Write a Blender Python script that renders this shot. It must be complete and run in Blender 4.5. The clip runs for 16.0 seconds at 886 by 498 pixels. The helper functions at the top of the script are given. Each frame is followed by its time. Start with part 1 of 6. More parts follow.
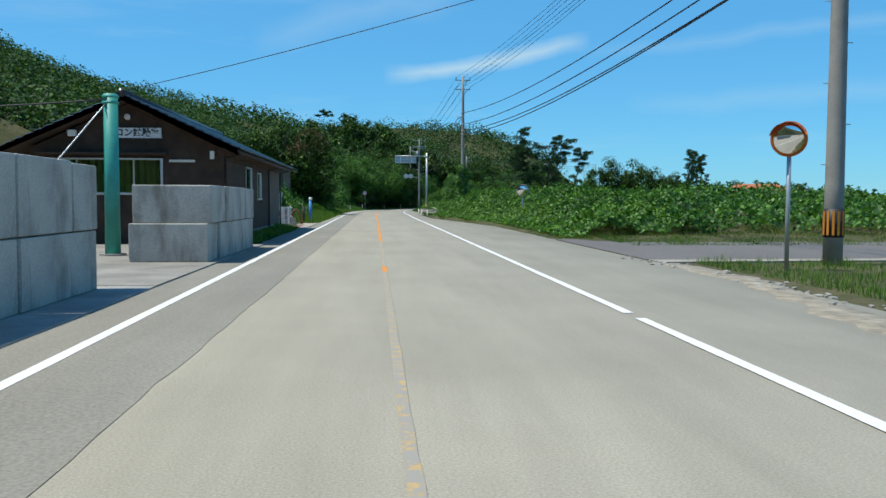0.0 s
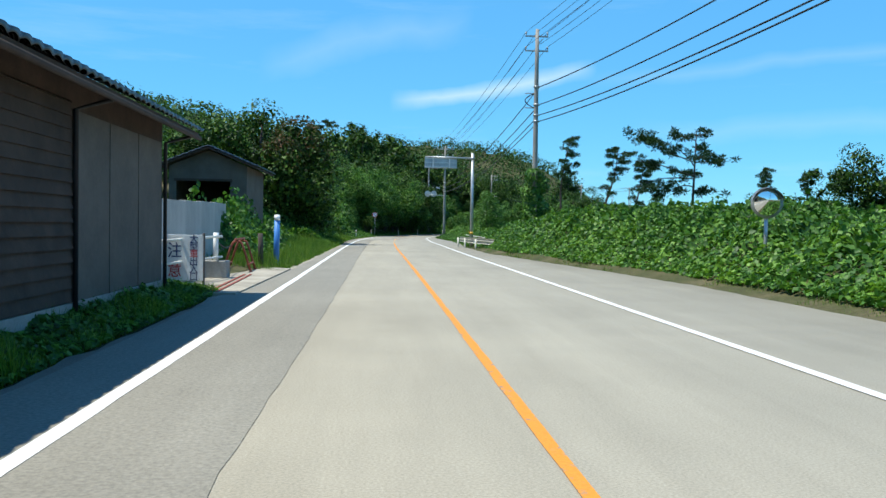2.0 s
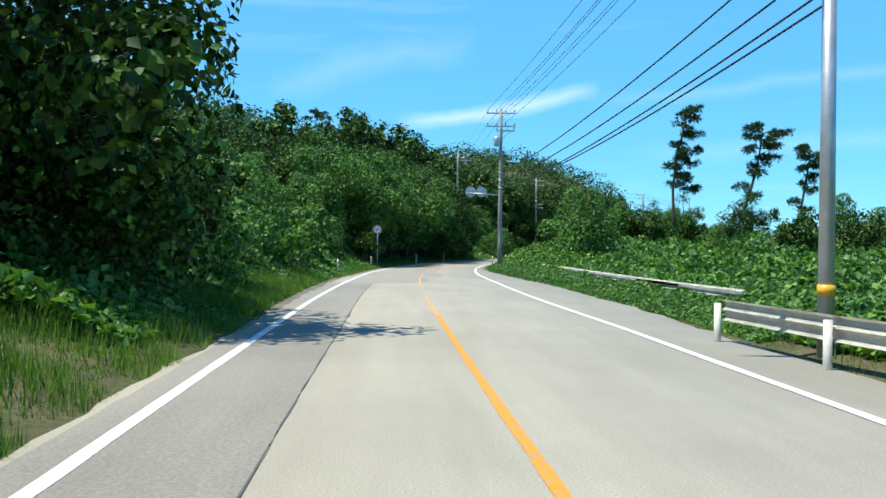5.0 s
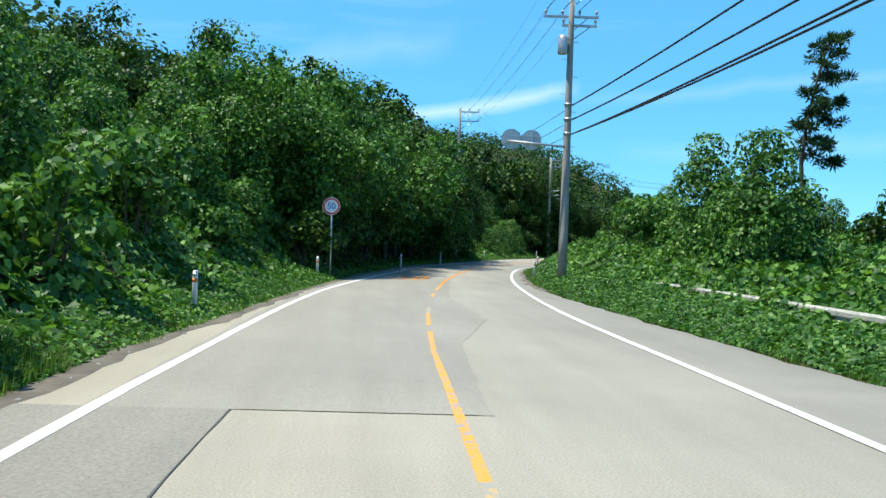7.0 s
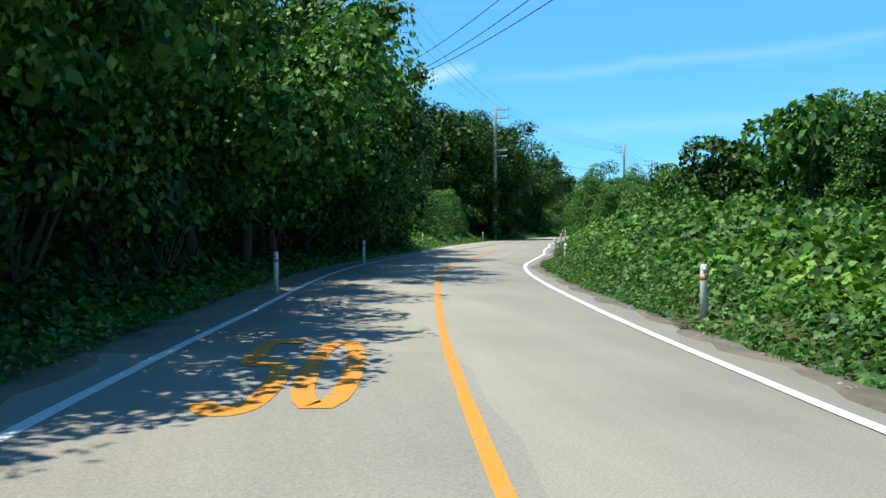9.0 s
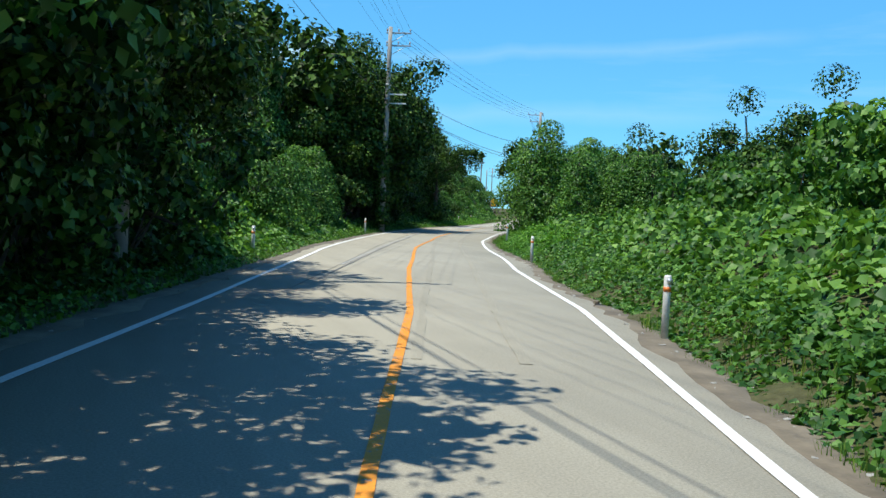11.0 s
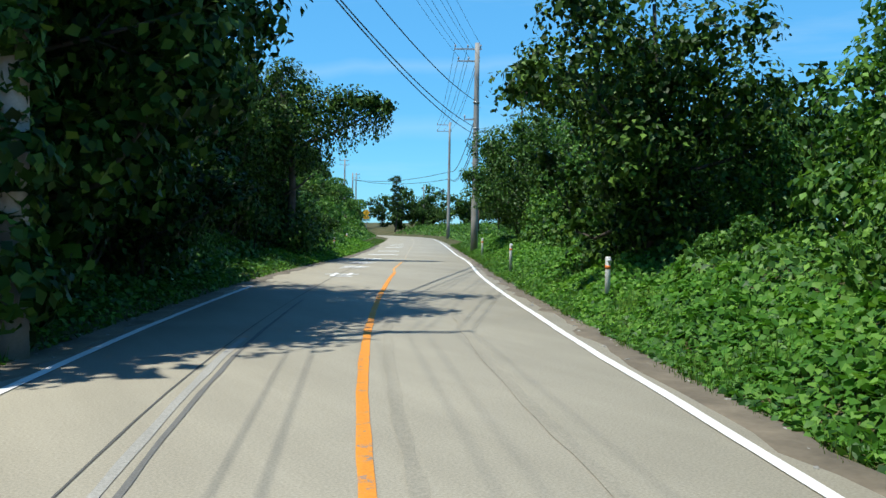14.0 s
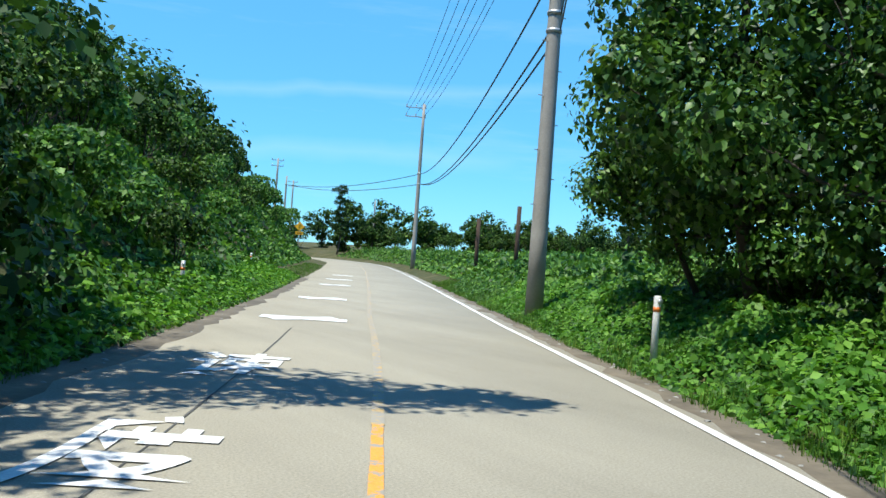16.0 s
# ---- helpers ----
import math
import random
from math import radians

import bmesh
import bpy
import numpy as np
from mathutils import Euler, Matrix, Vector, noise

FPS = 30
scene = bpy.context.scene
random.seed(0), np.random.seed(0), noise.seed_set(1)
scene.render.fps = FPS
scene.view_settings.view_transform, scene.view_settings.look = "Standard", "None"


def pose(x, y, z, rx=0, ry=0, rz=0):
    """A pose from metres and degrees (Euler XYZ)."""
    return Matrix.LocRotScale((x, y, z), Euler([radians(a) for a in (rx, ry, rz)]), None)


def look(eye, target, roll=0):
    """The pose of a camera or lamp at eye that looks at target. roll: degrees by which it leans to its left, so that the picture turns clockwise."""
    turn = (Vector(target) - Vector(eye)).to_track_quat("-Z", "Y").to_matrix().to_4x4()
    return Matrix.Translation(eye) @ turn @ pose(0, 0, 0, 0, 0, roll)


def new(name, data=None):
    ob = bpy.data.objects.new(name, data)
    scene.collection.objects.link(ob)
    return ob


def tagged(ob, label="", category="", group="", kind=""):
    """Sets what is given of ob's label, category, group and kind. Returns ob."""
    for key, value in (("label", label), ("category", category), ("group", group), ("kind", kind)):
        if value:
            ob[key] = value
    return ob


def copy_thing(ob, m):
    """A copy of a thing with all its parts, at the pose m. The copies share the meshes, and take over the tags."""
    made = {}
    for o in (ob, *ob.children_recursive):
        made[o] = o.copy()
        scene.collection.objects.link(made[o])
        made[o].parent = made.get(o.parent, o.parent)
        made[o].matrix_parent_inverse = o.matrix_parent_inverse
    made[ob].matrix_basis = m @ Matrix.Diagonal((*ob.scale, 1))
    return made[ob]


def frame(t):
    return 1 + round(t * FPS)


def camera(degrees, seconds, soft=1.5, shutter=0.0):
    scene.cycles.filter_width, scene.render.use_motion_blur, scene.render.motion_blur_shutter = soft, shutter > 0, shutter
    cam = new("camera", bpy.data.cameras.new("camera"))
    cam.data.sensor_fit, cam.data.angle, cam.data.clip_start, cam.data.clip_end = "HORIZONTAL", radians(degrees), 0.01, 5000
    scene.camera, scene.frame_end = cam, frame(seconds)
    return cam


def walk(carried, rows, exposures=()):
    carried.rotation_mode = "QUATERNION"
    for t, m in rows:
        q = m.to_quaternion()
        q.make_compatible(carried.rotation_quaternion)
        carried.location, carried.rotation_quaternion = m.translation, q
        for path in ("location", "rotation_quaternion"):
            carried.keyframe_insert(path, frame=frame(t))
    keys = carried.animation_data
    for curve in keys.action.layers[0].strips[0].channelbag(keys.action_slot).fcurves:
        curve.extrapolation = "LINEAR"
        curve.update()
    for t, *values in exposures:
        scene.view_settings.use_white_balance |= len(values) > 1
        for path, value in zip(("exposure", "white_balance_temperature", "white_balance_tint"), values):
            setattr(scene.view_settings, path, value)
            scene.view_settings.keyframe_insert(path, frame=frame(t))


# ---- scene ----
cam = camera(54.0, 16.0)

PATH = [
    (0, (-0.196, -6.814, 1.428), (-0.04, -4.823, 1.317), 0.2),
    (0.5, (-0.614, -0.038, 1.407), (-0.446, 1.952, 1.309), 0.8),
    (1, (-0.887, 6.926, 1.386), (-0.731, 8.918, 1.306), 1.3),
    (1.5, (-0.94, 14.161, 1.343), (-0.787, 16.155, 1.277), 1.5),
    (2, (-1.056, 21.331, 1.335), (-0.911, 23.325, 1.282), 0.9),
    (2.5, (-1.182, 28.503, 1.313), (-1.034, 30.497, 1.28), 1.0),
    (3, (-1.218, 35.802, 1.342), (-1.087, 37.797, 1.322), 0.8),
    (3.2, (-1.213, 38.731, 1.35), (-1.086, 40.727, 1.333), 0.9),
    (5.3, (-1.036, 69.164, 1.435), (-0.905, 71.16, 1.43), 0.6),
    (5.5, (-0.936, 71.834, 1.416), (-0.812, 73.83, 1.409), 0.9),
    (6, (-0.834, 78.533, 1.379), (-0.708, 80.529, 1.37), 1.7),
    (6.5, (-0.649, 85.401, 1.429), (-0.497, 87.395, 1.413), 1.9),
    (7, (-0.583, 91.944, 1.415), (-0.398, 93.935, 1.399), 2.1),
    (7.5, (-0.465, 98.29, 1.363), (-0.23, 100.276, 1.328), 1.7),
    (8, (-0.2, 104.805, 1.312), (0.094, 106.783, 1.243), 0.1),
    (8.5, (0.23, 111.043, 1.257), (0.552, 113.016, 1.215), -0.5),
    (9, (1.077, 117.473, 1.272), (1.481, 119.431, 1.218), 0.1),
    (9.2, (1.395, 120.035, 1.265), (1.842, 121.983, 1.204), 0.3),
    (11.3, (7.463, 146.05, 1.475), (8.197, 147.908, 1.379), 2.4),
    (11.5, (8.214, 148.6, 1.481), (8.962, 150.452, 1.386), 1.8),
    (12, (10.163, 154.988, 1.48), (10.969, 156.817, 1.409), 1.6),
    (12.5, (12.314, 161.382, 1.435), (13.193, 163.177, 1.374), 1.3),
    (13, (14.571, 167.453, 1.36), (15.534, 169.203, 1.272), 0.4),
    (13.5, (17.054, 173.467, 1.379), (18.029, 175.212, 1.307), 2.1),
    (14, (19.709, 179.475, 1.382), (20.723, 181.198, 1.334), 0.9),
    (14.5, (22.511, 185.594, 1.358), (23.556, 187.299, 1.337), 0.9),
    (15, (25.568, 191.774, 1.344), (26.647, 193.458, 1.336), 2.2),
    (15.5, (29.04, 198.03, 1.287), (30.132, 199.705, 1.3), 2.4),
    (16, (32.592, 204.662, 1.238), (33.718, 206.314, 1.258), 4.2),
]
walk(cam, [(t, look(eye, target, roll)) for t, eye, target, roll in PATH], [(0, 0.02), (1.0, 0.12), (1.5, 0.12), (2.0, 0.35), (2.5, 0.52), (6, 0.55), (9, 0.48), (11.3, 0.36), (12.5, 0.3), (13.0, 0.2), (14.0, 0.3), (14.5, 0.45), (15.5, 0.46), (16, 0.52)])

# ---- light ----
SUN_DIR = Vector((-4.4, -0.45, 11.0)).normalized()
world = bpy.data.worlds.new("world")
scene.world = world
world.use_nodes = True
wn = world.node_tree
sky = wn.nodes.new("ShaderNodeTexSky")
sky.sky_type, sky.sun_disc = "NISHITA", False
sky.sun_elevation = math.asin(SUN_DIR.z)
sky.sun_rotation = math.atan2(SUN_DIR.x, SUN_DIR.y)
sky.air_density, sky.dust_density, sky.ozone_density = 1.0, 0.0, 4.0
vivid = wn.nodes.new("ShaderNodeHueSaturation")
vivid.inputs["Saturation"].default_value = 1.15
wn.links.new(sky.outputs[0], vivid.inputs["Color"])
cool = wn.nodes.new("ShaderNodeMix")
cool.data_type, cool.blend_type = "RGBA", "MULTIPLY"
cool.inputs[0].default_value = 1.0
cool.inputs[7].default_value = (0.54, 1.02, 1.24, 1)
wn.links.new(vivid.outputs[0], cool.inputs[6])
even = wn.nodes.new("ShaderNodeMix")
even.data_type = "RGBA"
even.inputs[7].default_value = (1.0, 3.8, 6.8, 1)
wn.links.new(cool.outputs[2], even.inputs[6])
wco = wn.nodes.new("ShaderNodeTexCoord")
wmap = wn.nodes.new("ShaderNodeMapping")
wmap.inputs["Scale"].default_value = (1.6, 1.6, 14.0)
wmap.inputs["Rotation"].default_value = (0.05, 0.07, 0.4)
cirrus = wn.nodes.new("ShaderNodeTexNoise")
cirrus.inputs["Scale"].default_value, cirrus.inputs["Detail"].default_value, cirrus.inputs["Roughness"].default_value = 1.7, 6.0, 0.62
thin = wn.nodes.new("ShaderNodeMapRange")
for k, q in ((1, 0.52), (2, 0.8), (3, 0.0), (4, 0.2)):
    thin.inputs[k].default_value = q
veil = wn.nodes.new("ShaderNodeMix")
veil.data_type = "RGBA"
veil.inputs[7].default_value = (5.2, 6.6, 7.0, 1)
wn.links.new(wco.outputs["Generated"], wmap.inputs[0])
wn.links.new(wmap.outputs[0], cirrus.inputs["Vector"])
wn.links.new(cirrus.outputs[0], thin.inputs[0])
wn.links.new(even.outputs[2], veil.inputs[6])


def sky_math(kind, a, b=0.0, c=0.0):
    n = wn.nodes.new("ShaderNodeMath")
    n.operation, n.use_clamp = kind, kind == "MULTIPLY_ADD" and c == 1.0
    for sock, v in zip(n.inputs, (a, b, c)):
        if isinstance(v, bpy.types.NodeSocket):
            wn.links.new(v, sock)
        else:
            sock.default_value = v
    return n.outputs[0]


# long wisps of cirrus low over the hill: where each begins and ends in bearing, its height there, width and strength
toward = wn.nodes.new("ShaderNodeSeparateXYZ")
wn.links.new(wco.outputs["Generated"], toward.inputs[0])
bearing = sky_math("ARCTAN2", toward.outputs[0], toward.outputs[1])
height = sky_math("ARCSINE", toward.outputs[2])
fray = wn.nodes.new("ShaderNodeTexNoise")
fray.inputs["Scale"].default_value, fray.inputs["Detail"].default_value = 9.0, 5.0
wn.links.new(wco.outputs["Generated"], fray.inputs["Vector"])
# the sky deepens to its own blue towards the zenith
deep = sky_math("MULTIPLY_ADD", sky_math("MAXIMUM", sky_math("SUBTRACT", height, 0.36), 0.0), -1.5, 1.0)
wn.links.new(sky_math("MULTIPLY", deep, 0.55), even.inputs[0])
wisps = thin.outputs[0]
for b0, b1, h0, h1, wide, power in ((0.5, 14, 8.1, 10.1, 0.75, 0.62), (13, 44, 9.4, 11.4, 0.6, 0.15), (-8, 6, 10.4, 13.6, 1.3, 0.16), (16, 40, 6.0, 7.0, 0.9, 0.14)):
    b0, b1, h0, h1, wide = (radians(q) for q in (b0, b1, h0, h1, wide))
    along = sky_math("MULTIPLY_ADD", bearing, 1 / (b1 - b0), -b0 / (b1 - b0))
    ends = sky_math("MULTIPLY_ADD", sky_math("POWER", sky_math("ABSOLUTE", sky_math("MULTIPLY_ADD", along, 2.0, -1.0)), 4.0), -1.0, 1.0)
    off = sky_math("SUBTRACT", height, sky_math("MULTIPLY_ADD", along, h1 - h0, h0))
    off = sky_math("ADD", off, sky_math("MULTIPLY_ADD", fray.outputs[0], 2.4 * wide, -1.2 * wide))
    band = sky_math("MULTIPLY_ADD", sky_math("ABSOLUTE", off), -1 / wide, 1.0)
    wisps = sky_math("MAXIMUM", wisps, sky_math("MULTIPLY", sky_math("MULTIPLY", band, ends), power))
wn.links.new(wisps, veil.inputs[0])
wn.links.new(veil.outputs[2], wn.nodes["Background"].inputs[0])
wn.nodes["Background"].inputs[1].default_value = 0.118
sun = new("sun", bpy.data.lights.new("sun", "SUN"))
sun.data.energy, sun.data.angle, sun.data.color = 4.9, radians(0.53), (0.97, 0.965, 0.865)
sun.matrix_world = look((0, 0, 60), Vector((0, 0, 60)) - SUN_DIR)

# ---- materials ----


class Nodes:
    """A node material with a Principled shader and shorthands."""

    def __init__(self, name, rough=0.6, metal=0.0, spec=0.5):
        self.mat = bpy.data.materials.new(name)
        self.mat.use_nodes = True
        self.t = self.mat.node_tree
        self.b = self.t.nodes["Principled BSDF"]
        self.b.inputs["Roughness"].default_value = rough
        self.b.inputs["Metallic"].default_value = metal
        self.b.inputs["Specular IOR Level"].default_value = spec
        self.co = self.t.nodes.new("ShaderNodeTexCoord").outputs["Object"]

    def add(self, kind, **ins):
        n = self.t.nodes.new(kind)
        for k, v in ins.items():
            self.put(n.inputs[k.replace("_", " ")], v)
        return n

    def put(self, sock, v):
        if isinstance(v, bpy.types.NodeSocket):
            self.t.links.new(v, sock)
        else:
            sock.default_value = v

    def noise(self, scale, detail=4.0, rough=0.6, stretch=None):
        co = self.co
        if stretch:
            m = self.add("ShaderNodeMapping", Vector=co, Scale=stretch)
            co = m.outputs[0]
        return self.add("ShaderNodeTexNoise", Vector=co, Scale=scale, Detail=detail, Roughness=rough).outputs[0]

    def ramp(self, fac, stops):
        n = self.add("ShaderNodeValToRGB", Fac=fac)
        e = n.color_ramp.elements
        while len(e) < len(stops):
            e.new(0.5)
        for i, (p, c) in enumerate(stops):
            e[i].position, e[i].color = p, (*c, 1)
        return n.outputs[0]

    def mix(self, fac, a, b, blend="MIX"):
        n = self.t.nodes.new("ShaderNodeMix")
        n.data_type, n.blend_type = "RGBA", blend
        self.put(n.inputs[0], fac)
        for sock, v in ((n.inputs[6], a), (n.inputs[7], b)):
            self.put(sock, (*v, 1) if isinstance(v, tuple) else v)
        return n.outputs[2]

    def bump(self, h, strength=0.3, dist=0.02):
        self.put(self.b.inputs["Normal"], self.add("ShaderNodeBump", Height=h, Strength=strength, Distance=dist).outputs[0])
        return self

    def color(self, c):
        self.put(self.b.inputs["Base Color"], (*c, 1) if isinstance(c, tuple) else c)
        return self


def plain(name, c, rough=0.6, metal=0.0, wear=0.25, scale=3.0, grain=40.0, bump=0.1):
    """Colour c with blotches and fine grain."""
    n = Nodes(name, rough, metal)
    dark = tuple(v * (1 - wear) for v in c)
    lite = tuple(min(1, v * (1 + wear * 0.5)) for v in c)
    a = n.ramp(n.noise(scale), [(0.3, dark), (0.7, lite)])
    g = n.ramp(n.noise(grain, 2), [(0.3, (0.85,) * 3), (0.7, (1.0,) * 3)])
    n.color(n.mix(1.0, a, g, "MULTIPLY"))
    n.bump(n.noise(grain, 3), bump, 0.01)
    return n.mat


def leaf_material(name, dark, mid, lite, gloss=0.42, through_light=0.3, shine=0.16):
    n = Nodes(name, gloss, 0.0, shine)
    isl = n.add("ShaderNodeNewGeometry").outputs["Random Per Island"]
    ob = n.add("ShaderNodeObjectInfo").outputs["Random"]
    c = n.ramp(isl, [(0.0, dark), (0.5, mid), (0.93, lite), (1.0, tuple(v * 1.25 for v in lite))])
    patch = n.ramp(n.noise(0.35, 2), [(0.35, (0.78, 0.84, 0.8)), (0.65, (1.1, 1.08, 0.9))])
    c = n.mix(1.0, c, patch, "MULTIPLY")
    c = n.mix(1.0, c, n.ramp(ob, [(0.0, (0.8, 0.85, 0.85)), (1.0, (1.12, 1.08, 0.95))]), "MULTIPLY")
    n.color(c)
    tr = n.add("ShaderNodeBsdfTranslucent", Color=n.mix(1.0, c, (1.4, 1.5, 0.7), "MULTIPLY"))
    m = n.add("ShaderNodeMixShader", Fac=through_light)
    n.t.links.new(n.b.outputs[0], m.inputs[1])
    n.t.links.new(tr.outputs[0], m.inputs[2])
    n.t.links.new(m.outputs[0], n.t.nodes["Material Output"].inputs[0])
    return n.mat


def asphalt_material(name, c, grain=55):
    n = Nodes(name, 0.85, 0.0, 0.3)
    base = n.ramp(n.noise(0.25, 4), [(0.3, tuple(v * 0.9 for v in c)), (0.7, tuple(v * 1.08 for v in c))])
    streak = n.ramp(n.noise(0.9, 4, 0.65, (1.4, 0.12, 1)), [(0.35, (0.9,) * 3), (0.7, (1.05,) * 3)])
    grit = n.ramp(n.noise(grain, 3, 0.7), [(0.3, (0.72,) * 3), (0.72, (1.2,) * 3)])
    n.color(n.mix(1.0, n.mix(1.0, base, streak, "MULTIPLY"), grit, "MULTIPLY"))
    n.bump(n.noise(70, 3, 0.8), 0.5, 0.006)
    return n.mat


def paint_material(name, c, under=(0.22, 0.215, 0.2), worn=0.42):
    n = Nodes(name, 0.7, 0.0, 0.3)
    w = n.ramp(n.noise(6, 6, 0.75), [(worn - 0.06, (1, 1, 1)), (worn, (0, 0, 0))])
    g = n.ramp(n.noise(45, 2), [(0.3, tuple(v * 0.8 for v in c)), (0.7, c)])
    n.color(n.mix(w, g, under))
    n.bump(n.noise(60, 3), 0.25, 0.005)
    return n.mat


M_ASPHALT = asphalt_material("asphalt_pale", (0.338, 0.307, 0.24))
M_ASPHALT_OLD = asphalt_material("asphalt_coarse", (0.262, 0.24, 0.194), 30)
M_ASPHALT_WORN = asphalt_material("asphalt_worn_lane", (0.3, 0.274, 0.22))
M_ASPHALT_TRACK = asphalt_material("asphalt_tyre_track", (0.305, 0.278, 0.218))
M_ASPHALT_FAINT = asphalt_material("asphalt_faint_seam", (0.165, 0.16, 0.148))
M_ASPHALT_PALE = asphalt_material("asphalt_pale_filler", (0.35, 0.335, 0.3))
M_EARTH = plain("roadside_earth", (0.17, 0.14, 0.1), 0.95, 0, 0.45, 1.6, 14, 0.8)
M_ASPHALT_DARK = asphalt_material("asphalt_sealed_crack", (0.11, 0.108, 0.1))
M_WHITE_PAINT = paint_material("road_paint_white", (0.78, 0.77, 0.74), worn=0.33)
M_YELLOW_PAINT = paint_material("road_paint_yellow", (0.74, 0.275, 0.03), worn=0.43)
M_YELLOW_WORN = paint_material("road_paint_yellow_chipped", (0.76, 0.34, 0.06), (0.3, 0.28, 0.24), 0.48)
M_YELLOW_FAINT = paint_material("road_paint_yellow_worn", (0.52, 0.36, 0.16), (0.31, 0.285, 0.24), 0.57)
M_CONCRETE = plain("concrete_weathered", (0.34, 0.33, 0.3), 0.9, 0, 0.35, 0.9, 25, 0.3)
M_EDGING = plain("edging_worn", (0.33, 0.285, 0.215), 0.95, 0, 0.5, 3.5, 18, 0.9)
M_CONCRETE_PALE = plain("concrete_pale", (0.46, 0.45, 0.42), 0.9, 0, 0.25, 0.7, 25, 0.25)
M_KUDZU = leaf_material("leaf_kudzu", (0.019, 0.07, 0.014), (0.06, 0.158, 0.03), (0.158, 0.3, 0.062), 0.5, 0.25, 0.26)
# broadleaf green; its dark tone also lends tree shade to some vines and shrubs
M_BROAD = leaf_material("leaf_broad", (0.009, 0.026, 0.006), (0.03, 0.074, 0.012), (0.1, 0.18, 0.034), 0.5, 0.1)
M_FERN = leaf_material("leaf_fern", (0.05, 0.15, 0.022), (0.1, 0.25, 0.036), (0.19, 0.36, 0.065), 0.55, 0.3)
M_HILL = leaf_material("leaf_hill", (0.013, 0.04, 0.013), (0.035, 0.084, 0.023), (0.082, 0.158, 0.04), 0.6, 0.18)
M_NEEDLE = leaf_material("leaf_needle", (0.014, 0.04, 0.018), (0.028, 0.068, 0.026), (0.055, 0.1, 0.036), 0.5, 0.15)
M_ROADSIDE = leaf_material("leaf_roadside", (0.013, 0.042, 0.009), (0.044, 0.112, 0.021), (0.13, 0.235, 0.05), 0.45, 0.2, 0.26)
M_GRASS = leaf_material("leaf_grass", (0.04, 0.1, 0.016), (0.08, 0.18, 0.028), (0.18, 0.265, 0.055), 0.5, 0.3)
M_BROWNING = leaf_material("leaf_browning", (0.03, 0.05, 0.015), (0.07, 0.075, 0.03), (0.19, 0.1, 0.06), 0.6, 0.2)
M_BARK = plain("bark", (0.075, 0.06, 0.048), 0.95, 0, 0.4, 5, 30, 0.8)

# ---- small mesh helpers ----


def mesh_of(name, bm, mat):
    me = bpy.data.meshes.new(name)
    bm.normal_update()
    bm.to_mesh(me)
    bm.free()
    if mat:
        me.materials.append(mat)
    return me


def part(name, bm, material, parent=None, label="", smooth=False):
    """One bmesh as one mesh object, under a thing or a part."""
    me = mesh_of(name, bm, material)
    if smooth:
        me.shade_smooth()
    ob = new(name, me)
    ob.parent = parent
    return tagged(ob, label)


def box(bm, lo, hi, bevel=0.0, m=None):
    """An axis box from corner to corner, with softened edges."""
    c = [(a + b) / 2 for a, b in zip(lo, hi)]
    s = [abs(b - a) for a, b in zip(lo, hi)]
    r = bmesh.ops.create_cube(bm, size=1.0, matrix=(m or Matrix()) @ Matrix.Translation(c) @ Matrix.Diagonal((*s, 1)))
    if bevel:
        es = list({e for v in r["verts"] for e in v.link_edges})
        bmesh.ops.bevel(bm, geom=es, offset=bevel, segments=2, affect="EDGES", profile=0.6)
    return bm


def tube(bm, pts, radii, sides=10, caps=True):
    """A round tube through points, with a radius at each."""
    pts = [Vector(p) for p in pts]
    if not isinstance(radii, (list, tuple)):
        radii = [radii] * len(pts)
    rings = []
    for i, p in enumerate(pts):
        d = (pts[min(i + 1, len(pts) - 1)] - pts[max(i - 1, 0)]).normalized()
        a = d.orthogonal().normalized() if i == 0 else (a - d * a.dot(d)).normalized()
        b = d.cross(a)
        rings.append([bm.verts.new(p + radii[i] * (math.cos(q) * a + math.sin(q) * b)) for q in (2 * math.pi * k / sides for k in range(sides))])
    for r0, r1 in zip(rings, rings[1:]):
        for k in range(sides):
            bm.faces.new((r0[k], r0[(k + 1) % sides], r1[(k + 1) % sides], r1[k]))
    if caps:
        bm.faces.new(rings[0][::-1])
        bm.faces.new(rings[-1])
    return bm


def disc(bm, centre, axis, radius, depth, sides=32):
    """A flat round plate."""
    c, a = Vector(centre), Vector(axis).normalized() * depth / 2
    return tube(bm, [c - a, c + a], radius, sides)


def thing(name, at, label, category, group="", turn=0.0):
    ob = new(name)
    ob.empty_display_size = 0.2
    ob.matrix_world = pose(*at, 0, 0, turn)
    return tagged(ob, label, category, group)


def fast_mesh(name, verts, tris, mat):
    """A mesh from arrays of vertices and triangles."""
    me = bpy.data.meshes.new(name)
    me.vertices.add(len(verts))
    me.vertices.foreach_set("co", np.asarray(verts, np.float32).ravel())
    me.loops.add(3 * len(tris))
    me.loops.foreach_set("vertex_index", np.asarray(tris, np.int32).ravel())
    me.polygons.add(len(tris))
    me.polygons.foreach_set("loop_start", np.arange(0, 3 * len(tris), 3, dtype=np.int32))
    me.update(calc_edges=True)
    me.materials.append(mat)
    return me


rng = np.random.default_rng(7)


def unit(v):
    return v / np.maximum(np.linalg.norm(v, axis=-1, keepdims=True), 1e-9)


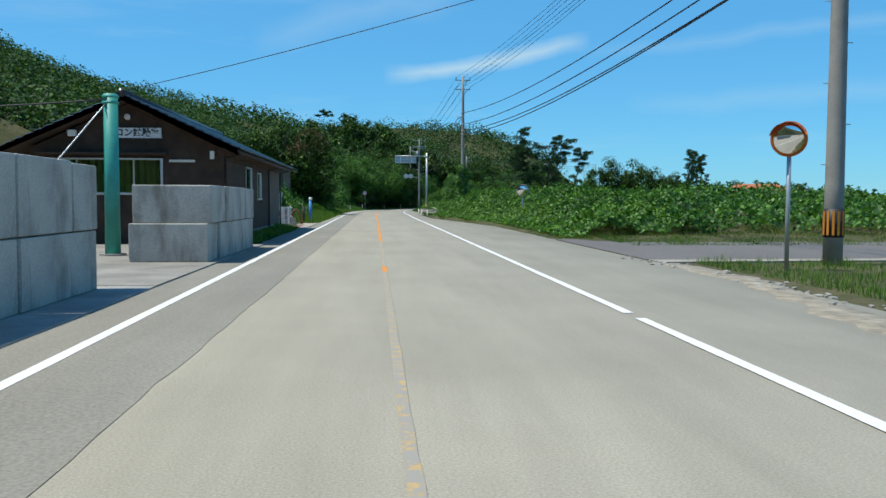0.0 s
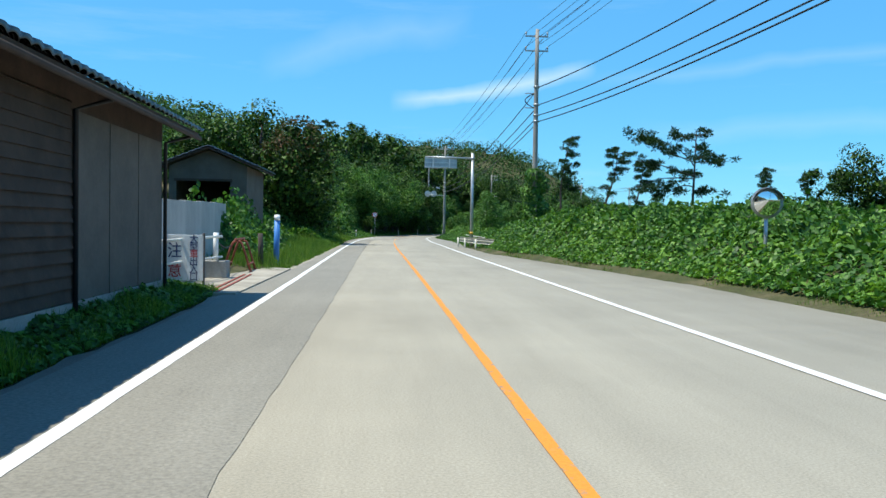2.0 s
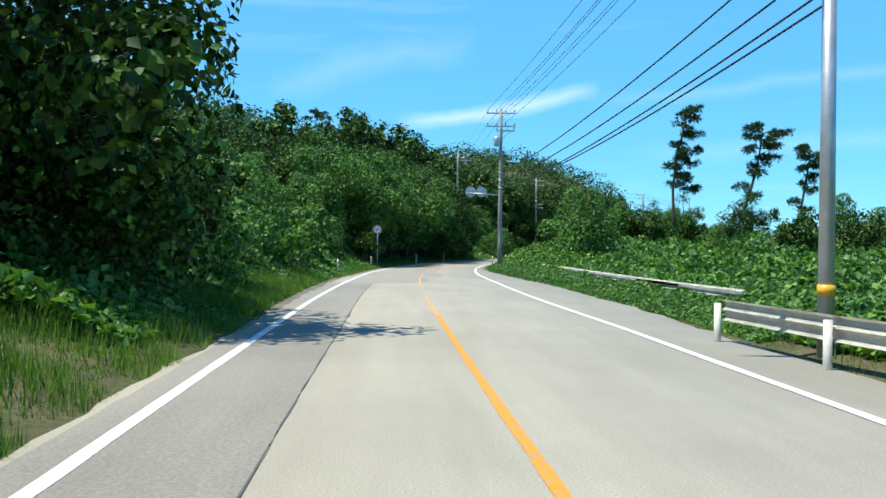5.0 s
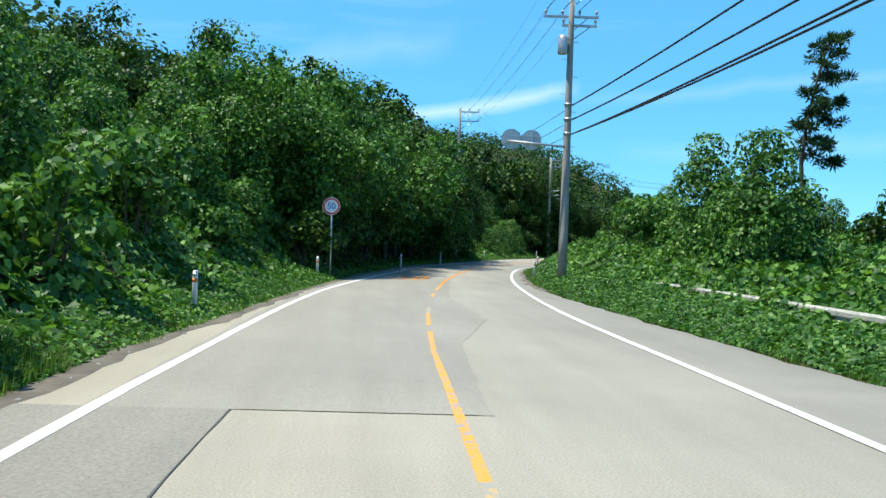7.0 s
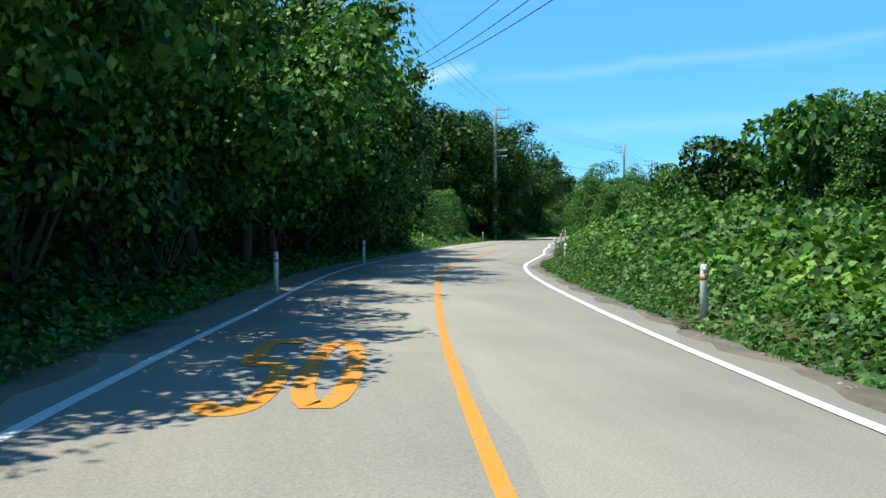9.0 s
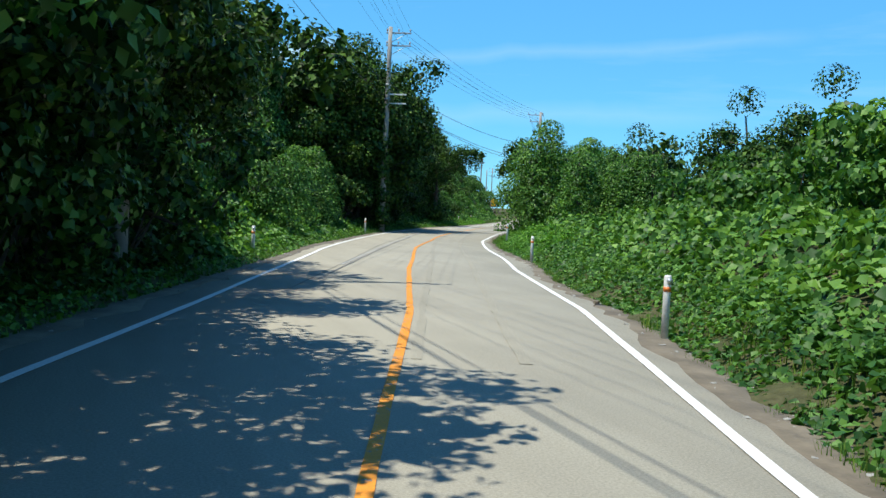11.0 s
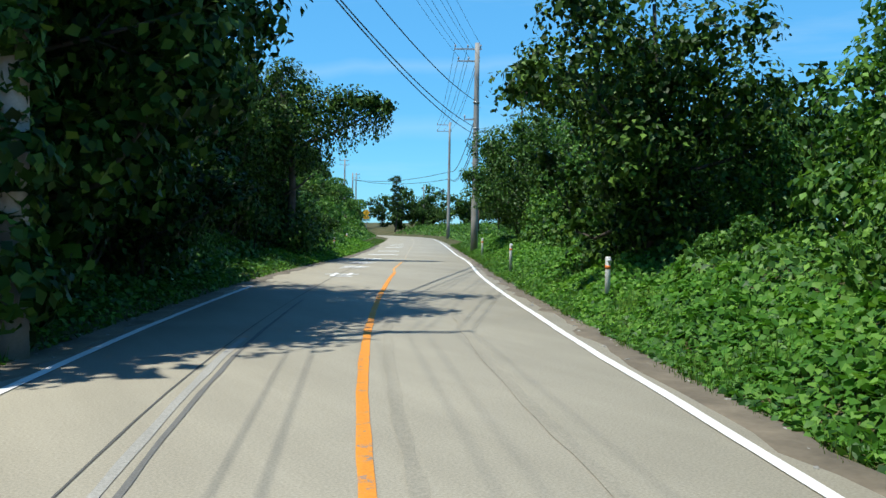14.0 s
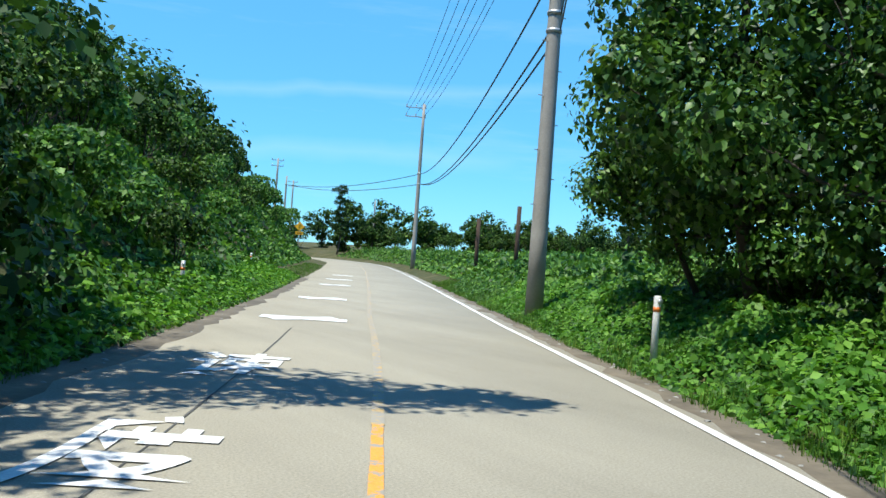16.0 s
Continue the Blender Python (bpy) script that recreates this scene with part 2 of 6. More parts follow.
def leaves(p, n, size, wide=0.42, jitter=0.55, droop=0.5):
    """Folded kite leaves at p, facing about n. Gives vertices and triangles."""
    k = len(p)
    n = unit(n + jitter * rng.normal(size=(k, 3)))
    t = rng.normal(size=(k, 3)) - [0, 0, droop * 2]
    t = unit(t - (t * n).sum(1, keepdims=True) * n)
    b = np.cross(n, t)
    s = np.broadcast_to(np.asarray(size, float), (k,))[:, None]
    v = np.stack([p - 0.5 * s * t, p + s * (wide * b + 0.07 * n - 0.08 * t), p + s * (0.5 * t - 0.1 * n), p - s * (wide * b - 0.07 * n + 0.08 * t)], 1)
    o = 4 * np.arange(k)[:, None]
    tri = np.concatenate([o + [0, 1, 2], o + [0, 2, 3]], 1).reshape(-1, 3)
    return v.reshape(-1, 3), tri


def blades(p, height, width, lean=0.35):
    """Grass blades: slim triangles that lean over."""
    k = len(p)
    a = rng.uniform(0, 2 * math.pi, k)
    d = np.stack([np.cos(a), np.sin(a), 0 * a], 1)
    e = np.stack([-np.sin(a), np.cos(a), 0 * a], 1)
    h = np.broadcast_to(np.asarray(height, float), (k,))[:, None]
    l = lean * rng.uniform(0.2, 1.6, (k, 1)) * h
    up = np.array([0, 0, 1.0])
    v = np.stack([p - width * e, p + width * e, p + h * up * 0.95 + l * d], 1)
    return v.reshape(-1, 3), np.arange(3 * k).reshape(-1, 3)


def on_clumps(clumps, count, low=-0.5):
    """Points and normals spread over rough balls (x, y, z, r), sparing their undersides."""
    c = np.asarray(clumps, float)
    w = c[:, 3] ** 2
    i = rng.choice(len(c), count, p=w / w.sum())
    d = unit(rng.normal(size=(count, 3)))
    d[:, 2] = np.where(d[:, 2] < low, -d[:, 2], d[:, 2])
    r = c[i, 3] * rng.uniform(0.76, 1.07, count)
    return c[i, :3] + d * r[:, None] * [1, 1, 0.8], d + [0, 0, 0.4]


# ---- the road's line ----
KNOTS = [(0, -120), (0, -60), (0, 0), (0, 40), (0.02, 80), (0.15, 90), (0.5, 101), (0.95, 111), (2.25, 123), (3.6, 131.6), (6.1, 143), (9.3, 152.2),
         (12.2, 160), (14.1, 165), (17.4, 174), (22.1, 185.2), (29.8, 200), (38.6, 214.9), (42.6, 222), (51.5, 238), (64.5, 262), (75.5, 284), (81, 300),
         (83, 318), (80, 340), (70, 365), (55, 390)]


def spline(knots, step=0.5):
    """A smooth curve through knots, with even steps."""
    k = np.array(knots, float)
    t = np.r_[0, np.cumsum(np.hypot(*np.diff(k, axis=0).T))]
    m = np.gradient(k, t, axis=0)
    out = []
    for i in range(len(k) - 1):
        h = t[i + 1] - t[i]
        u = np.linspace(0, 1, max(2, int(h / step)), endpoint=False)[:, None]
        out.append((2 * u**3 - 3 * u**2 + 1) * k[i] + (u**3 - 2 * u**2 + u) * h * m[i] + (3 * u**2 - 2 * u**3) * k[i + 1] + (u**3 - u**2) * h * m[i + 1])
    return np.concatenate(out + [k[-1:]])


LINE = spline(KNOTS)
AHEAD = unit(np.gradient(LINE, axis=0))
RIGHT = np.stack([AHEAD[:, 1], -AHEAD[:, 0]], 1)
KEY = LINE[:, 1].copy()
KEY[np.argmax(KEY):] = KEY.max()


def road_coords(xy):
    """For places xy: v, how far north their nearest place on the centre line lies, and u, metres to its right."""
    xy = np.asarray(xy, float).reshape(-1, 2)
    v, u = np.empty(len(xy)), np.empty(len(xy))
    for a in range(0, len(xy), 20000):
        q = xy[a:a + 20000]
        i = np.argmin((q[:, None, 0] - LINE[None, ::4, 0]) ** 2 + (q[:, None, 1] - LINE[None, ::4, 1]) ** 2, axis=1) * 4
        off = q - LINE[i]
        v[a:a + 20000] = KEY[i] + (off * AHEAD[i]).sum(1)
        u[a:a + 20000] = (off * RIGHT[i]).sum(1)
    return v, u


def place(v, u):
    """The world place (x, y) at v along and u to the right."""
    k = np.argmax(KEY) + 1
    q = [np.interp(v, KEY[:k], a[:k]) for a in (LINE[:, 0], LINE[:, 1], RIGHT[:, 0], RIGHT[:, 1])]
    return np.stack([q[0] + q[2] * u, q[1] + q[3] * u], -1)


def steps(v, *pairs):
    return np.interp(v, [p[0] for p in pairs], [p[1] for p in pairs])


def left_verge(v):
    """From the centre line to the foot of the plants on the slope's side."""
    return steps(v, (-60, 4.0), (40, 4.0), (48, 3.7), (60, 3.6), (120, 3.45), (150, 3.45), (170, 3.7), (200, 3.5), (260, 3.4))


def right_verge(v):
    return steps(v, (-60, 6.5), (42, 6.5), (50, 5.8), (58, 5.0), (64, 4.3), (78, 4.1), (84, 4.7), (112, 4.7), (122, 3.9), (150, 3.7), (200, 3.55), (300, 3.4))


def left_edge(v):
    """From the centre line to the pavement's edge."""
    return steps(v, (-60, 4.0), (40, 4.0), (48, 3.7), (60, 3.6), (80, 3.6), (95, 3.85), (102, 3.85), (107, 3.55), (112, 3.42), (120, 3.32), (130, 3.2), (160, 3.3), (170, 3.46), (175, 3.15), (185, 3.0), (200, 2.95), (206, 2.85), (214, 2.62), (224, 2.5), (247, 2.75), (300, 3.0))


def right_edge(v):
    return steps(v, (-60, 6.5), (42, 6.5), (50, 5.8), (58, 5.0), (64, 4.4), (78, 4.4), (86, 4.9), (98, 4.85), (105, 4.4), (112, 3.95), (117, 3.55), (122, 3.3), (132, 3.25), (146, 3.15), (154, 3.55), (160, 3.25), (166, 3.4), (174, 3.1), (180, 3.05), (190, 3.35), (200, 3.35), (208, 3.15), (216, 2.95), (230, 2.9), (300, 3.0))


def lane(v):
    """From the centre line to the painted edge."""
    return steps(v, (-60, 3.0), (60, 3.05), (80, 3.13), (90, 2.98), (100, 2.9), (108, 2.82), (116, 2.75), (123, 2.68), (137, 2.69), (146, 2.7), (155, 3.0), (159, 2.84), (163, 2.68), (168, 2.75), (174, 2.6), (181, 2.6), (186, 2.85), (192, 2.93), (203, 2.86), (209, 2.78), (214, 2.6), (219, 2.46), (230, 2.45), (300, 2.6))


def left_lane(v):
    return steps(v, (-60, 3.0), (78, 3.08), (86, 3.12), (100, 3.1), (108, 2.98), (116, 2.92), (123, 2.68), (130, 2.45), (154, 2.55), (160, 2.72), (168, 2.95), (174, 2.85), (180, 2.7), (186, 2.62), (200, 2.7), (300, 2.75))


def paint_half(v):
    """Half the width of the painted edge lines, which wear thin further on."""
    return steps(v, (-60, 0.072), (70, 0.066), (110, 0.06), (150, 0.052), (300, 0.05))


def soft_noise(x, y, s, seed=0.0):
    """Cheap smooth noise from sines, about -1 to 1."""
    a, b = x / s + seed, y / s - seed * 1.7
    return (np.sin(a * 1.7 + 1.3 * np.sin(b * 0.9 + seed)) + np.sin(b * 1.9 + 1.1 * np.sin(a * 1.1)) + 0.6 * np.sin((a + b) * 2.7 + seed) + 0.5 * np.sin((a - b) * 3.9)) / 3.1


def ground_height(x, y):
    """The height of the ground, from its place along and beside the road."""
    v, u = road_coords(np.stack([x, y], -1))
    n1, n2 = soft_noise(x, y, 9.0), soft_noise(x, y, 2.6, 3.0)
    dl, dr = np.maximum(-u - left_edge(v), 0), np.maximum(u - right_edge(v), 0)
    deep = np.maximum(-u - left_verge(v), 0)
    # the wooded slope on the seaward road's inner side
    foot = steps(v, (-60, 20), (40, 22), (48, 9), (70, 5), (80, 2.2), (110, 1.5), (150, 1.2), (160, 1.6), (225, 1.6), (238, 2.0), (265, 2.0), (300, 2.2), (340, 4))
    grade = steps(v, (-60, 0.85), (40, 0.75), (55, 0.35), (75, 0.42), (100, 0.44), (150, 0.48), (190, 0.6), (225, 0.7), (245, 0.78), (265, 0.95), (300, 1.15), (330, 1.0), (400, 0.5))
    top = steps(v, (-120, 36), (50, 34), (64, 28), (80, 24), (110, 24), (120, 27), (170, 27), (205, 18), (225, 18), (245, 18), (265, 22), (300, 27), (330, 24), (400, 10))
    rise = np.maximum(deep - foot, 0) * grade
    left = top * (1 - np.exp(-rise / top)) * 1.15 + np.clip(rise, 0, 1) * (0.7 * n1 + 0.25 * n2)
    back = np.clip((deep - 20) / 26, 0, 1)
    left += back * back * (3 - 2 * back) * steps(v, (-60, 3.2), (40, 3.2), (70, 3.4), (105, 3.0), (125, 0.0))
    left += np.clip(dl / 3, 0, 1) * steps(v, (42, 0), (48, 0.35), (80, 0.5), (100, 0.4), (300, 0.3))
    # the overgrown bank on the other side
    bank = steps(v, (-60, 0), (22, 0), (27, 0.3), (34, 0.75), (44, 1.4), (60, 1.5), (72, 1.0), (80, 0.25), (112, 0.25), (122, 0.6), (140, 1.3), (165, 1.3), (178, 0.8), (220, 0.6), (232, 0.7), (300, 0.8))
    right = bank * (1 - np.exp(-np.maximum(dr - 0.4, 0) / 2.0)) + np.clip(dr / 5, 0, 1) * np.clip(bank, 0, 1) * (0.3 * n1 + 0.12 * n2)
    right += np.clip(dr / 30, 0, 1) * steps(v, (20, 0), (60, 0.3), (150, 1.5), (230, 1.5))
    right -= np.clip((dr - 60) / 60, 0, 1) * 3.0
    z = np.where(u < 0, left, right)
    inside = (dl <= 0) & (dr <= 0)
    edge = np.clip(np.maximum(dl, dr) / 0.5, 0, 1)
    return np.where(inside, -0.08, -0.08 + edge * (0.09 + z))


def build_ground():
    xs = np.unique(np.r_[-3000, -1500, -800, -450, -300, np.arange(-220, -60, 8), np.arange(-60, -14, 2.0), np.arange(-14, 96, 1.0), np.arange(96, 160, 4.0), np.arange(160, 300, 14), 400, 700, 1500, 3000])
    ys = np.unique(np.r_[-3000, -1200, -500, -250, np.arange(-120, -10, 6.0), np.arange(-10, 300, 1.0), np.arange(300, 420, 4), 460, 520, 620, 900, 1600, 3000])
    gx, gy = np.meshgrid(xs, ys)
    z = ground_height(gx.ravel(), gy.ravel())
    far = np.maximum(np.abs(gx.ravel()) - 300, np.abs(gy.ravel() - 150) - 400)
    z = np.where(far > 0, np.minimum(z, 2.0) * np.exp(-np.maximum(far, 0) / 200), z)
    nx, ny = len(xs), len(ys)
    i = (np.arange(ny - 1)[:, None] * nx + np.arange(nx - 1)[None]).ravel()
    tri = np.concatenate([np.stack([i, i + 1, i + nx + 1], 1), np.stack([i, i + nx + 1, i + nx], 1)])
    n = Nodes("ground_cover", 0.95, 0, 0.2)
    c = n.ramp(n.noise(0.5, 5), [(0.3, (0.045, 0.06, 0.02)), (0.5, (0.085, 0.085, 0.035)), (0.75, (0.16, 0.13, 0.075))])
    n.color(n.mix(1.0, c, n.ramp(n.noise(9, 4), [(0.3, (0.6,) * 3), (0.7, (1.15,) * 3)]), "MULTIPLY"))
    n.bump(n.noise(7, 5), 0.8, 0.08)
    ob = new("ground", fast_mesh("ground", np.stack([gx.ravel(), gy.ravel(), z], 1), tri, n.mat))
    ob.data.shade_smooth()
    return tagged(ob, "uneven earth with low green weeds beside the road", "ground", kind="structure")


build_ground()


def ribbon(name, v0, v1, u0, u1, z, mat, step=0.5, drop=0.0, wob=0.0, label="", category="road marking"):
    """A strip along the road between two offsets (numbers or functions of v)."""
    a, b = np.searchsorted(KEY[:np.argmax(KEY) + 1], (v0, v1))
    idx = np.arange(a, b + 1)
    q = KEY[idx]
    o0 = u0(q) if callable(u0) else np.full(len(q), float(u0))
    o1 = u1(q) if callable(u1) else np.full(len(q), float(u1))
    if wob:
        o0 = o0 + wob * soft_noise(q, q * 0.3, 0.8, 1.0) + 0.5 * wob * rng.normal(size=len(q))
        o1 = o1 + wob * soft_noise(q, q * 0.4, 0.7, 4.0) + 0.5 * wob * rng.normal(size=len(q))
    cols = [(o0, z), (o1, z)]
    if drop:
        cols = [(o0 - 0.12, z - drop), (o0, z), (o1, z), (o1 + 0.12, z - drop)]
    k = len(cols)
    vs = np.stack([np.c_[LINE[idx] + RIGHT[idx] * o[:, None], np.full(len(q), h)] for o, h in cols], 1).reshape(-1, 3)
    r = (np.arange(len(q) - 1)[:, None] * k + np.arange(k - 1)[None]).ravel()
    tri = np.concatenate([np.stack([r, r + 1, r + k + 1], 1), np.stack([r, r + k + 1, r + k], 1)])
    return tagged(new(name, fast_mesh(name, vs, tri, mat)), label, category, kind="structure")


ribbon("road", -115, 310, lambda v: -left_edge(v), right_edge, 0.0, M_ASPHALT, drop=0.14, wob=0.07, label="pale sun-bleached asphalt road with worn edges", category="road")
ribbon("road_strip", -115, 99, lambda v: -left_edge(v) + 0.12, lambda v: steps(v, (-115, -1.85), (80, -1.88), (99, -2.02)), 0.005, M_ASPHALT_OLD, wob=0.015, label="coarser darker asphalt strip along the road's edge", category="road")
ribbon("verge_earth", 119, 236, lambda v: right_edge(v) - 0.18, lambda v: right_edge(v) + 0.16, 0.006, M_EARTH, drop=0.12, wob=0.12, label="bare brown earth and grit along the road's edge", category="verge")
ribbon("verge_earth", 84, 236, lambda v: -left_edge(v) - 0.28, lambda v: -left_edge(v) + 0.16, 0.006, M_EARTH, drop=0.12, wob=0.1, label="bare brown earth and grit along the road's edge", category="verge")
ribbon("edge_line_left", -115, 197, lambda v: -left_lane(v) - paint_half(v), lambda v: -left_lane(v) + paint_half(v), 0.009, M_WHITE_PAINT, wob=0.004, label="white painted line along the road's edge")
for v0, v1 in ((-115, 3.2), (3.9, 300)):
    ribbon("edge_line_right", v0, v1, lambda v: lane(v) - paint_half(v), lambda v: lane(v) + paint_half(v), 0.009, M_WHITE_PAINT, wob=0.004, label="white painted line along the road's edge")
ribbon("kerb_edging", -8, 14, lambda v: steps(v, (-8, 5.0), (2, 5.2), (9, 6.35), (14, 6.4)), lambda v: steps(v, (-8, 5.6), (2, 5.8), (9, 6.95), (14, 6.8)), 0.012, M_EDGING, drop=0.1, wob=0.14, label="pale broken concrete edging beside the road", category="kerb")
ribbon("road_patch", 99, 126, -3.2, lambda v: steps(v, (99, 0.1), (104, 0.25), (108, 1.0), (114, 0.5), (126, 0.3)), 0.005, M_ASPHALT_WORN, wob=0.03, label="darker worn asphalt patch across one lane", category="road")


def crack(v):
    return steps(v, (156, -1.7), (167, -1.55), (179, -1.23), (186, -1.3), (200, -1.25), (216, -1.3))


def sealed(v):
    return steps(v, (156, -1.55), (165, -1.4), (172, -1.1), (180, -0.88), (188, -1.07), (196, -1.1))


ribbon("tar_seam", 156, 216, lambda v: crack(v) - 0.009, lambda v: crack(v) + 0.009, 0.006, M_ASPHALT_DARK, wob=0.004, label="thin dark crack along the lane", category="road")
ribbon("tar_seam", 158, 194, lambda v: sealed(v) - 0.024, lambda v: sealed(v) + 0.024, 0.006, M_ASPHALT_FAINT, wob=0.008, label="faint grey sealed seam along the lane", category="road")
ribbon("tar_seam", 162, 189, lambda v: sealed(v) - 0.16, lambda v: sealed(v) - 0.08, 0.0055, M_ASPHALT_PALE, wob=0.01, label="pale grey filler strip beside the seam", category="road")
for u0 in (0.55, 1.6):
    ribbon("tyre_track", 150, 192, u0 - 0.05, u0 + 0.06, 0.006, M_ASPHALT_TRACK, wob=0.02, label="faint darker tyre track along the lane", category="road")
ribbon("tar_seam", 62, 99, lambda v: steps(v, (62, -1.87), (80, -1.88), (99, -2.02)) - 0.011, lambda v: steps(v, (62, -1.87), (80, -1.88), (99, -2.02)), 0.008, M_ASPHALT_DARK, wob=0.008, label="dark sealed seam along the lane", category="road")
ribbon("tar_seam", 98.9, 99.1, -1.9, 0.0, 0.0075, M_ASPHALT_WORN, wob=0.01, label="dark seam across the lane", category="road")


def middle(v):
    return steps(v, (60, 0.0), (84, -0.07), (103, -0.2), (112, 0.0), (123, 0.17), (133, 0.33), (154, 0.38), (162, 0.04), (168, -0.05), (172, -0.05), (179, 0.28), (203, 0.31), (205, 0.14), (209, 0.08), (219, -0.1), (260, 0.0), (300, 0.0))


for v0, v1, worn in ((-40, 10.3, 1), (10.3, 11.6, 0), (11.6, 23.5, 1), (23.5, 46, 0), (46, 83, 0), (83, 90, 2), (90, 97, 1), (97, 105.3, 2), (106.2, 108.6, 2), (108.6, 110.4, 1), (113.9, 115.4, 2), (116.6, 119.5, 2), (119.5, 155, 0), (155, 203, 0), (203, 210, 2), (210, 285, 1)):
    ribbon("centre_line", v0, v1, lambda v: middle(v) - 0.048 + 0.004 * worn, lambda v: middle(v) + 0.052 - 0.004 * worn, 0.009, (M_YELLOW_PAINT, M_YELLOW_FAINT, M_YELLOW_WORN)[worn], wob=0.006,
           label="faint worn orange line along the road's middle" if worn else "orange painted line along the road's middle")

# ---- vegetation ----


def cloud(name, pts, nrm, size, mat, label, category="foliage", **kw):
    v, t = leaves(pts, nrm, size, **kw)
    return tagged(new(name, fast_mesh(name, v, t, mat)), label, category, kind="stuff")


def hill_canopy(near):
    """Clumped tree tops over the wooded slopes, finer close to the road."""
    k = 6800 if near else 15000
    x, y = (rng.uniform(-64, 4, k), rng.uniform(0, 140, k)) if near else (rng.uniform(-190, 80, k), rng.uniform(-60, 420, k))
    v, u = road_coords(np.stack([x, y], -1))
    z = ground_height(x, y)
    close = (v > 4) & (v < 134) & (u > -52)
    keep = (u < -12.5) & (z > (0.8 if near else 0.4)) & (close == near)
    if near:
        keep &= (x < -17.5) | (y > 79) | (y < 61)
        keep &= (y > 50) | (u < -25)
    else:
        keep &= rng.uniform(size=k) < np.clip(45 / np.maximum(-u, 20), 0.3, 1)
    x, y, z = x[keep], y[keep], z[keep]
    r = rng.uniform(1.2, 3.1, len(x)) if near else rng.uniform(1.8, 4.4, len(x))
    lift = r * 0.2 + rng.uniform(-0.8, 1.3, len(x)) * (0.7 if near else 1.0)
    p, n = on_clumps(np.stack([x, y, z + lift, r], 1), 130000 if near else 165000, -0.55)
    size = rng.uniform(0.2, 0.42, len(p)) if near else rng.uniform(0.4, 0.8, len(p))
    return cloud("hill_woods", p, n, size, M_HILL, "dense green woods covering the hillside", "woods", jitter=0.4)


hill_canopy(False)
hill_canopy(True)


def vine_sheet(name, v0, v1, side, d0, d1, count, size, mat, label, lift=0.5, category="vines"):
    """Broad leaves over the ground between two distances from the pavement's edge, in soft heaps."""
    v = rng.uniform(v0, v1, count)
    d = d0 + (d1 - d0) * rng.uniform(0, 1, count)
    u = side * ((left_edge(v) if side < 0 else right_edge(v)) + d)
    p = place(v, u)
    x, y = p[:, 0], p[:, 1]
    def heap(x, y):
        return np.clip(0.5 + 0.62 * soft_noise(x, y, 1.25, 2.0) + 0.42 * soft_noise(x, y, 0.46, 5.0), 0, 1.5)

    grow = np.clip((d - d0 + 0.1) / 1.6, 0.08, 1)
    h0, e = heap(x, y), 0.12
    z = ground_height(x, y) + 0.06 + lift * (0.1 + h0) * grow * rng.uniform(0.5, 1.05, count)
    slope = lift * grow * 1.5 / e
    n = np.stack([-slope * (heap(x + e, y) - h0), -slope * (heap(x, y + e) - h0), 1 + 0 * z], 1)
    n[:, :2] += -0.25 * side * RIGHT[0] * [1, 0]
    return cloud(name, np.stack([x, y, z], 1), n, size * rng.uniform(0.6, 1.25, count), mat, label, category)


vine_sheet("kudzu_bank", 25, 78, 1, 0.5, 6, 88000, 0.158, M_KUDZU, "thick bright green kudzu over the roadside bank", 0.8)
vine_sheet("kudzu_bank", 25, 78, 1, 6, 22, 38000, 0.22, M_KUDZU, "thick bright green kudzu over the roadside bank", 0.8)
vine_sheet("kudzu_flat", 78, 124, 1, 0.2, 2.1, 24000, 0.13, M_KUDZU, "low sprawling kudzu before an old guard rail", 0.16)
vine_sheet("kudzu_flat", 78, 124, 1, 2.9, 7, 36000, 0.19, M_KUDZU, "low sprawling kudzu hiding an old guard rail", 0.7)
vine_sheet("rail_vines", 80, 124, 1, 1.7, 3.0, 8500, 0.17, M_KUDZU, "stray vines hanging over an old guard rail", 0.58)
vine_sheet("kudzu_flat", 78, 124, 1, 7, 22, 24000, 0.28, M_KUDZU, "low sprawling kudzu hiding an old guard rail", 0.8)
vine_sheet("kudzu_slope", 124, 176, 1, 0.8, 6, 52000, 0.17, M_KUDZU, "green vines and weeds beside the bend", 0.6)
vine_sheet("kudzu_slope", 124, 176, 1, 6, 20, 34000, 0.21, M_KUDZU, "green vines and weeds beside the bend", 0.9)
vine_sheet("kudzu_fringe", 170, 235, 1, 0.7, 4.5, 66000, 0.13, M_KUDZU, "leafy vines under the roadside trees", 0.45)
vine_sheet("kudzu_field", 222, 310, 1, 1.0, 16, 42000, 0.24, M_KUDZU, "low green vines over the far verge", 0.8)
vine_sheet("slope_vines", 76, 124, -1, 0.7, 9, 60000, 0.2, M_KUDZU, "vines and weeds climbing the wooded slope", 0.7)
# the darker broadleaf colour puts the trees' shade into these vines
vine_sheet("slope_vines", 124, 160, -1, 0.6, 6, 30000, 0.18, M_BROAD, "vines under the roadside trees, shade put into their darker leaves", 0.6)
vine_sheet("slope_vines", 160, 184, -1, 0.6, 10, 44000, 0.2, M_KUDZU, "sunlit kudzu climbing the wooded slope", 0.9)
vine_sheet("slope_vines", 184, 226, -1, 0.5, 6, 36000, 0.17, M_KUDZU, "vines and ferns under dark roadside trees", 0.5)
vine_sheet("slope_vines", 222, 300, -1, 1.6, 16, 46000, 0.26, M_KUDZU, "kudzu over the open hillside", 0.9)
vine_sheet("weeds", 80, 124, -1, 0.1, 1.7, 22000, 0.1, M_KUDZU, "low leafy weeds along the verge", 0.3, "weeds")
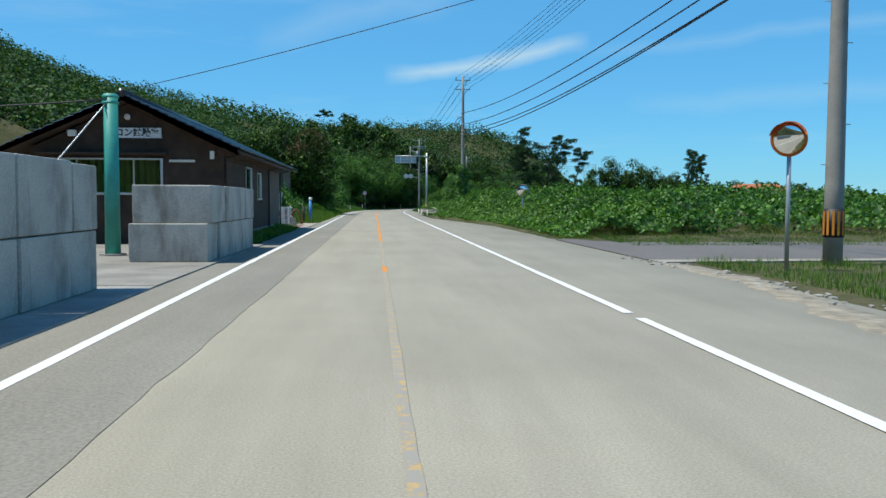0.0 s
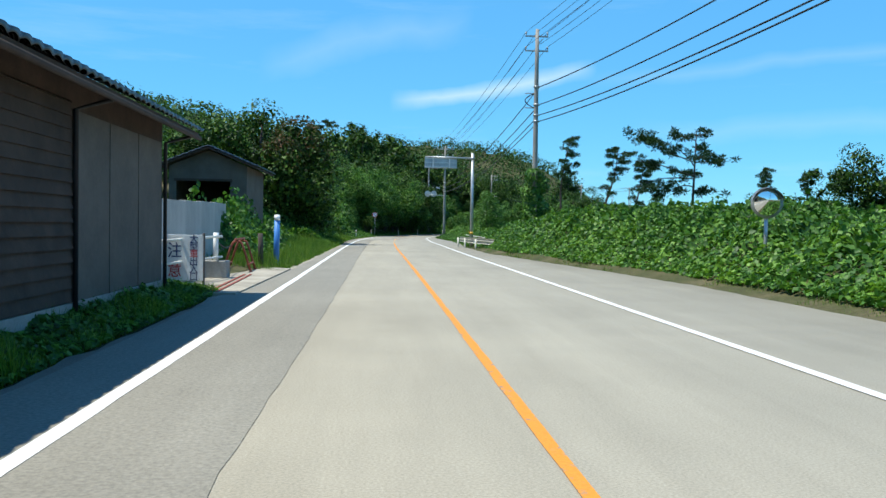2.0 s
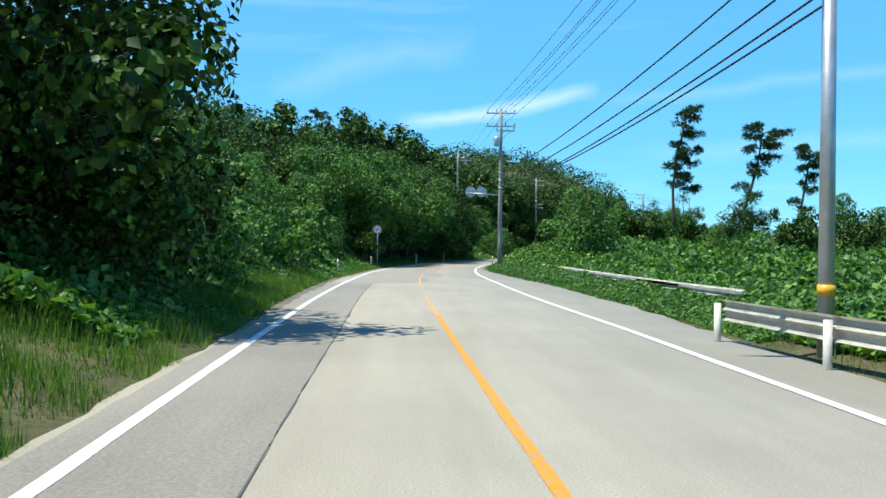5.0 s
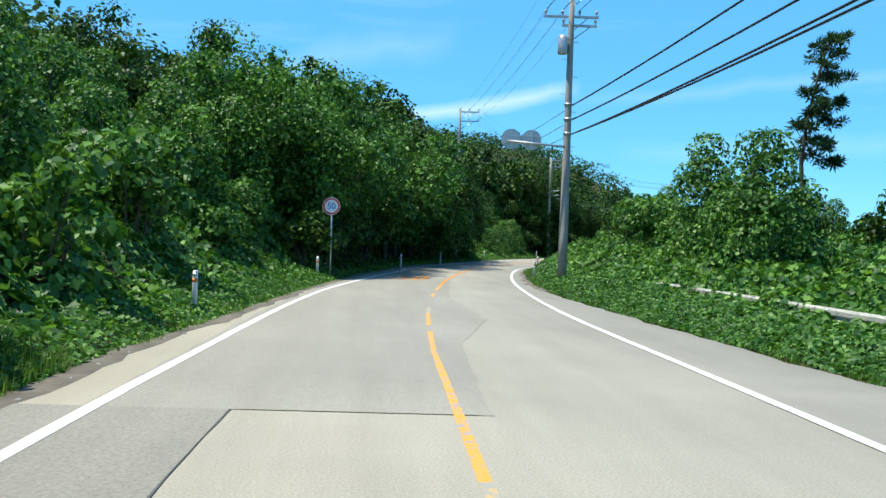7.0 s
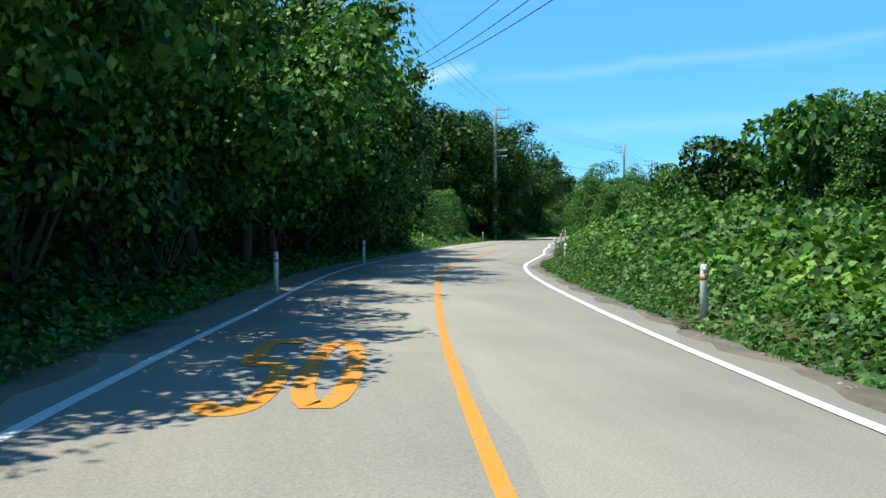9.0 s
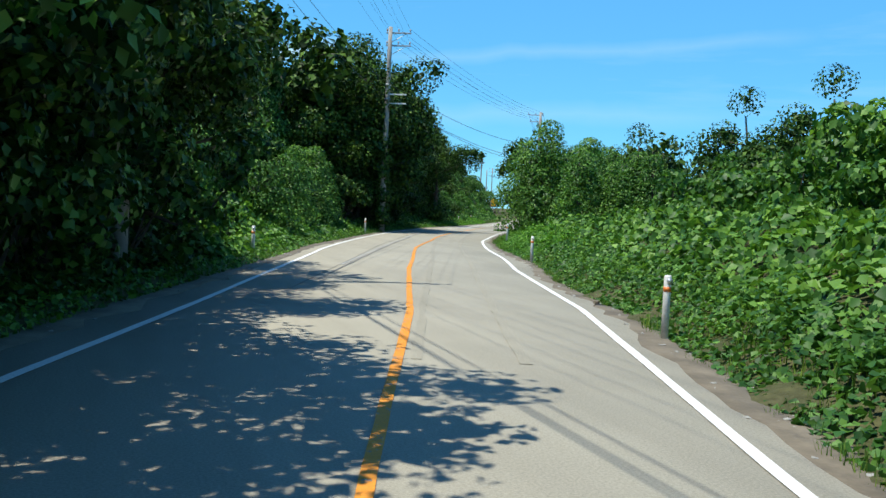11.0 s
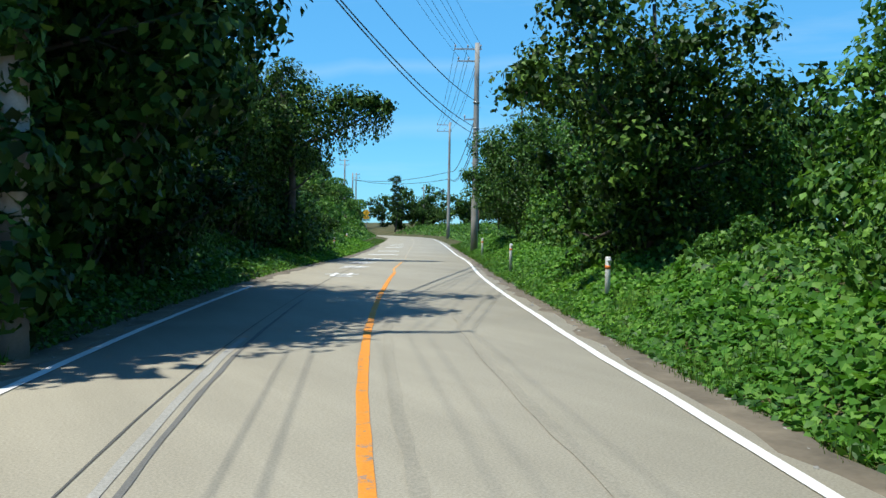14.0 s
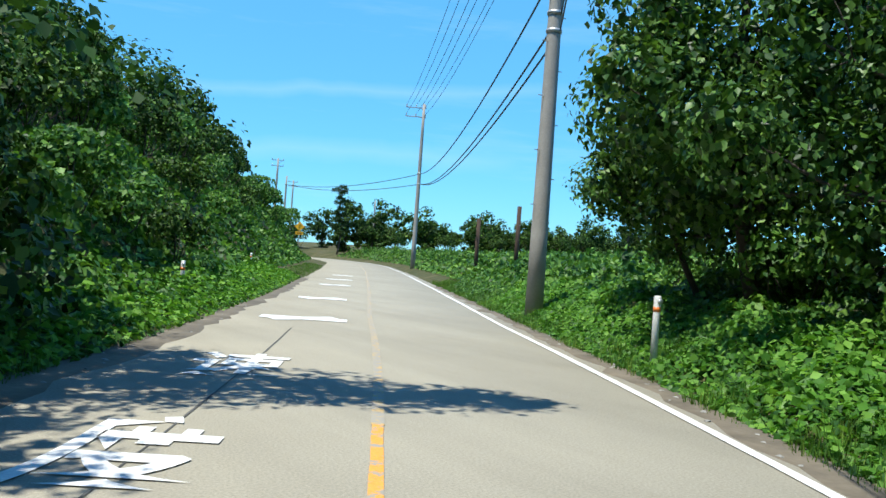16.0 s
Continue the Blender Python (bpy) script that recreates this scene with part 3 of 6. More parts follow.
vine_sheet("weeds", 124, 236, -1, 0.15, 1.3, 24000, 0.09, M_KUDZU, "low leafy weeds along the verge", 0.22, "weeds")
vine_sheet("weeds", 84, 236, 1, 0.1, 1.2, 50000, 0.1, M_KUDZU, "low leafy weeds along the verge", 0.32, "weeds")
vine_sheet("ferns", 168, 226, 1, 0.15, 2.0, 32000, 0.11, M_FERN, "bright green ferns and weeds along the verge", 0.45, "ferns")
vine_sheet("ferns", 206, 236, -1, 0.25, 1.8, 8000, 0.13, M_FERN, "bright green ferns and weeds along the verge", 0.4, "ferns")
vine_sheet("garden_vines", 49.4, 60, -1, 1.3, 5.0, 7000, 0.2, M_KUDZU, "tall heap of large-leaved vines beside the wall", 1.7)
vine_sheet("garden_vines", 50, 78, -1, 2.6, 9, 26000, 0.19, M_KUDZU, "large-leaved vines in front of the shed", 0.9)


M_STRAW = leaf_material("leaf_straw", (0.12, 0.15, 0.03), (0.2, 0.21, 0.05), (0.3, 0.27, 0.09), 0.6, 0.25)


def grass_strip(v0, v1, side, d0, d1, count, height, label, mat=None):
    v = rng.uniform(v0, v1, count)
    d = d0 + (d1 - d0) * rng.uniform(0, 1, count) ** 1.3
    u = side * ((left_edge(v) if side < 0 else right_edge(v)) + d)
    p = place(v, u)
    tuft = np.clip(0.55 + 0.7 * soft_noise(p[:, 0], p[:, 1], 0.7, 1.0), 0.12, 1.3)
    h = height * tuft * rng.uniform(0.5, 1.2, count)
    z = ground_height(p[:, 0], p[:, 1]) - 0.02
    vs, t = blades(np.c_[p, z], h, 0.0085)
    return tagged(new("grass", fast_mesh("grass", vs, t, mat or M_GRASS)), label, "grass", kind="stuff")


grass_strip(46, 82, -1, 0.0, 3.2, 32000, 0.5, "long green grass on the sloping verge")
grass_strip(82, 101, -1, 0.1, 2.4, 22000, 0.6, "long green grass along the verge")
grass_strip(101, 122, -1, 0.0, 1.8, 12000, 0.24, "long green grass along the verge")
grass_strip(122, 260, -1, 0.15, 1.3, 26000, 0.24, "short grass and weeds along the verge")
grass_strip(24, 122, 1, 0.0, 1.3, 26000, 0.24, "dry and green grass along the verge")
grass_strip(122, 178, 1, 0.0, 1.5, 30000, 0.26, "short grass along the verge")
grass_strip(178, 240, 1, 0.0, 1.3, 34000, 0.3, "green grass and weeds along the verge")
grass_strip(20.5, 38.4, -1, 0.15, 1.25, 16000, 0.36, "long dark grass along the foot of the house")
vine_sheet("weeds", 20.5, 38.6, -1, 0.1, 1.1, 9000, 0.1, M_KUDZU, "leafy weeds along the foot of the house", 0.34, "weeds")
grass_strip(24.6, 30, 1, 0.2, 16, 12000, 0.2, "short yellow-green grass between lot and vines", M_STRAW)
grass_strip(-4, 13, 1, 0.6, 6.5, 14000, 0.26, "unmown half-dry grass round the roadside pole")


def limb(bm, a, b, r0, r1, bend=0.12, sides=7, seed=None):
    a, b = Vector(a), Vector(b)
    k = 5
    side = Vector(rng.normal(size=3)) * bend * (b - a).length
    pts = [a.lerp(b, i / k) + side * math.sin(math.pi * i / k) for i in range(k + 1)]
    tube(bm, pts, [r0 + (r1 - r0) * i / k for i in range(k + 1)], sides)
    return pts


def broad_tree(name, height, spread, bare, count, leaf, mat, label, trunk=0.16, lean=(0, 0), limbs=9, low=-0.92, fill=4):
    """A tapered trunk with limbs and a crown of many leaves in uneven clumps."""
    ob = thing(name, (0, 0, 0), label, "tree")
    bm = bmesh.new()
    tip = Vector((lean[0], lean[1], height * 0.8))
    stem = limb(bm, (0, 0, -0.4), tip, trunk, trunk * 0.3, 0.03, 9)
    clumps = [(tip.x, tip.y, height - spread * 0.3, spread * 0.42)]
    for k in range(limbs):
        q = bare + (0.8 - bare) * (k + 0.5) / limbs
        base = stem[0].lerp(stem[-1], q)
        a = k * 2.4 + rng.uniform(-0.5, 0.5)
        reach = spread * rng.uniform(0.65, 1.1) * (1.15 - 0.55 * abs(q - 0.45))
        end = base + Vector((math.cos(a) * reach, math.sin(a) * reach, reach * rng.uniform(0.15, 0.6)))
        pts = limb(bm, base, end, trunk * 0.42, trunk * 0.09, 0.12, 7 if count > 5000 else 4)
        r = spread * rng.uniform(0.28, 0.45)
        clumps.append((*end, r))
        clumps.append((*(pts[3] + Vector((0, 0, 0.2 * r))), r * rng.uniform(0.8, 1.15)))
        clumps.append((*(pts[2] - Vector((0, 0, 0.5 * r))), r * rng.uniform(0.7, 1.0)))
        clumps.append((*(base + Vector(rng.normal(size=3)) * 0.25 * spread), r * rng.uniform(0.8, 1.1)))
        for _ in range(2):
            e2 = end + Vector(unit(rng.normal(size=3))) * r * 0.8
            if count > 5000:
                limb(bm, pts[4], e2, trunk * 0.12, trunk * 0.04, 0.1, 4)
            clumps.append((*e2, r * rng.uniform(0.4, 0.7)))
    part("trunk", bm, M_BARK, ob, smooth=True)
    p, n = on_clumps(clumps, count, low)
    k = count // fill
    c = np.asarray(clumps)[rng.integers(0, len(clumps), k)]
    inner = c[:, :3] + unit(rng.normal(size=(k, 3))) * (c[:, 3] * rng.uniform(0.05, 0.62, k))[:, None]
    p, n = np.r_[p, inner], np.r_[n, rng.normal(size=(k, 3)) + [0, 0, 0.8]]
    size = leaf * np.r_[rng.uniform(0.65, 1.25, count), rng.uniform(1.4, 2.0, k)]
    vs, t = leaves(p, n, size, 0.38, 0.5, 0.7)
    crown = new("crown", fast_mesh("crown", vs, t, mat))
    crown.parent = ob
    return ob


def draped_tree(name, height, spread, count, leaf, label, mat=M_KUDZU):
    """A tree smothered in vines down to the ground: heaps of large leaves, with hanging strands."""
    ob = thing(name, (0, 0, 0), label, "tree")
    bm = bmesh.new()
    limb(bm, (0, 0, -0.4), (0.2, 0.1, height * 0.85), 0.14, 0.05, 0.04, 8)
    for k in range(5):
        a = k * 1.3
        limb(bm, (0, 0, height * (0.35 + 0.1 * k)), (math.cos(a) * spread * 0.42, math.sin(a) * spread * 0.42, height * (0.46 + 0.09 * k)), 0.06, 0.02)
    part("trunk", bm, M_BARK, ob, smooth=True)
    clumps = []
    levels = 6
    for k in range(levels):
        f = k / (levels - 1)
        z = height * (0.1 + 0.78 * f)
        ring = spread * (1.0 - 0.62 * f**1.6)
        m = max(2, int(6 * (1 - 0.55 * f)))
        for j in range(m):
            a = 2 * math.pi * j / m + rng.uniform(-0.5, 0.5)
            r = spread * rng.uniform(0.3, 0.5)
            q = max(ring - r * 0.7, 0) * rng.uniform(0.8, 1.15)
            clumps.append((math.cos(a) * q, math.sin(a) * q, z + rng.uniform(-0.3, 0.3), r))
    p, n = on_clumps(clumps, int(count * 0.88), -0.7)
    hang = int(count * 0.12)
    i = rng.integers(0, len(p), hang)
    p2 = p[i] - np.c_[np.zeros(hang), np.zeros(hang), rng.uniform(0.1, 0.9, hang)]
    p, n = np.r_[p, p2], np.r_[n, n[i]]
    p[:, 2] = np.maximum(p[:, 2], 0.05)
    vs, t = leaves(p, n, leaf * rng.uniform(0.5, 1.3, len(p)), 0.45, 0.5, 1.2)
    crown = new("crown", fast_mesh("crown", vs, t, mat))
    crown.parent = ob
    return ob


def shrub(name, height, spread, count, leaf, mat, label):
    ob = thing(name, (0, 0, 0), label, "shrub")
    bm = bmesh.new()
    clumps = []
    for k in range(8):
        a = k * 2.4
        e = (math.cos(a) * spread * rng.uniform(0.2, 0.7), math.sin(a) * spread * rng.uniform(0.2, 0.7), height * rng.uniform(0.35, 0.8))
        limb(bm, (rng.normal() * 0.1, rng.normal() * 0.1, -0.2), e, 0.035, 0.012, 0.1, 3)
        clumps.append((*e, spread * rng.uniform(0.28, 0.5)))
    part("stem", bm, M_BARK, ob)
    p, n = on_clumps(clumps, count, -0.6)
    p[:, 2] = np.maximum(p[:, 2], 0.02)
    vs, t = leaves(p, n, leaf * rng.uniform(0.6, 1.25, count), 0.38, 0.7, 0.5)
    crown = new("crown", fast_mesh("crown", vs, t, mat))
    crown.parent = ob
    return ob


def needles(p, d, length, wide):
    """Slim needle sprays at p that point along d."""
    d = unit(d)
    b = unit(np.cross(d, rng.normal(size=d.shape))) * wide
    length = np.asarray(length)[:, None]
    v = np.stack([p, p + 0.55 * length * d + b, p + length * d, p + 0.55 * length * d - b], 1)
    o = 4 * np.arange(len(p))[:, None]
    return v.reshape(-1, 3), np.concatenate([o + [0, 1, 2], o + [0, 2, 3]], 1).reshape(-1, 3)


def pine(name, height, lean, layers, label, tufts=5.0, trunk=0.13, long=0.3, rise=0.25):
    """A black pine: a bent bare trunk and flat pads of needle sprays on its limbs. Layers: how far up, which way, how long, how much it climbs."""
    ob = thing(name, (0, 0, 0), label, "tree")
    bm = bmesh.new()
    tip = Vector((lean[0], lean[1], height))
    stem = limb(bm, (0, 0, -0.4), tip, trunk, trunk * 0.25, 0.05, 8)
    pts, way = [], []
    for f, a, reach, *climb in layers:
        base = stem[0].lerp(stem[-1], f)
        end = base + Vector((math.cos(a) * reach, math.sin(a) * reach, climb[0] if climb else reach * rng.uniform(0.0, rise)))
        line = limb(bm, base, end, trunk * 0.35, trunk * 0.1, 0.08, 6)
        for j in range(int(3 + reach * tufts)):
            q = rng.uniform(0.25, 1.0) ** 0.8
            at = line[0].lerp(line[-1], q)
            c = np.array(at) + rng.normal(size=3) * [0.3, 0.3, 0.1] * (1.15 - 0.5 * q)
            if j % 3 == 0:
                limb(bm, at, c, trunk * 0.1, trunk * 0.05, 0.1, 4)
            d = rng.normal(size=(60, 3)) + [0, 0, 0.55]
            pts.append(c + unit(d) * rng.uniform(0, 0.14, (60, 1)) * [1.3, 1.3, 0.7])
            way.append(d)
    part("trunk", bm, M_BARK, ob, smooth=True)
    p, d = np.concatenate(pts), np.concatenate(way)
    vs, t = needles(p, d, long * rng.uniform(0.6, 1.2, len(p)), 0.017 + 0.03 * long)
    crown = new("crown", fast_mesh("crown", vs, t, M_NEEDLE))
    crown.parent = ob
    return ob


def plant(ob, v=None, u=None, xy=None, scale=1.0, turn=None, sink=0.1, first=False, tall=1.0):
    """A plant set on the ground, by the road's measure or in the world's."""
    q = np.array(xy, float) if xy is not None else place(np.array([v]), np.array([u]))[0]
    z = float(ground_height(q[:1], q[1:2])[0]) - sink
    m = pose(q[0], q[1], z, 0, 0, rng.uniform(0, 360) if turn is None else turn) @ Matrix.Diagonal((scale, scale, scale * tall, 1))
    if first:
        ob.matrix_world = m
        return ob
    return copy_thing(ob, m)


BROAD = [broad_tree("broadleaf_tree", 8.0, 3.0, 0.16, 6200, 0.2, M_BROAD, "dense dark green broadleaf tree on the wooded slope"),
         broad_tree("broadleaf_tree", 8.6, 2.7, 0.18, 6200, 0.195, M_BROAD, "tall dark green broadleaf tree beside the road", lean=(0.5, 0.2)),
         broad_tree("broadleaf_tree", 6.5, 2.8, 0.12, 5200, 0.2, M_BROAD, "leafy green tree on the wooded slope", 0.13)]
CLAD = [broad_tree("vine_clad_tree", 7.8, 3.0, 0.34, 9000, 0.17, M_KUDZU, "broadleaf tree clad in sunlit kudzu over a dark hollow", 0.15, (0.5, 0), 11),
        broad_tree("vine_clad_tree", 6.6, 2.8, 0.3, 8200, 0.17, M_KUDZU, "leafy tree overgrown with bright vines", 0.14, (0.2, 0.3), 10)]
TALL = [broad_tree("shade_tree", 10.6, 3.7, 0.3, 12500, 0.19, M_BROAD, "tall dark broadleaf tree shading the road", 0.2, (0.6, 0.1), 12),
        broad_tree("shade_tree", 10.0, 3.4, 0.28, 12000, 0.19, M_BROAD, "tall dark broadleaf tree with low leafy limbs", 0.18, (0.3, -0.4), 12)]
FAR = [broad_tree("woodland_tree", 8.2, 3.1, 0.14, 1400, 0.46, M_BROAD, "dark broadleaf tree deep in the roadside wood", 0.15, (0, 0), 8),
       broad_tree("woodland_tree", 7.2, 2.9, 0.12, 1300, 0.46, M_BROAD, "dark broadleaf tree deep in the roadside wood", 0.14, (0.4, 0), 8)]
DRAPED = [draped_tree("vine_covered_tree", 5.6, 2.5, 7000, 0.185, "tree smothered in broad green kudzu leaves"),
          draped_tree("vine_covered_tree", 6.6, 2.3, 7000, 0.185, "tall tree draped to the ground in kudzu")]
SHRUB = [shrub("shrub", 2.4, 1.6, 1500, 0.2, M_KUDZU, "bushy green shrub wound with vines"),
         shrub("shrub", 2.8, 1.7, 1500, 0.2, M_BROAD, "dark green bushy shrub on the slope"),
         shrub("shrub", 1.8, 1.3, 1200, 0.18, M_KUDZU, "low light green shrub")]
for q, (v, u) in zip(CLAD + BROAD + TALL + FAR + DRAPED + SHRUB, ((126.0, -8.4), (130.5, -7.4), (146, -17), (140, -7.5), (134, -18), (189.6, -6.2), (192.0, -5.7), (150, -22), (160, -20), (212, 10.2), (213.5, 9.8), (88, -6), (92, -8.5), (100, -5.6))):
    plant(q, v, u, first=True)


def reseed(k):
    rng.bit_generator.state = np.random.default_rng(k).bit_generator.state


def scatter(kinds, v0, v1, side, d0, d1, count, lo=0.8, hi=1.2, tall=1.0):
    reseed(int(7 * v0 + 13 * v1 + 31 * d0 + 1000 * (side + 1)))
    for k in range(count):
        v = v0 + (v1 - v0) * (k + rng.uniform(0.1, 0.9)) / count
        d = rng.uniform(d0, d1)
        u = side * (float(left_verge(v) if side < 0 else right_verge(v)) + d)
        plant(kinds[int(rng.integers(len(kinds)))], v, u, scale=rng.uniform(lo, hi), tall=tall * rng.uniform(0.9, 1.1))


# the wooded slope
scatter(SHRUB[:1] + SHRUB[2:], 80, 122, -1, 2.4, 5.5, 22, 0.7, 1.1)
scatter(SHRUB[:1] + SHRUB, 80, 124, -1, 5.5, 10, 22, 0.8, 1.2)
scatter(SHRUB[:1] + SHRUB, 80, 120, -1, 9, 15, 26, 0.75, 1.1)
scatter(CLAD, 123.5, 134, -1, 2.0, 3.0, 7, 0.84, 0.98)
scatter(DRAPED, 104, 123.5, -1, 3.2, 6.5, 9, 0.5, 0.66)
scatter(DRAPED, 104, 124, -1, 7.5, 14, 12, 0.5, 0.66)
scatter(BROAD, 125, 134, -1, 4.2, 6.0, 5, 0.7, 0.8)
scatter(BROAD, 136, 150, -1, 2.0, 3.0, 7, 0.72, 0.86)
for q, u, size in ((138.0, -6.4, 0.84), (142.5, -5.6, 0.9), (145.5, -4.7, 0.9), (148.8, -4.9, 0.88), (151.5, -5.2, 0.82), (154.2, -5.2, 0.68), (156.6, -5.1, 0.66), (159.0, -5.4, 0.66)):
    plant(TALL[1], q, u, scale=size)
for q, u, size in ((135.6, -4.7, 0.98), (138.6, -4.5, 1.06), (141.6, -4.4, 1.04), (147.0, -3.9, 0.66)):
    plant(CLAD[0], q, u, scale=size)
scatter(BROAD, 146, 155.5, -1, 1.3, 2.4, 6, 0.7, 0.82)
scatter(FAR, 122, 158, -1, 5, 12, 20, 0.45, 0.58)
# dark-leaved shrubs only: the shade under the trees sits in their colour
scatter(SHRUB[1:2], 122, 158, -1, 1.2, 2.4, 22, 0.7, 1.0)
scatter(SHRUB[:1] + SHRUB[2:], 157, 184, -1, 2.0, 7, 32, 0.8, 1.25)
scatter(FAR, 166, 186, -1, 9.5, 13, 14, 0.75, 0.95)
scatter(DRAPED, 171, 184.5, -1, 1.5, 2.6, 6, 0.42, 0.54)
scatter(DRAPED, 166, 184, -1, 4.0, 6.0, 6, 0.58, 0.72)
scatter(TALL, 189.2, 194.2, -1, 2.2, 2.8, 5, 0.98, 1.07)
scatter(BROAD, 184, 192, -1, 3.2, 4.8, 4, 0.85, 1.0)
scatter(BROAD, 193, 203, -1, 1.8, 3.2, 6, 0.52, 0.62)
scatter(FAR, 182, 192, -1, 4.5, 11, 9, 0.9, 1.15)
scatter(FAR, 192, 201, -1, 4.5, 11, 7, 0.5, 0.62)
scatter(FAR, 201, 216, -1, 4.5, 11, 10, 0.8, 1.0)
# dark shrubs again, with the wood's shade put into the leaf colour
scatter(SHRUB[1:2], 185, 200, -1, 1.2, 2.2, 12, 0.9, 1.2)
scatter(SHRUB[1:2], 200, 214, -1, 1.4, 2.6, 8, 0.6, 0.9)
scatter(SHRUB, 212, 226, -1, 1.6, 3.2, 9, 0.5, 0.85)
scatter(SHRUB, 222, 285, -1, 3.0, 10, 30, 0.9, 1.3)
scatter(FAR, 226, 285, -1, 11, 20, 12, 0.45, 0.65)
plant(CLAD[0], 124.2, -6.6, scale=0.86)
plant(BROAD[0], 195.2, -4.5, scale=0.66)
# the hill that shows over the far bend
scatter(FAR, 168, 192, -1, 12, 24, 13, 0.9, 1.2)
# the other side
scatter(SHRUB, 124, 170, 1, 3.5, 8, 24, 0.8, 1.2)
scatter(DRAPED, 128, 168, 1, 8, 15, 10, 0.4, 0.55)
scatter(DRAPED, 172, 183, 1, 4.0, 6.0, 5, 0.34, 0.44)
scatter(DRAPED, 183, 193, 1, 3.8, 5.2, 5, 0.64, 0.76)
scatter(DRAPED, 194, 203, 1, 3.6, 5.0, 4, 0.46, 0.54)
scatter(DRAPED, 203, 207.5, 1, 3.4, 4.4, 3, 0.54, 0.6)
scatter(DRAPED, 208, 212, 1, 3.2, 4.2, 3, 0.72, 0.8)
for x, y, q in ((24.0, 173.4, 0.52), (27.3, 176.6, 0.56), (25.2, 171.2, 0.46), (15.8, 137.7, 0.52), (18.5, 136.5, 0.58), (13.6, 133.6, 0.42)):
    plant(DRAPED[1], xy=(x, y), scale=q)
close = draped_tree("vine_covered_tree", 5.9, 2.45, 15500, 0.125, "roadside tree hung with vines and small shining leaves")
plant(close, xy=(25.9, 180.4), scale=0.92, turn=40, first=True)
plant(close, xy=(28.6, 181.6), scale=0.78, turn=150)
plant(close, xy=(30.5, 184.2), scale=0.88, turn=260)
plant(DRAPED[1], xy=(11.0, 120.6), scale=0.68)
plant(DRAPED[0], xy=(10.9, 116.2), scale=0.77)
for x, y, q in ((33.2, 174.6, 0.76), (36.4, 172.4, 0.86), (30.4, 178.6, 0.6)):
    plant(BROAD[1], xy=(x, y), scale=q)
scatter(FAR, 188, 215, 1, 7.5, 11, 10, 0.55, 0.72)
scatter(DRAPED[:1], 197, 201.5, -1, 1.6, 2.2, 2, 0.36, 0.42)
scatter(SHRUB, 176, 222, 1, 1.8, 3.2, 16, 0.45, 0.75)
plant(TALL[1], 194.8, 5.6, scale=0.68)
plant(BROAD[0], 217.5, 8.6, scale=0.8)

for x, y, q in ((-14, 59.6, 1.0), (-16.2, 57.4, 1.2), (-18.6, 62, 1.2), (-13.4, 68.5, 1.1), (-14.8, 72, 1.2), (-18, 67, 1.3), (-16.5, 53.8, 1.0)):
    plant(SHRUB[0], xy=(x, y), scale=q)
# single trees that stand out
brown = broad_tree("broadleaf_tree", 6.8, 3.4, 0.12, 10000, 0.2, M_BROAD, "spreading tree behind the shed with browning leaves", 0.16)
p, n = on_clumps([(2.2, -1.2, 4.6, 1.5), (2.9, 0.2, 3.6, 1.3), (1.3, -2.0, 3.6, 1.2)], 1500, -0.8)
vs, tr = leaves(p, n, 0.19 * rng.uniform(0.7, 1.2, len(p)), 0.36, 0.7, 0.7)
new("browning_foliage", fast_mesh("browning_foliage", vs, tr, M_BROWNING)).parent = brown
plant(brown, xy=(-9.0, 80.4), scale=1.14, turn=0, first=True)
plant(TALL[0], 83.0, -8.8, scale=0.6, turn=180)
plant(DRAPED[0], 86.2, -6.2, scale=0.66)
plant(DRAPED[1], 81.0, -6.5, scale=0.6)
plant(BROAD[2], xy=(-13.5, 82), scale=0.75)
plant(BROAD[2], xy=(-5.9, 80.2), scale=0.64)
plant(BROAD[2], xy=(-6.2, 83.4), scale=0.62)
plant(BROAD[2], xy=(-16.5, 78), scale=0.7)
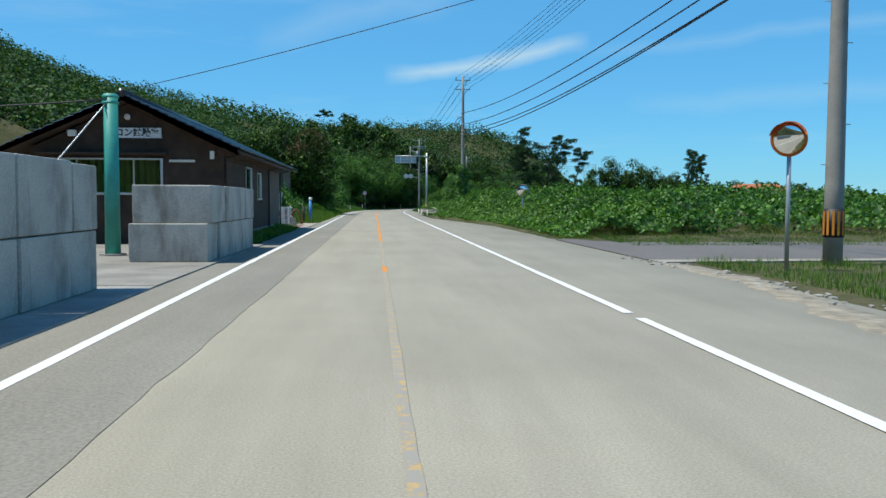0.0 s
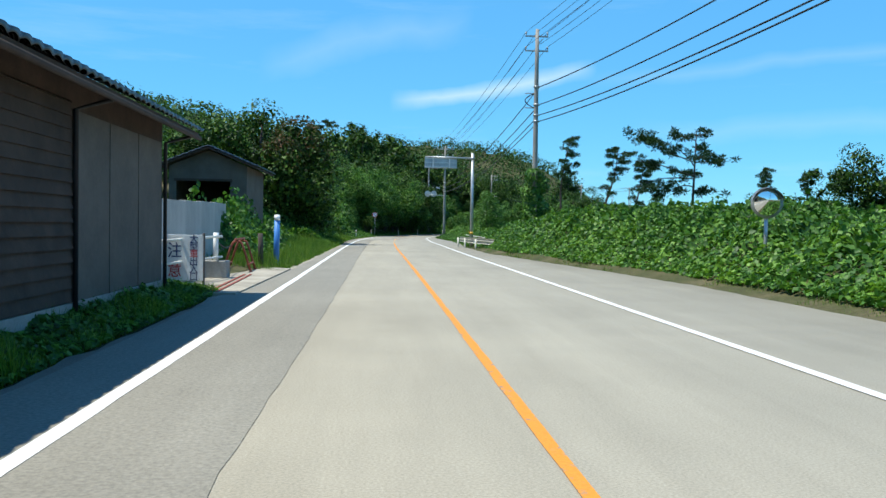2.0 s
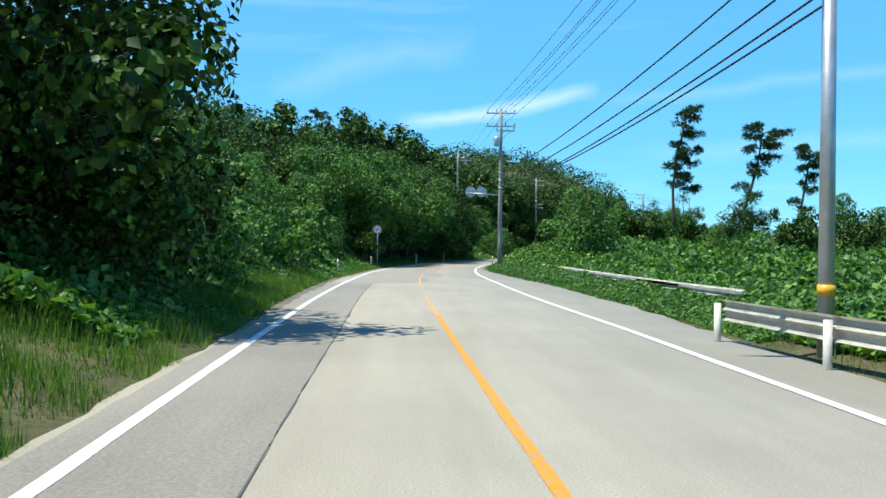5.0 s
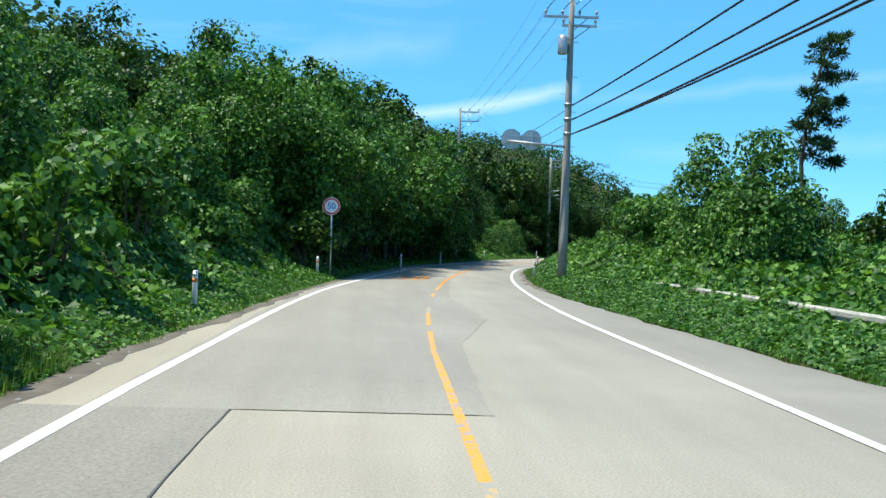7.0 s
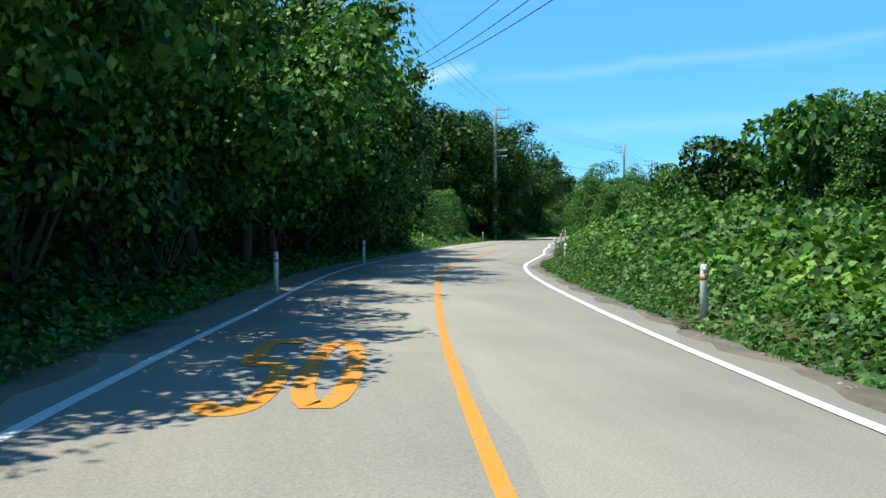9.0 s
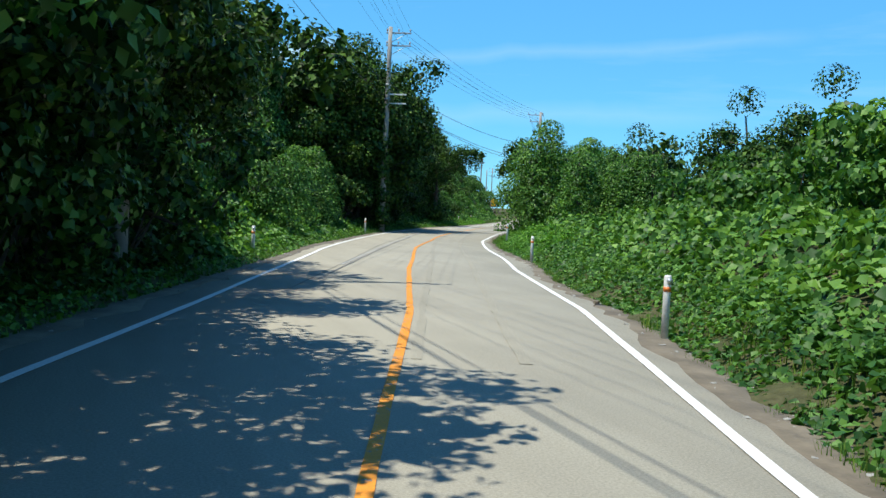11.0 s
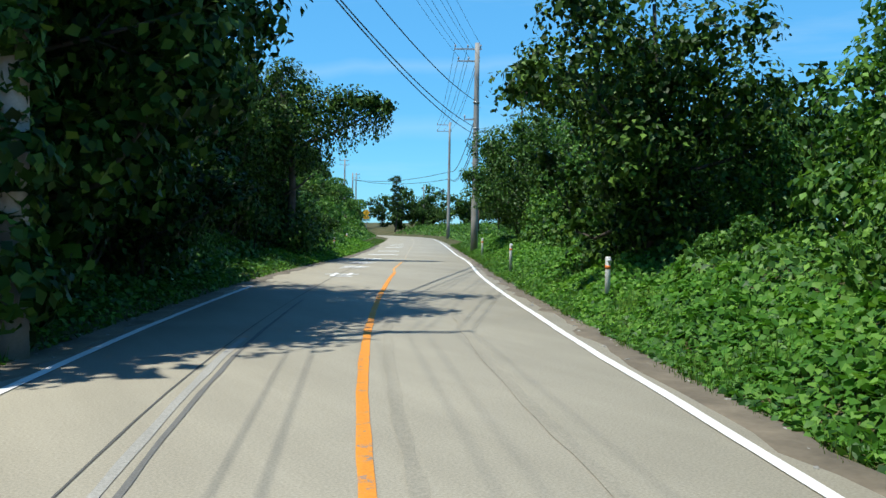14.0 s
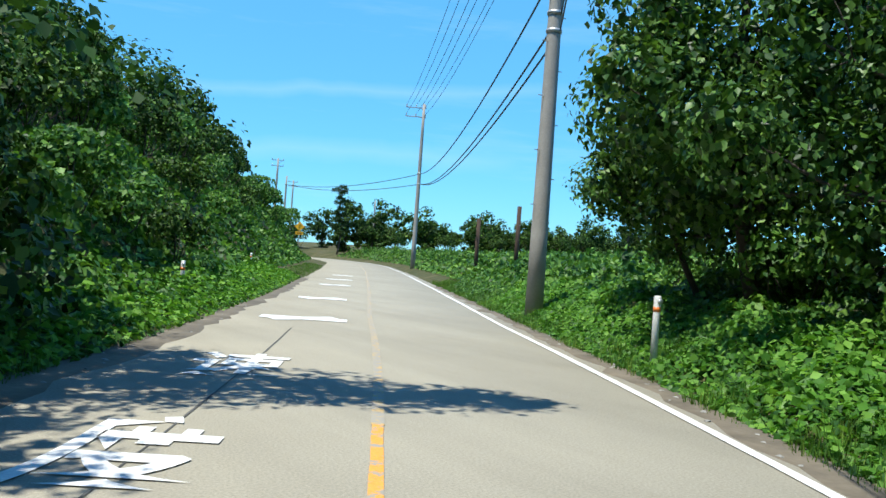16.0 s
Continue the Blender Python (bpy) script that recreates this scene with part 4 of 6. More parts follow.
def hung_tree(name, label):
    """A tree in vines whose arm reaches over the road, with leafy strands hanging from it."""
    ob = thing(name, (0, 0, 0), label, "tree")
    bm = bmesh.new()
    limb(bm, (0, 0, -0.4), (-0.3, 0.2, 6.6), 0.19, 0.08, 0.04, 9)
    arm = limb(bm, (-0.1, 0, 4.2), (3.9, 0.1, 6.1), 0.1, 0.025, 0.05, 7)
    for k in range(6):
        limb(bm, arm[1 + k % 4], arm[1 + k % 4] + Vector((0.6, rng.uniform(-1, 1), rng.uniform(0.2, 0.8))), 0.035, 0.01, 0.1, 5)
        limb(bm, (-0.1, 0, 2.5 + 0.6 * k), (math.cos(2.1 * k) * 1.6 - 0.6, math.sin(2.1 * k) * 1.8, 3.3 + 0.75 * k), 0.06, 0.02, 0.1, 6)
    part("trunk", bm, M_BARK, ob, smooth=True)
    clumps = [(0.9, 0.0, 5.7, 1.25), (1.8, 0.3, 6.1, 1.0), (2.6, -0.1, 6.2, 0.8), (3.3, 0.2, 6.15, 0.62), (3.9, 0.0, 6.0, 0.45)]
    for k in range(26):
        z = rng.uniform(0.6, 7.0)
        clumps.append((rng.uniform(-2.6, 0.6), rng.uniform(-2.2, 2.2), z, rng.uniform(0.8, 1.4)))
    p, n = on_clumps(clumps, 15000, -0.95)
    c = np.asarray(clumps)[rng.integers(0, len(clumps), 3500)]
    inner = c[:, :3] + unit(rng.normal(size=(3500, 3))) * (c[:, 3] * rng.uniform(0.05, 0.6, 3500))[:, None]
    p, n = np.r_[p, inner], np.r_[n, rng.normal(size=(3500, 3))]
    keep = p[:, 2] > 0.1
    vs, t = leaves(p[keep], n[keep], np.r_[rng.uniform(0.09, 0.17, 15000), rng.uniform(0.2, 0.3, 3500)][keep], 0.4, 0.6, 0.9)
    # vine leaves take the dark broadleaf colour, which stands in for their backlit shade
    new("crown", fast_mesh("crown", vs, t, M_BROAD)).parent = ob
    pts = []
    for k in range(150):
        x = rng.uniform(0.3, 4.1)
        top = Vector((x, rng.uniform(-0.8, 0.8) * (1.2 - 0.2 * x), 5.4 + 0.12 * x))
        length = rng.uniform(0.3, 1.0) * (2.7 - 0.42 * x)
        m = int(length / 0.055)
        q = np.linspace(0, 1, max(m, 3))[:, None]
        pts.append(np.array(top) + np.c_[0.07 * rng.normal(size=(len(q), 2)), -q * length])
    p = np.concatenate(pts)
    vs, t = leaves(p, rng.normal(size=(len(p), 3)) * [1, 1, 0.3], rng.uniform(0.07, 0.14, len(p)), 0.4, 0.3, 1.6)
    # strands in the same dark colour, backlit shade included
    new("hanging_vines", fast_mesh("hanging_vines", vs, t, M_BROAD)).parent = ob
    return ob


over = hung_tree("overhanging_tree", "vine-hung broadleaf tree reaching over the road")
plant(over, 210.0, -4.5, turn=-31, first=True)
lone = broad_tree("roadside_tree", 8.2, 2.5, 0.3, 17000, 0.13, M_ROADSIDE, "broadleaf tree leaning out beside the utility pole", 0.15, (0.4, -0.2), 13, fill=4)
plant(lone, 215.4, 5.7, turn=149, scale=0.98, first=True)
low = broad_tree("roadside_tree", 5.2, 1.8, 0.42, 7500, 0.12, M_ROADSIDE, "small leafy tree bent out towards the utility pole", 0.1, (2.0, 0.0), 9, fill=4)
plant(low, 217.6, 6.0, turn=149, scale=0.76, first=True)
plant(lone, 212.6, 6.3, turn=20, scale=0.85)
for q, u in ((205.0, -7.4), (208.8, -6.2), (211.2, -6.6)):
    plant(TALL[0], q, u, scale=0.64)
reseed(5)


def boughs(low, count, reach, top):
    """Limbs spread round a pine's stem, shorter towards its top."""
    return [(f, 2.4 * k + rng.uniform(-0.4, 0.4), rng.uniform(0.7, 1.1) * (reach + (top - reach) * (f - low) / (1 - low)), rng.uniform(-0.25, 0.35)) for k, f in enumerate(np.linspace(low, 1.0, count))]


PINES = [pine("pine_tree", 8.4, (0.9, 0.2), boughs(0.36, 17, 1.35, 0.6), "tall dark black pine with a bare lower trunk", 4.0, 0.13, 0.32),
         pine("pine_tree", 6.6, (1.9, 0.3), boughs(0.34, 7, 1.0, 0.9) + [(0.72, 0.1, 1.5, 0.1), (0.82, 0.4, 1.7, 0.2), (0.9, 3.3, 1.1, 0.2), (0.95, 0.0, 1.8, 0.1), (0.97, 3.0, 0.9, 0.2)], "leaning black pine with flat tufts of needles", 4.0, 0.13, 0.32),
         pine("pine_tree", 4.3, (0.15, 0.0), [(0.68, 3.14, 3.2, 1.6), (0.72, 3.3, 2.3, 1.0), (0.58, 3.0, 2.7, 0.7), (0.56, 3.2, 2.9, -0.6), (0.48, 3.1, 1.9, -0.5), (0.98, 0.3, 0.7, 0.15), (0.93, 3.14, 1.1, 0.3), (0.72, 0.0, 1.7, 0.1), (0.44, 0.1, 1.3, 0.0), (0.6, 1.57, 1.1), (0.76, -1.57, 1.0), (0.85, 0.6, 0.9)], "windswept pine with long branches to one side", 5.0, 0.09, 0.19)]
plant(PINES[0], xy=(23.4, 137.2), turn=0, first=True, scale=1.25, sink=-1.2)
plant(PINES[1], xy=(28.6, 137.4), turn=0, first=True, scale=1.3, sink=-1.0)
plant(PINES[2], xy=(13.2, 60.4), turn=0, first=True, scale=1.0, sink=0.2)
plant(PINES[1], xy=(31.6, 133.0), turn=20, scale=0.85)
for x, y, q in ((58, 150, 0.8), (47, 118, 0.7), (66, 170, 0.9), (92, 255, 0.8), (98, 268, 0.7), (104, 262, 0.75), (88, 312, 0.9)):
    plant(PINES[int(rng.integers(2))], xy=(x, y), scale=q)
# thin trees that stand up from the ridge
crest = pine("pine_tree", 6.0, (0.4, 0.0), [(0.78, 0.2, 2.0), (0.8, 3.3, 2.1), (0.86, 1.6, 1.6), (0.88, 4.8, 1.7), (0.93, 0.9, 1.8), (0.95, 3.9, 1.6), (1.0, 2.4, 1.0)], "flat-topped pine standing up from the wooded ridge", 4.0, 0.12, 0.34)
plant(crest, xy=(-12.5, 204), turn=0, first=True, sink=-1.2)


def bare_tree(height, label):
    """A dead tree: a thin stem with short bare limbs."""
    ob = thing("bare_tree", (0, 0, 0), label, "tree")
    bm = bmesh.new()
    stem = limb(bm, (0, 0, -0.4), (0.2, 0, height), 0.1, 0.03, 0.03, 6)
    part("trunk", bm, M_BARK, ob, smooth=True)
    for k in range(9):
        q = 0.4 + 0.06 * k
        bm = bmesh.new()
        limb(bm, stem[0].lerp(stem[-1], q), stem[0].lerp(stem[-1], q) + Vector((math.cos(2.4 * k) * 1.3 * (1.2 - q), math.sin(2.4 * k) * 1.3 * (1.2 - q), 0.9)), 0.04, 0.012, 0.1, 5)
        part("limb", bm, M_BARK, ob)
    return ob


dead = bare_tree(6.5, "bare dead tree standing up from the wooded ridge")
plant(dead, xy=(-6.5, 200), turn=0, first=True, sink=-1.0)
for x, y, q in ((-1.4, 196, 0.8), (4.2, 202, 0.7)):
    plant(dead, xy=(x, y), scale=q, sink=-1.0)
# round bushes and trees far over the bank
for x, y, q in ((15.5, 50.8, 0.45), (16.8, 49.8, 0.43), (18.0, 48.8, 0.36), (19.1, 48.0, 0.3)):
    plant(BROAD[2], xy=(x, y), scale=q)
for x, y, q in ((36, 92, 0.5), (18, 114, 0.36), (21, 121, 0.42), (26, 128, 0.6), (19, 133, 0.55), (34, 130, 0.6), (42, 120, 0.6), (30, 118, 0.5), (38, 104, 0.5)):
    plant((BROAD[2], DRAPED[0])[int(rng.integers(2))], xy=(x, y), scale=q)
for k in range(14):
    plant(FAR[k % 2], xy=(16 + 16 * (k + rng.uniform()) / 14, rng.uniform(100, 150)), scale=rng.uniform(0.3, 0.42))
# trees beyond the far bend
for k in range(64):
    x = 40 + 130 * (k + rng.uniform()) / 64
    y = 318 + 22 * rng.uniform() - 0.15 * (x - 60)
    w = road_coords([(x, y)])[1][0]
    if abs(w) > 6.5:
        plant(FAR[int(rng.integers(2))], xy=(x, y), scale=rng.uniform(0.6, 1.0))
        plant(SHRUB[1], xy=(x + 2, y - 3), scale=rng.uniform(0.9, 1.6))

# ---- materials of built things ----
M_TIMBER = plain("timber_dark_stained", (0.07, 0.043, 0.03), 0.95, 0, 0.35, 2.5, 30, 0.3)
M_TIMBER_FADED = plain("board_faded_brown", (0.13, 0.105, 0.085), 0.85, 0, 0.25, 1.5, 20, 0.2)
M_ROOF = plain("roof_tile_black", (0.035, 0.036, 0.042), 0.35, 0, 0.3, 4, 25, 0.15)
M_WHITE = plain("white_enamel", (0.84, 0.84, 0.82), 0.35, 0, 0.12, 2, 30, 0.05)
M_ALU = plain("aluminium_frame", (0.62, 0.63, 0.63), 0.35, 0.7, 0.15, 3, 50, 0.05)
M_GALV = plain("galvanised_steel", (0.5, 0.52, 0.53), 0.45, 0.6, 0.2, 4, 50, 0.08)
M_GREEN = plain("teal_painted_steel", (0.035, 0.33, 0.27), 0.55, 0, 0.22, 1.5, 25, 0.1)
M_BLUE = plain("blue_painted_pipe", (0.06, 0.24, 0.62), 0.5, 0, 0.15, 2, 25, 0.05)
M_RUST = plain("red_oxide_paint", (0.3, 0.075, 0.04), 0.7, 0.1, 0.4, 5, 40, 0.2)
M_RED = plain("red_sign_film", (0.62, 0.03, 0.03), 0.4, 0, 0.12, 4, 40, 0.02)
M_SIGN_BLUE = plain("blue_sign_film", (0.03, 0.14, 0.5), 0.4, 0, 0.12, 4, 40, 0.02)
M_NAVY = plain("navy_lettering", (0.02, 0.035, 0.13), 0.5, 0, 0.15, 8, 40, 0.02)
M_BLACK = plain("black_rubber", (0.018, 0.018, 0.02), 0.6, 0, 0.2, 6, 40, 0.05)
M_ORANGE = plain("orange_plastic", (0.75, 0.2, 0.035), 0.4, 0, 0.15, 3, 30, 0.03)
M_YELLOW = plain("yellow_sign_film", (0.85, 0.45, 0.02), 0.4, 0, 0.1, 4, 40, 0.02)
M_POLE = plain("pole_concrete", (0.34, 0.32, 0.29), 0.85, 0, 0.22, 1.2, 30, 0.15)
M_PORCELAIN = plain("porcelain", (0.5, 0.5, 0.52), 0.25, 0, 0.1, 6, 40, 0.02)
M_POST = plain("white_post_plastic", (0.7, 0.7, 0.67), 0.5, 0, 0.22, 5, 40, 0.05)
M_RAIL = plain("cream_painted_rail", (0.74, 0.71, 0.62), 0.55, 0, 0.25, 3, 30, 0.08)
M_CURTAIN = plain("yellow_green_curtain", (0.5, 0.56, 0.1), 0.9, 0, 0.25, 2.5, 40, 0.2)
M_DARK = plain("dark_interior", (0.02, 0.02, 0.02), 0.9, 0, 0.2, 2, 20, 0.1)
M_GRAVEL = asphalt_material("gravel_grey", (0.155, 0.142, 0.132), 22)


def stained_concrete(name, c):
    """Cast concrete with run-down streaks, pale bloom and pores."""
    n = Nodes(name, 0.92, 0.0, 0.3)
    base = n.ramp(n.noise(1.1, 5), [(0.3, tuple(q * 0.72 for q in c)), (0.5, c), (0.72, tuple(q * 1.22 for q in c))])
    runs = n.ramp(n.noise(2.0, 6, 0.6, (1.3, 1.3, 0.34)), [(0.34, (0.66, 0.64, 0.6)), (0.5, (1, 1, 1))])
    pores = n.ramp(n.noise(30, 3), [(0.3, (0.78,) * 3), (0.6, (1.0,) * 3)])
    n.color(n.mix(1.0, n.mix(1.0, base, runs, "MULTIPLY"), pores, "MULTIPLY"))
    n.bump(n.noise(16, 5), 0.4, 0.02)
    return n.mat


M_BLOCK = stained_concrete("cast_concrete_block", (0.42, 0.405, 0.365))



def glass_material():
    n = Nodes("window_glass", 0.03, 0, 0.6)
    n.color((0.55, 0.62, 0.62))
    n.b.inputs["Transmission Weight"].default_value = 1.0
    n.b.inputs["IOR"].default_value = 1.5
    return n.mat


M_GLASS = glass_material()
mirror = Nodes("mirror_face", 0.02, 1.0)
M_MIRROR = mirror.color((0.86, 0.87, 0.87)).mat


def gz(x, y):
    return float(ground_height(np.array([float(x)]), np.array([float(y)]))[0])


def lettering(text, size, m, mat, parent, name="lettering", squeeze=(1, 1), bold=0.004):
    """Words as a thin mesh, centred at the pose m."""
    c = bpy.data.curves.new(name, "FONT")
    c.body, c.size, c.align_x, c.align_y, c.extrude = text, size, "CENTER", "CENTER", 0.003
    c.offset = bold * size
    tmp = new("tmp", c)
    me = bpy.data.meshes.new_from_object(tmp.evaluated_get(bpy.context.evaluated_depsgraph_get()))
    bpy.data.objects.remove(tmp)
    me.materials.clear()
    me.materials.append(mat)
    me.transform(m @ Matrix.Diagonal((*squeeze, 1, 1)))
    ob = new(name, me)
    ob.parent = parent
    return ob


def simple(name, mat, label, category, make, at=(0, 0, 0), group="", turn=0, smooth=False):
    """A thing of one mesh."""
    bm = bmesh.new()
    make(bm)
    ob = part(name, bm, mat, smooth=smooth)
    ob.matrix_world = pose(*at, 0, 0, turn)
    return tagged(ob, label, category, group)


# ---- yard and aprons ----


def slab(name, pts, z, mat, label, thick=0.08):
    bm = bmesh.new()
    top = [bm.verts.new((x, y, z)) for x, y in pts]
    low = [bm.verts.new((x, y, z - thick)) for x, y in pts]
    bm.faces.new(top)
    for k in range(len(pts)):
        bm.faces.new((top[k - 1], low[k - 1], low[k], top[k]))
    bmesh.ops.recalc_face_normals(bm, faces=bm.faces)
    return tagged(part(name, bm, mat), label, "pavement", kind="structure")


M_YARD = plain("yard_dusty_concrete", (0.29, 0.268, 0.23), 0.95, 0, 0.35, 0.8, 16, 0.35)
M_APRON = plain("dusty_concrete", (0.38, 0.34, 0.27), 0.95, 0, 0.4, 1.1, 16, 0.4)
slab("yard_concrete", [(-3.75, 7.6), (-3.7, 21), (-5.2, 21.2), (-14, 21.2), (-16, 8.5)], 0.035, M_YARD, "cracked dusty concrete apron before the building")
slab("yard_concrete", [(-3.7, 37.6), (-3.62, 46.8), (-5.4, 48.2), (-6.2, 47), (-5.3, 37.8)], 0.035, M_APRON, "worn pale concrete strip by the wall")
slab("yard_concrete", [(-3.8, -30), (-3.75, 7.6), (-16, 8.5), (-16, -30)], 0.028, M_CONCRETE, "dusty concrete yard behind stacked blocks")
slab("gravel_lot", [(6.35, 13.2), (6.4, 24.5), (9, 27.5), (40, 28), (40, 13.5), (12.5, 13.6)], 0.035, M_GRAVEL, "grey gravel lot with patches of grass")
slab("kerb_concrete", [(6.3, 12.6), (6.35, 13.3), (18, 13.9), (18, 13.3)], 0.05, M_APRON, "low concrete kerb at the lot's edge", 0.14)
grass_strip(20, 28, 1, 1.5, 14, 16000, 0.22, "dry grass at the edge of the gravel lot")
for x, y, a in ((-4.3, 39.8, -14), (-4.15, 39.8, -14)):
    simple("drain_rail", M_RUST, "rusty steel drain edge set in concrete", "drain", lambda bm: box(bm, (-0.03, -2.0, 0.0), (0.03, 3.6, 0.02), 0.005), (x, y, 0.035), "drain edges", 2)


# ---- the house ----
def siding(parent, axis, at, a0, a1, z0, z1, mat, gaps=(), step=0.168):
    """Lapped boards on a wall, each its own part, left out over openings (a0, a1, z0, z1)."""
    z = z0
    while z < z1 - 0.02:
        h = min(step, z1 - z)
        runs = [(a0, a1)]
        for g0, g1, h0, h1 in gaps:
            if z + h > h0 and z < h1:
                runs = [r for q0, q1 in runs for r in ((q0, min(q1, g0)), (max(q0, g1), q1)) if r[1] - r[0] > 0.05]
        for q0, q1 in runs:
            bm = bmesh.new()
            for lo, hi, out0, out1 in ((z, z + h, 0.05 + 0.01 * math.sin(40 * z), 0.01),):
                pts = [(q, zz, o) for q in (q0, q1) for zz, o in ((lo, 0.0), (lo, out0), (hi, out1), (hi, 0.0))]
                vs = [bm.verts.new((at + o, q, zz) if axis == "x" else (q, at - o, zz)) for q, zz, o in pts]
                for f in ((0, 1, 2, 3), (7, 6, 5, 4), (0, 4, 5, 1), (1, 5, 6, 2), (2, 6, 7, 3), (3, 7, 4, 0)):
                    bm.faces.new([vs[i] for i in f])
            bmesh.ops.recalc_face_normals(bm, faces=bm.faces)
            part("board", bm, mat, parent)
        z += h


def window(parent, axis, at, a0, a1, z0, z1, panes, curtain=None, out=1):
    """A sliding window: frame, panes with sashes, and what hangs behind."""
    w = new("window", None)
    w.empty_display_size = 0.1
    w.parent = parent

    def p(a, o, z):
        return (at + out * o, a, z) if axis == "x" else (a, at - out * o, z)

    def b(name, a, c, o0, o1, zl, zh, mat, label=""):
        bm = bmesh.new()
        lo, hi = p(a, o0, zl), p(c, o1, zh)
        box(bm, [min(q) for q in zip(lo, hi)], [max(q) for q in zip(lo, hi)], 0.006)
        return part(name, bm, mat, w, label)

    t = 0.05
    b("frame", a0, a1, -0.06, 0.05, z1 - t, z1, M_ALU)
    b("sill", a0 - 0.03, a1 + 0.03, -0.06, 0.08, z0 - 0.02, z0 + t, M_ALU)
    b("frame", a0, a0 + t, -0.06, 0.05, z0 + t, z1 - t, M_ALU)
    b("frame", a1 - t, a1, -0.06, 0.05, z0 + t, z1 - t, M_ALU)
    step = (a1 - a0 - 2 * t) / panes
    for k in range(panes):
        q0, q1 = a0 + t + k * step, a0 + t + (k + 1) * step
        o = 0.0 if k % 2 else 0.022
        g = b("pane", q0 + 0.02, q1 - 0.02, o - 0.003, o + 0.003, z0 + t + 0.02, z1 - t - 0.02, M_GLASS)
        g.visible_shadow = False
        b("sash", q0, q0 + 0.035, o - 0.012, o + 0.014, z0 + t, z1 - t, M_ALU)
        if k == panes - 1:
            b("sash", q1 - 0.035, q1, o - 0.012, o + 0.014, z0 + t, z1 - t, M_ALU)
    if curtain:
        bm = bmesh.new()
        k = int((a1 - a0) / 0.06)
        rows = [[bm.verts.new(p(a0 + 0.06 + (a1 - a0 - 0.12) * i / k, -0.2 - 0.035 * math.sin(i * 1.7), z)) for i in range(k + 1)] for z in (z0, z1)]
        for i in range(k):
            bm.faces.new((rows[0][i], rows[0][i + 1], rows[1][i + 1], rows[1][i]))
        bmesh.ops.solidify(bm, geom=bm.faces[:], thickness=0.008)
        part("curtain", bm, curtain, w)
    return w


def wall_with_holes(name, axis, at, thick, a0, a1, z0, z1, holes, mat, parent):
    """A wall with openings (a0, a1, z0, z1) right through it, built up in bays."""
    bm = bmesh.new()
    cuts = sorted({a0, a1, *[h[0] for h in holes], *[h[1] for h in holes]})
    for q0, q1 in zip(cuts, cuts[1:]):
        gaps = sorted((h[2], h[3]) for h in holes if h[0] <= q0 + 1e-6 and h[1] >= q1 - 1e-6)
        z = z0
        for g0, g1 in [*gaps, (z1, z1)]:
            if g0 - z > 0.01:
                lo, hi = ((at - thick, q0, z), (at, q1, g0)) if axis == "x" else ((q0, at, z), (q1, at + thick, g0))
                box(bm, lo, hi)
            z = g1
    bmesh.ops.remove_doubles(bm, verts=bm.verts, dist=0.001)
    return part(name, bm, mat, parent)


def tiled_slope(parent, x_eave, z_eave, x_ridge, z_ridge, y0, y1, pitch=0.27):
    """One roof slope of wavy tiles in overlapping courses."""
    run = math.hypot(x_ridge - x_eave, z_ridge - z_eave)
    courses = max(4, int(run / 0.3))
    ny = int((y1 - y0) / pitch * 6)
    vs, tri = [], []
    nrm = np.array([-(z_ridge - z_eave), 0, x_ridge - x_eave]) / run
    nrm *= np.sign(nrm[2])
    ys = np.linspace(y0, y1, ny + 1)
    wave = 0.045 * np.abs(np.sin(np.pi * (ys - y0) / pitch)) ** 0.7
    for c in range(courses):
        base = len(vs) * (ny + 1)
        for f, up in ((c / courses, 0.05), ((c + 1.08) / courses, 0.01)):
            f = min(f, 1.0)
            p = np.stack([np.full(ny + 1, x_eave + (x_ridge - x_eave) * f), ys, np.full(ny + 1, z_eave + (z_ridge - z_eave) * f)], 1)
            vs.append(p + nrm * (wave + up)[:, None])
        low = vs[-2] - nrm * 0.05
        vs.append(low)
        i = np.arange(ny)
        b0, b1, b2 = base + i, base + ny + 1 + i, base + 2 * (ny + 1) + i
        tri += [np.stack([b0, b0 + 1, b1 + 1], 1), np.stack([b0, b1 + 1, b1], 1), np.stack([b2, b2 + 1, b0 + 1], 1), np.stack([b2, b0 + 1, b0], 1)]
    ob = new("roof_tiles", fast_mesh("roof_tiles", np.concatenate(vs), np.concatenate(tri), M_ROOF))
    ob.parent = parent
    return ob


def gable_roof(parent, xl, xr, z_eave_l, z_eave_r, xm, zm, y0, y1, mat, thick=0.1):
    for xe, ze in ((xl, z_eave_l), (xr, z_eave_r)):
        bm = bmesh.new()
        vs = [bm.verts.new((x, y, z)) for y in (y0, y1) for x, z in ((xe, ze), (xm, zm), (xm, zm - thick), (xe, ze - thick))]
        for f in ((0, 1, 2, 3), (7, 6, 5, 4), (0, 4, 5, 1), (1, 5, 6, 2), (2, 6, 7, 3), (3, 7, 4, 0)):
            bm.faces.new([vs[i] for i in f])
        bmesh.ops.recalc_face_normals(bm, faces=bm.faces)
        part("roof_deck", bm, mat, parent)


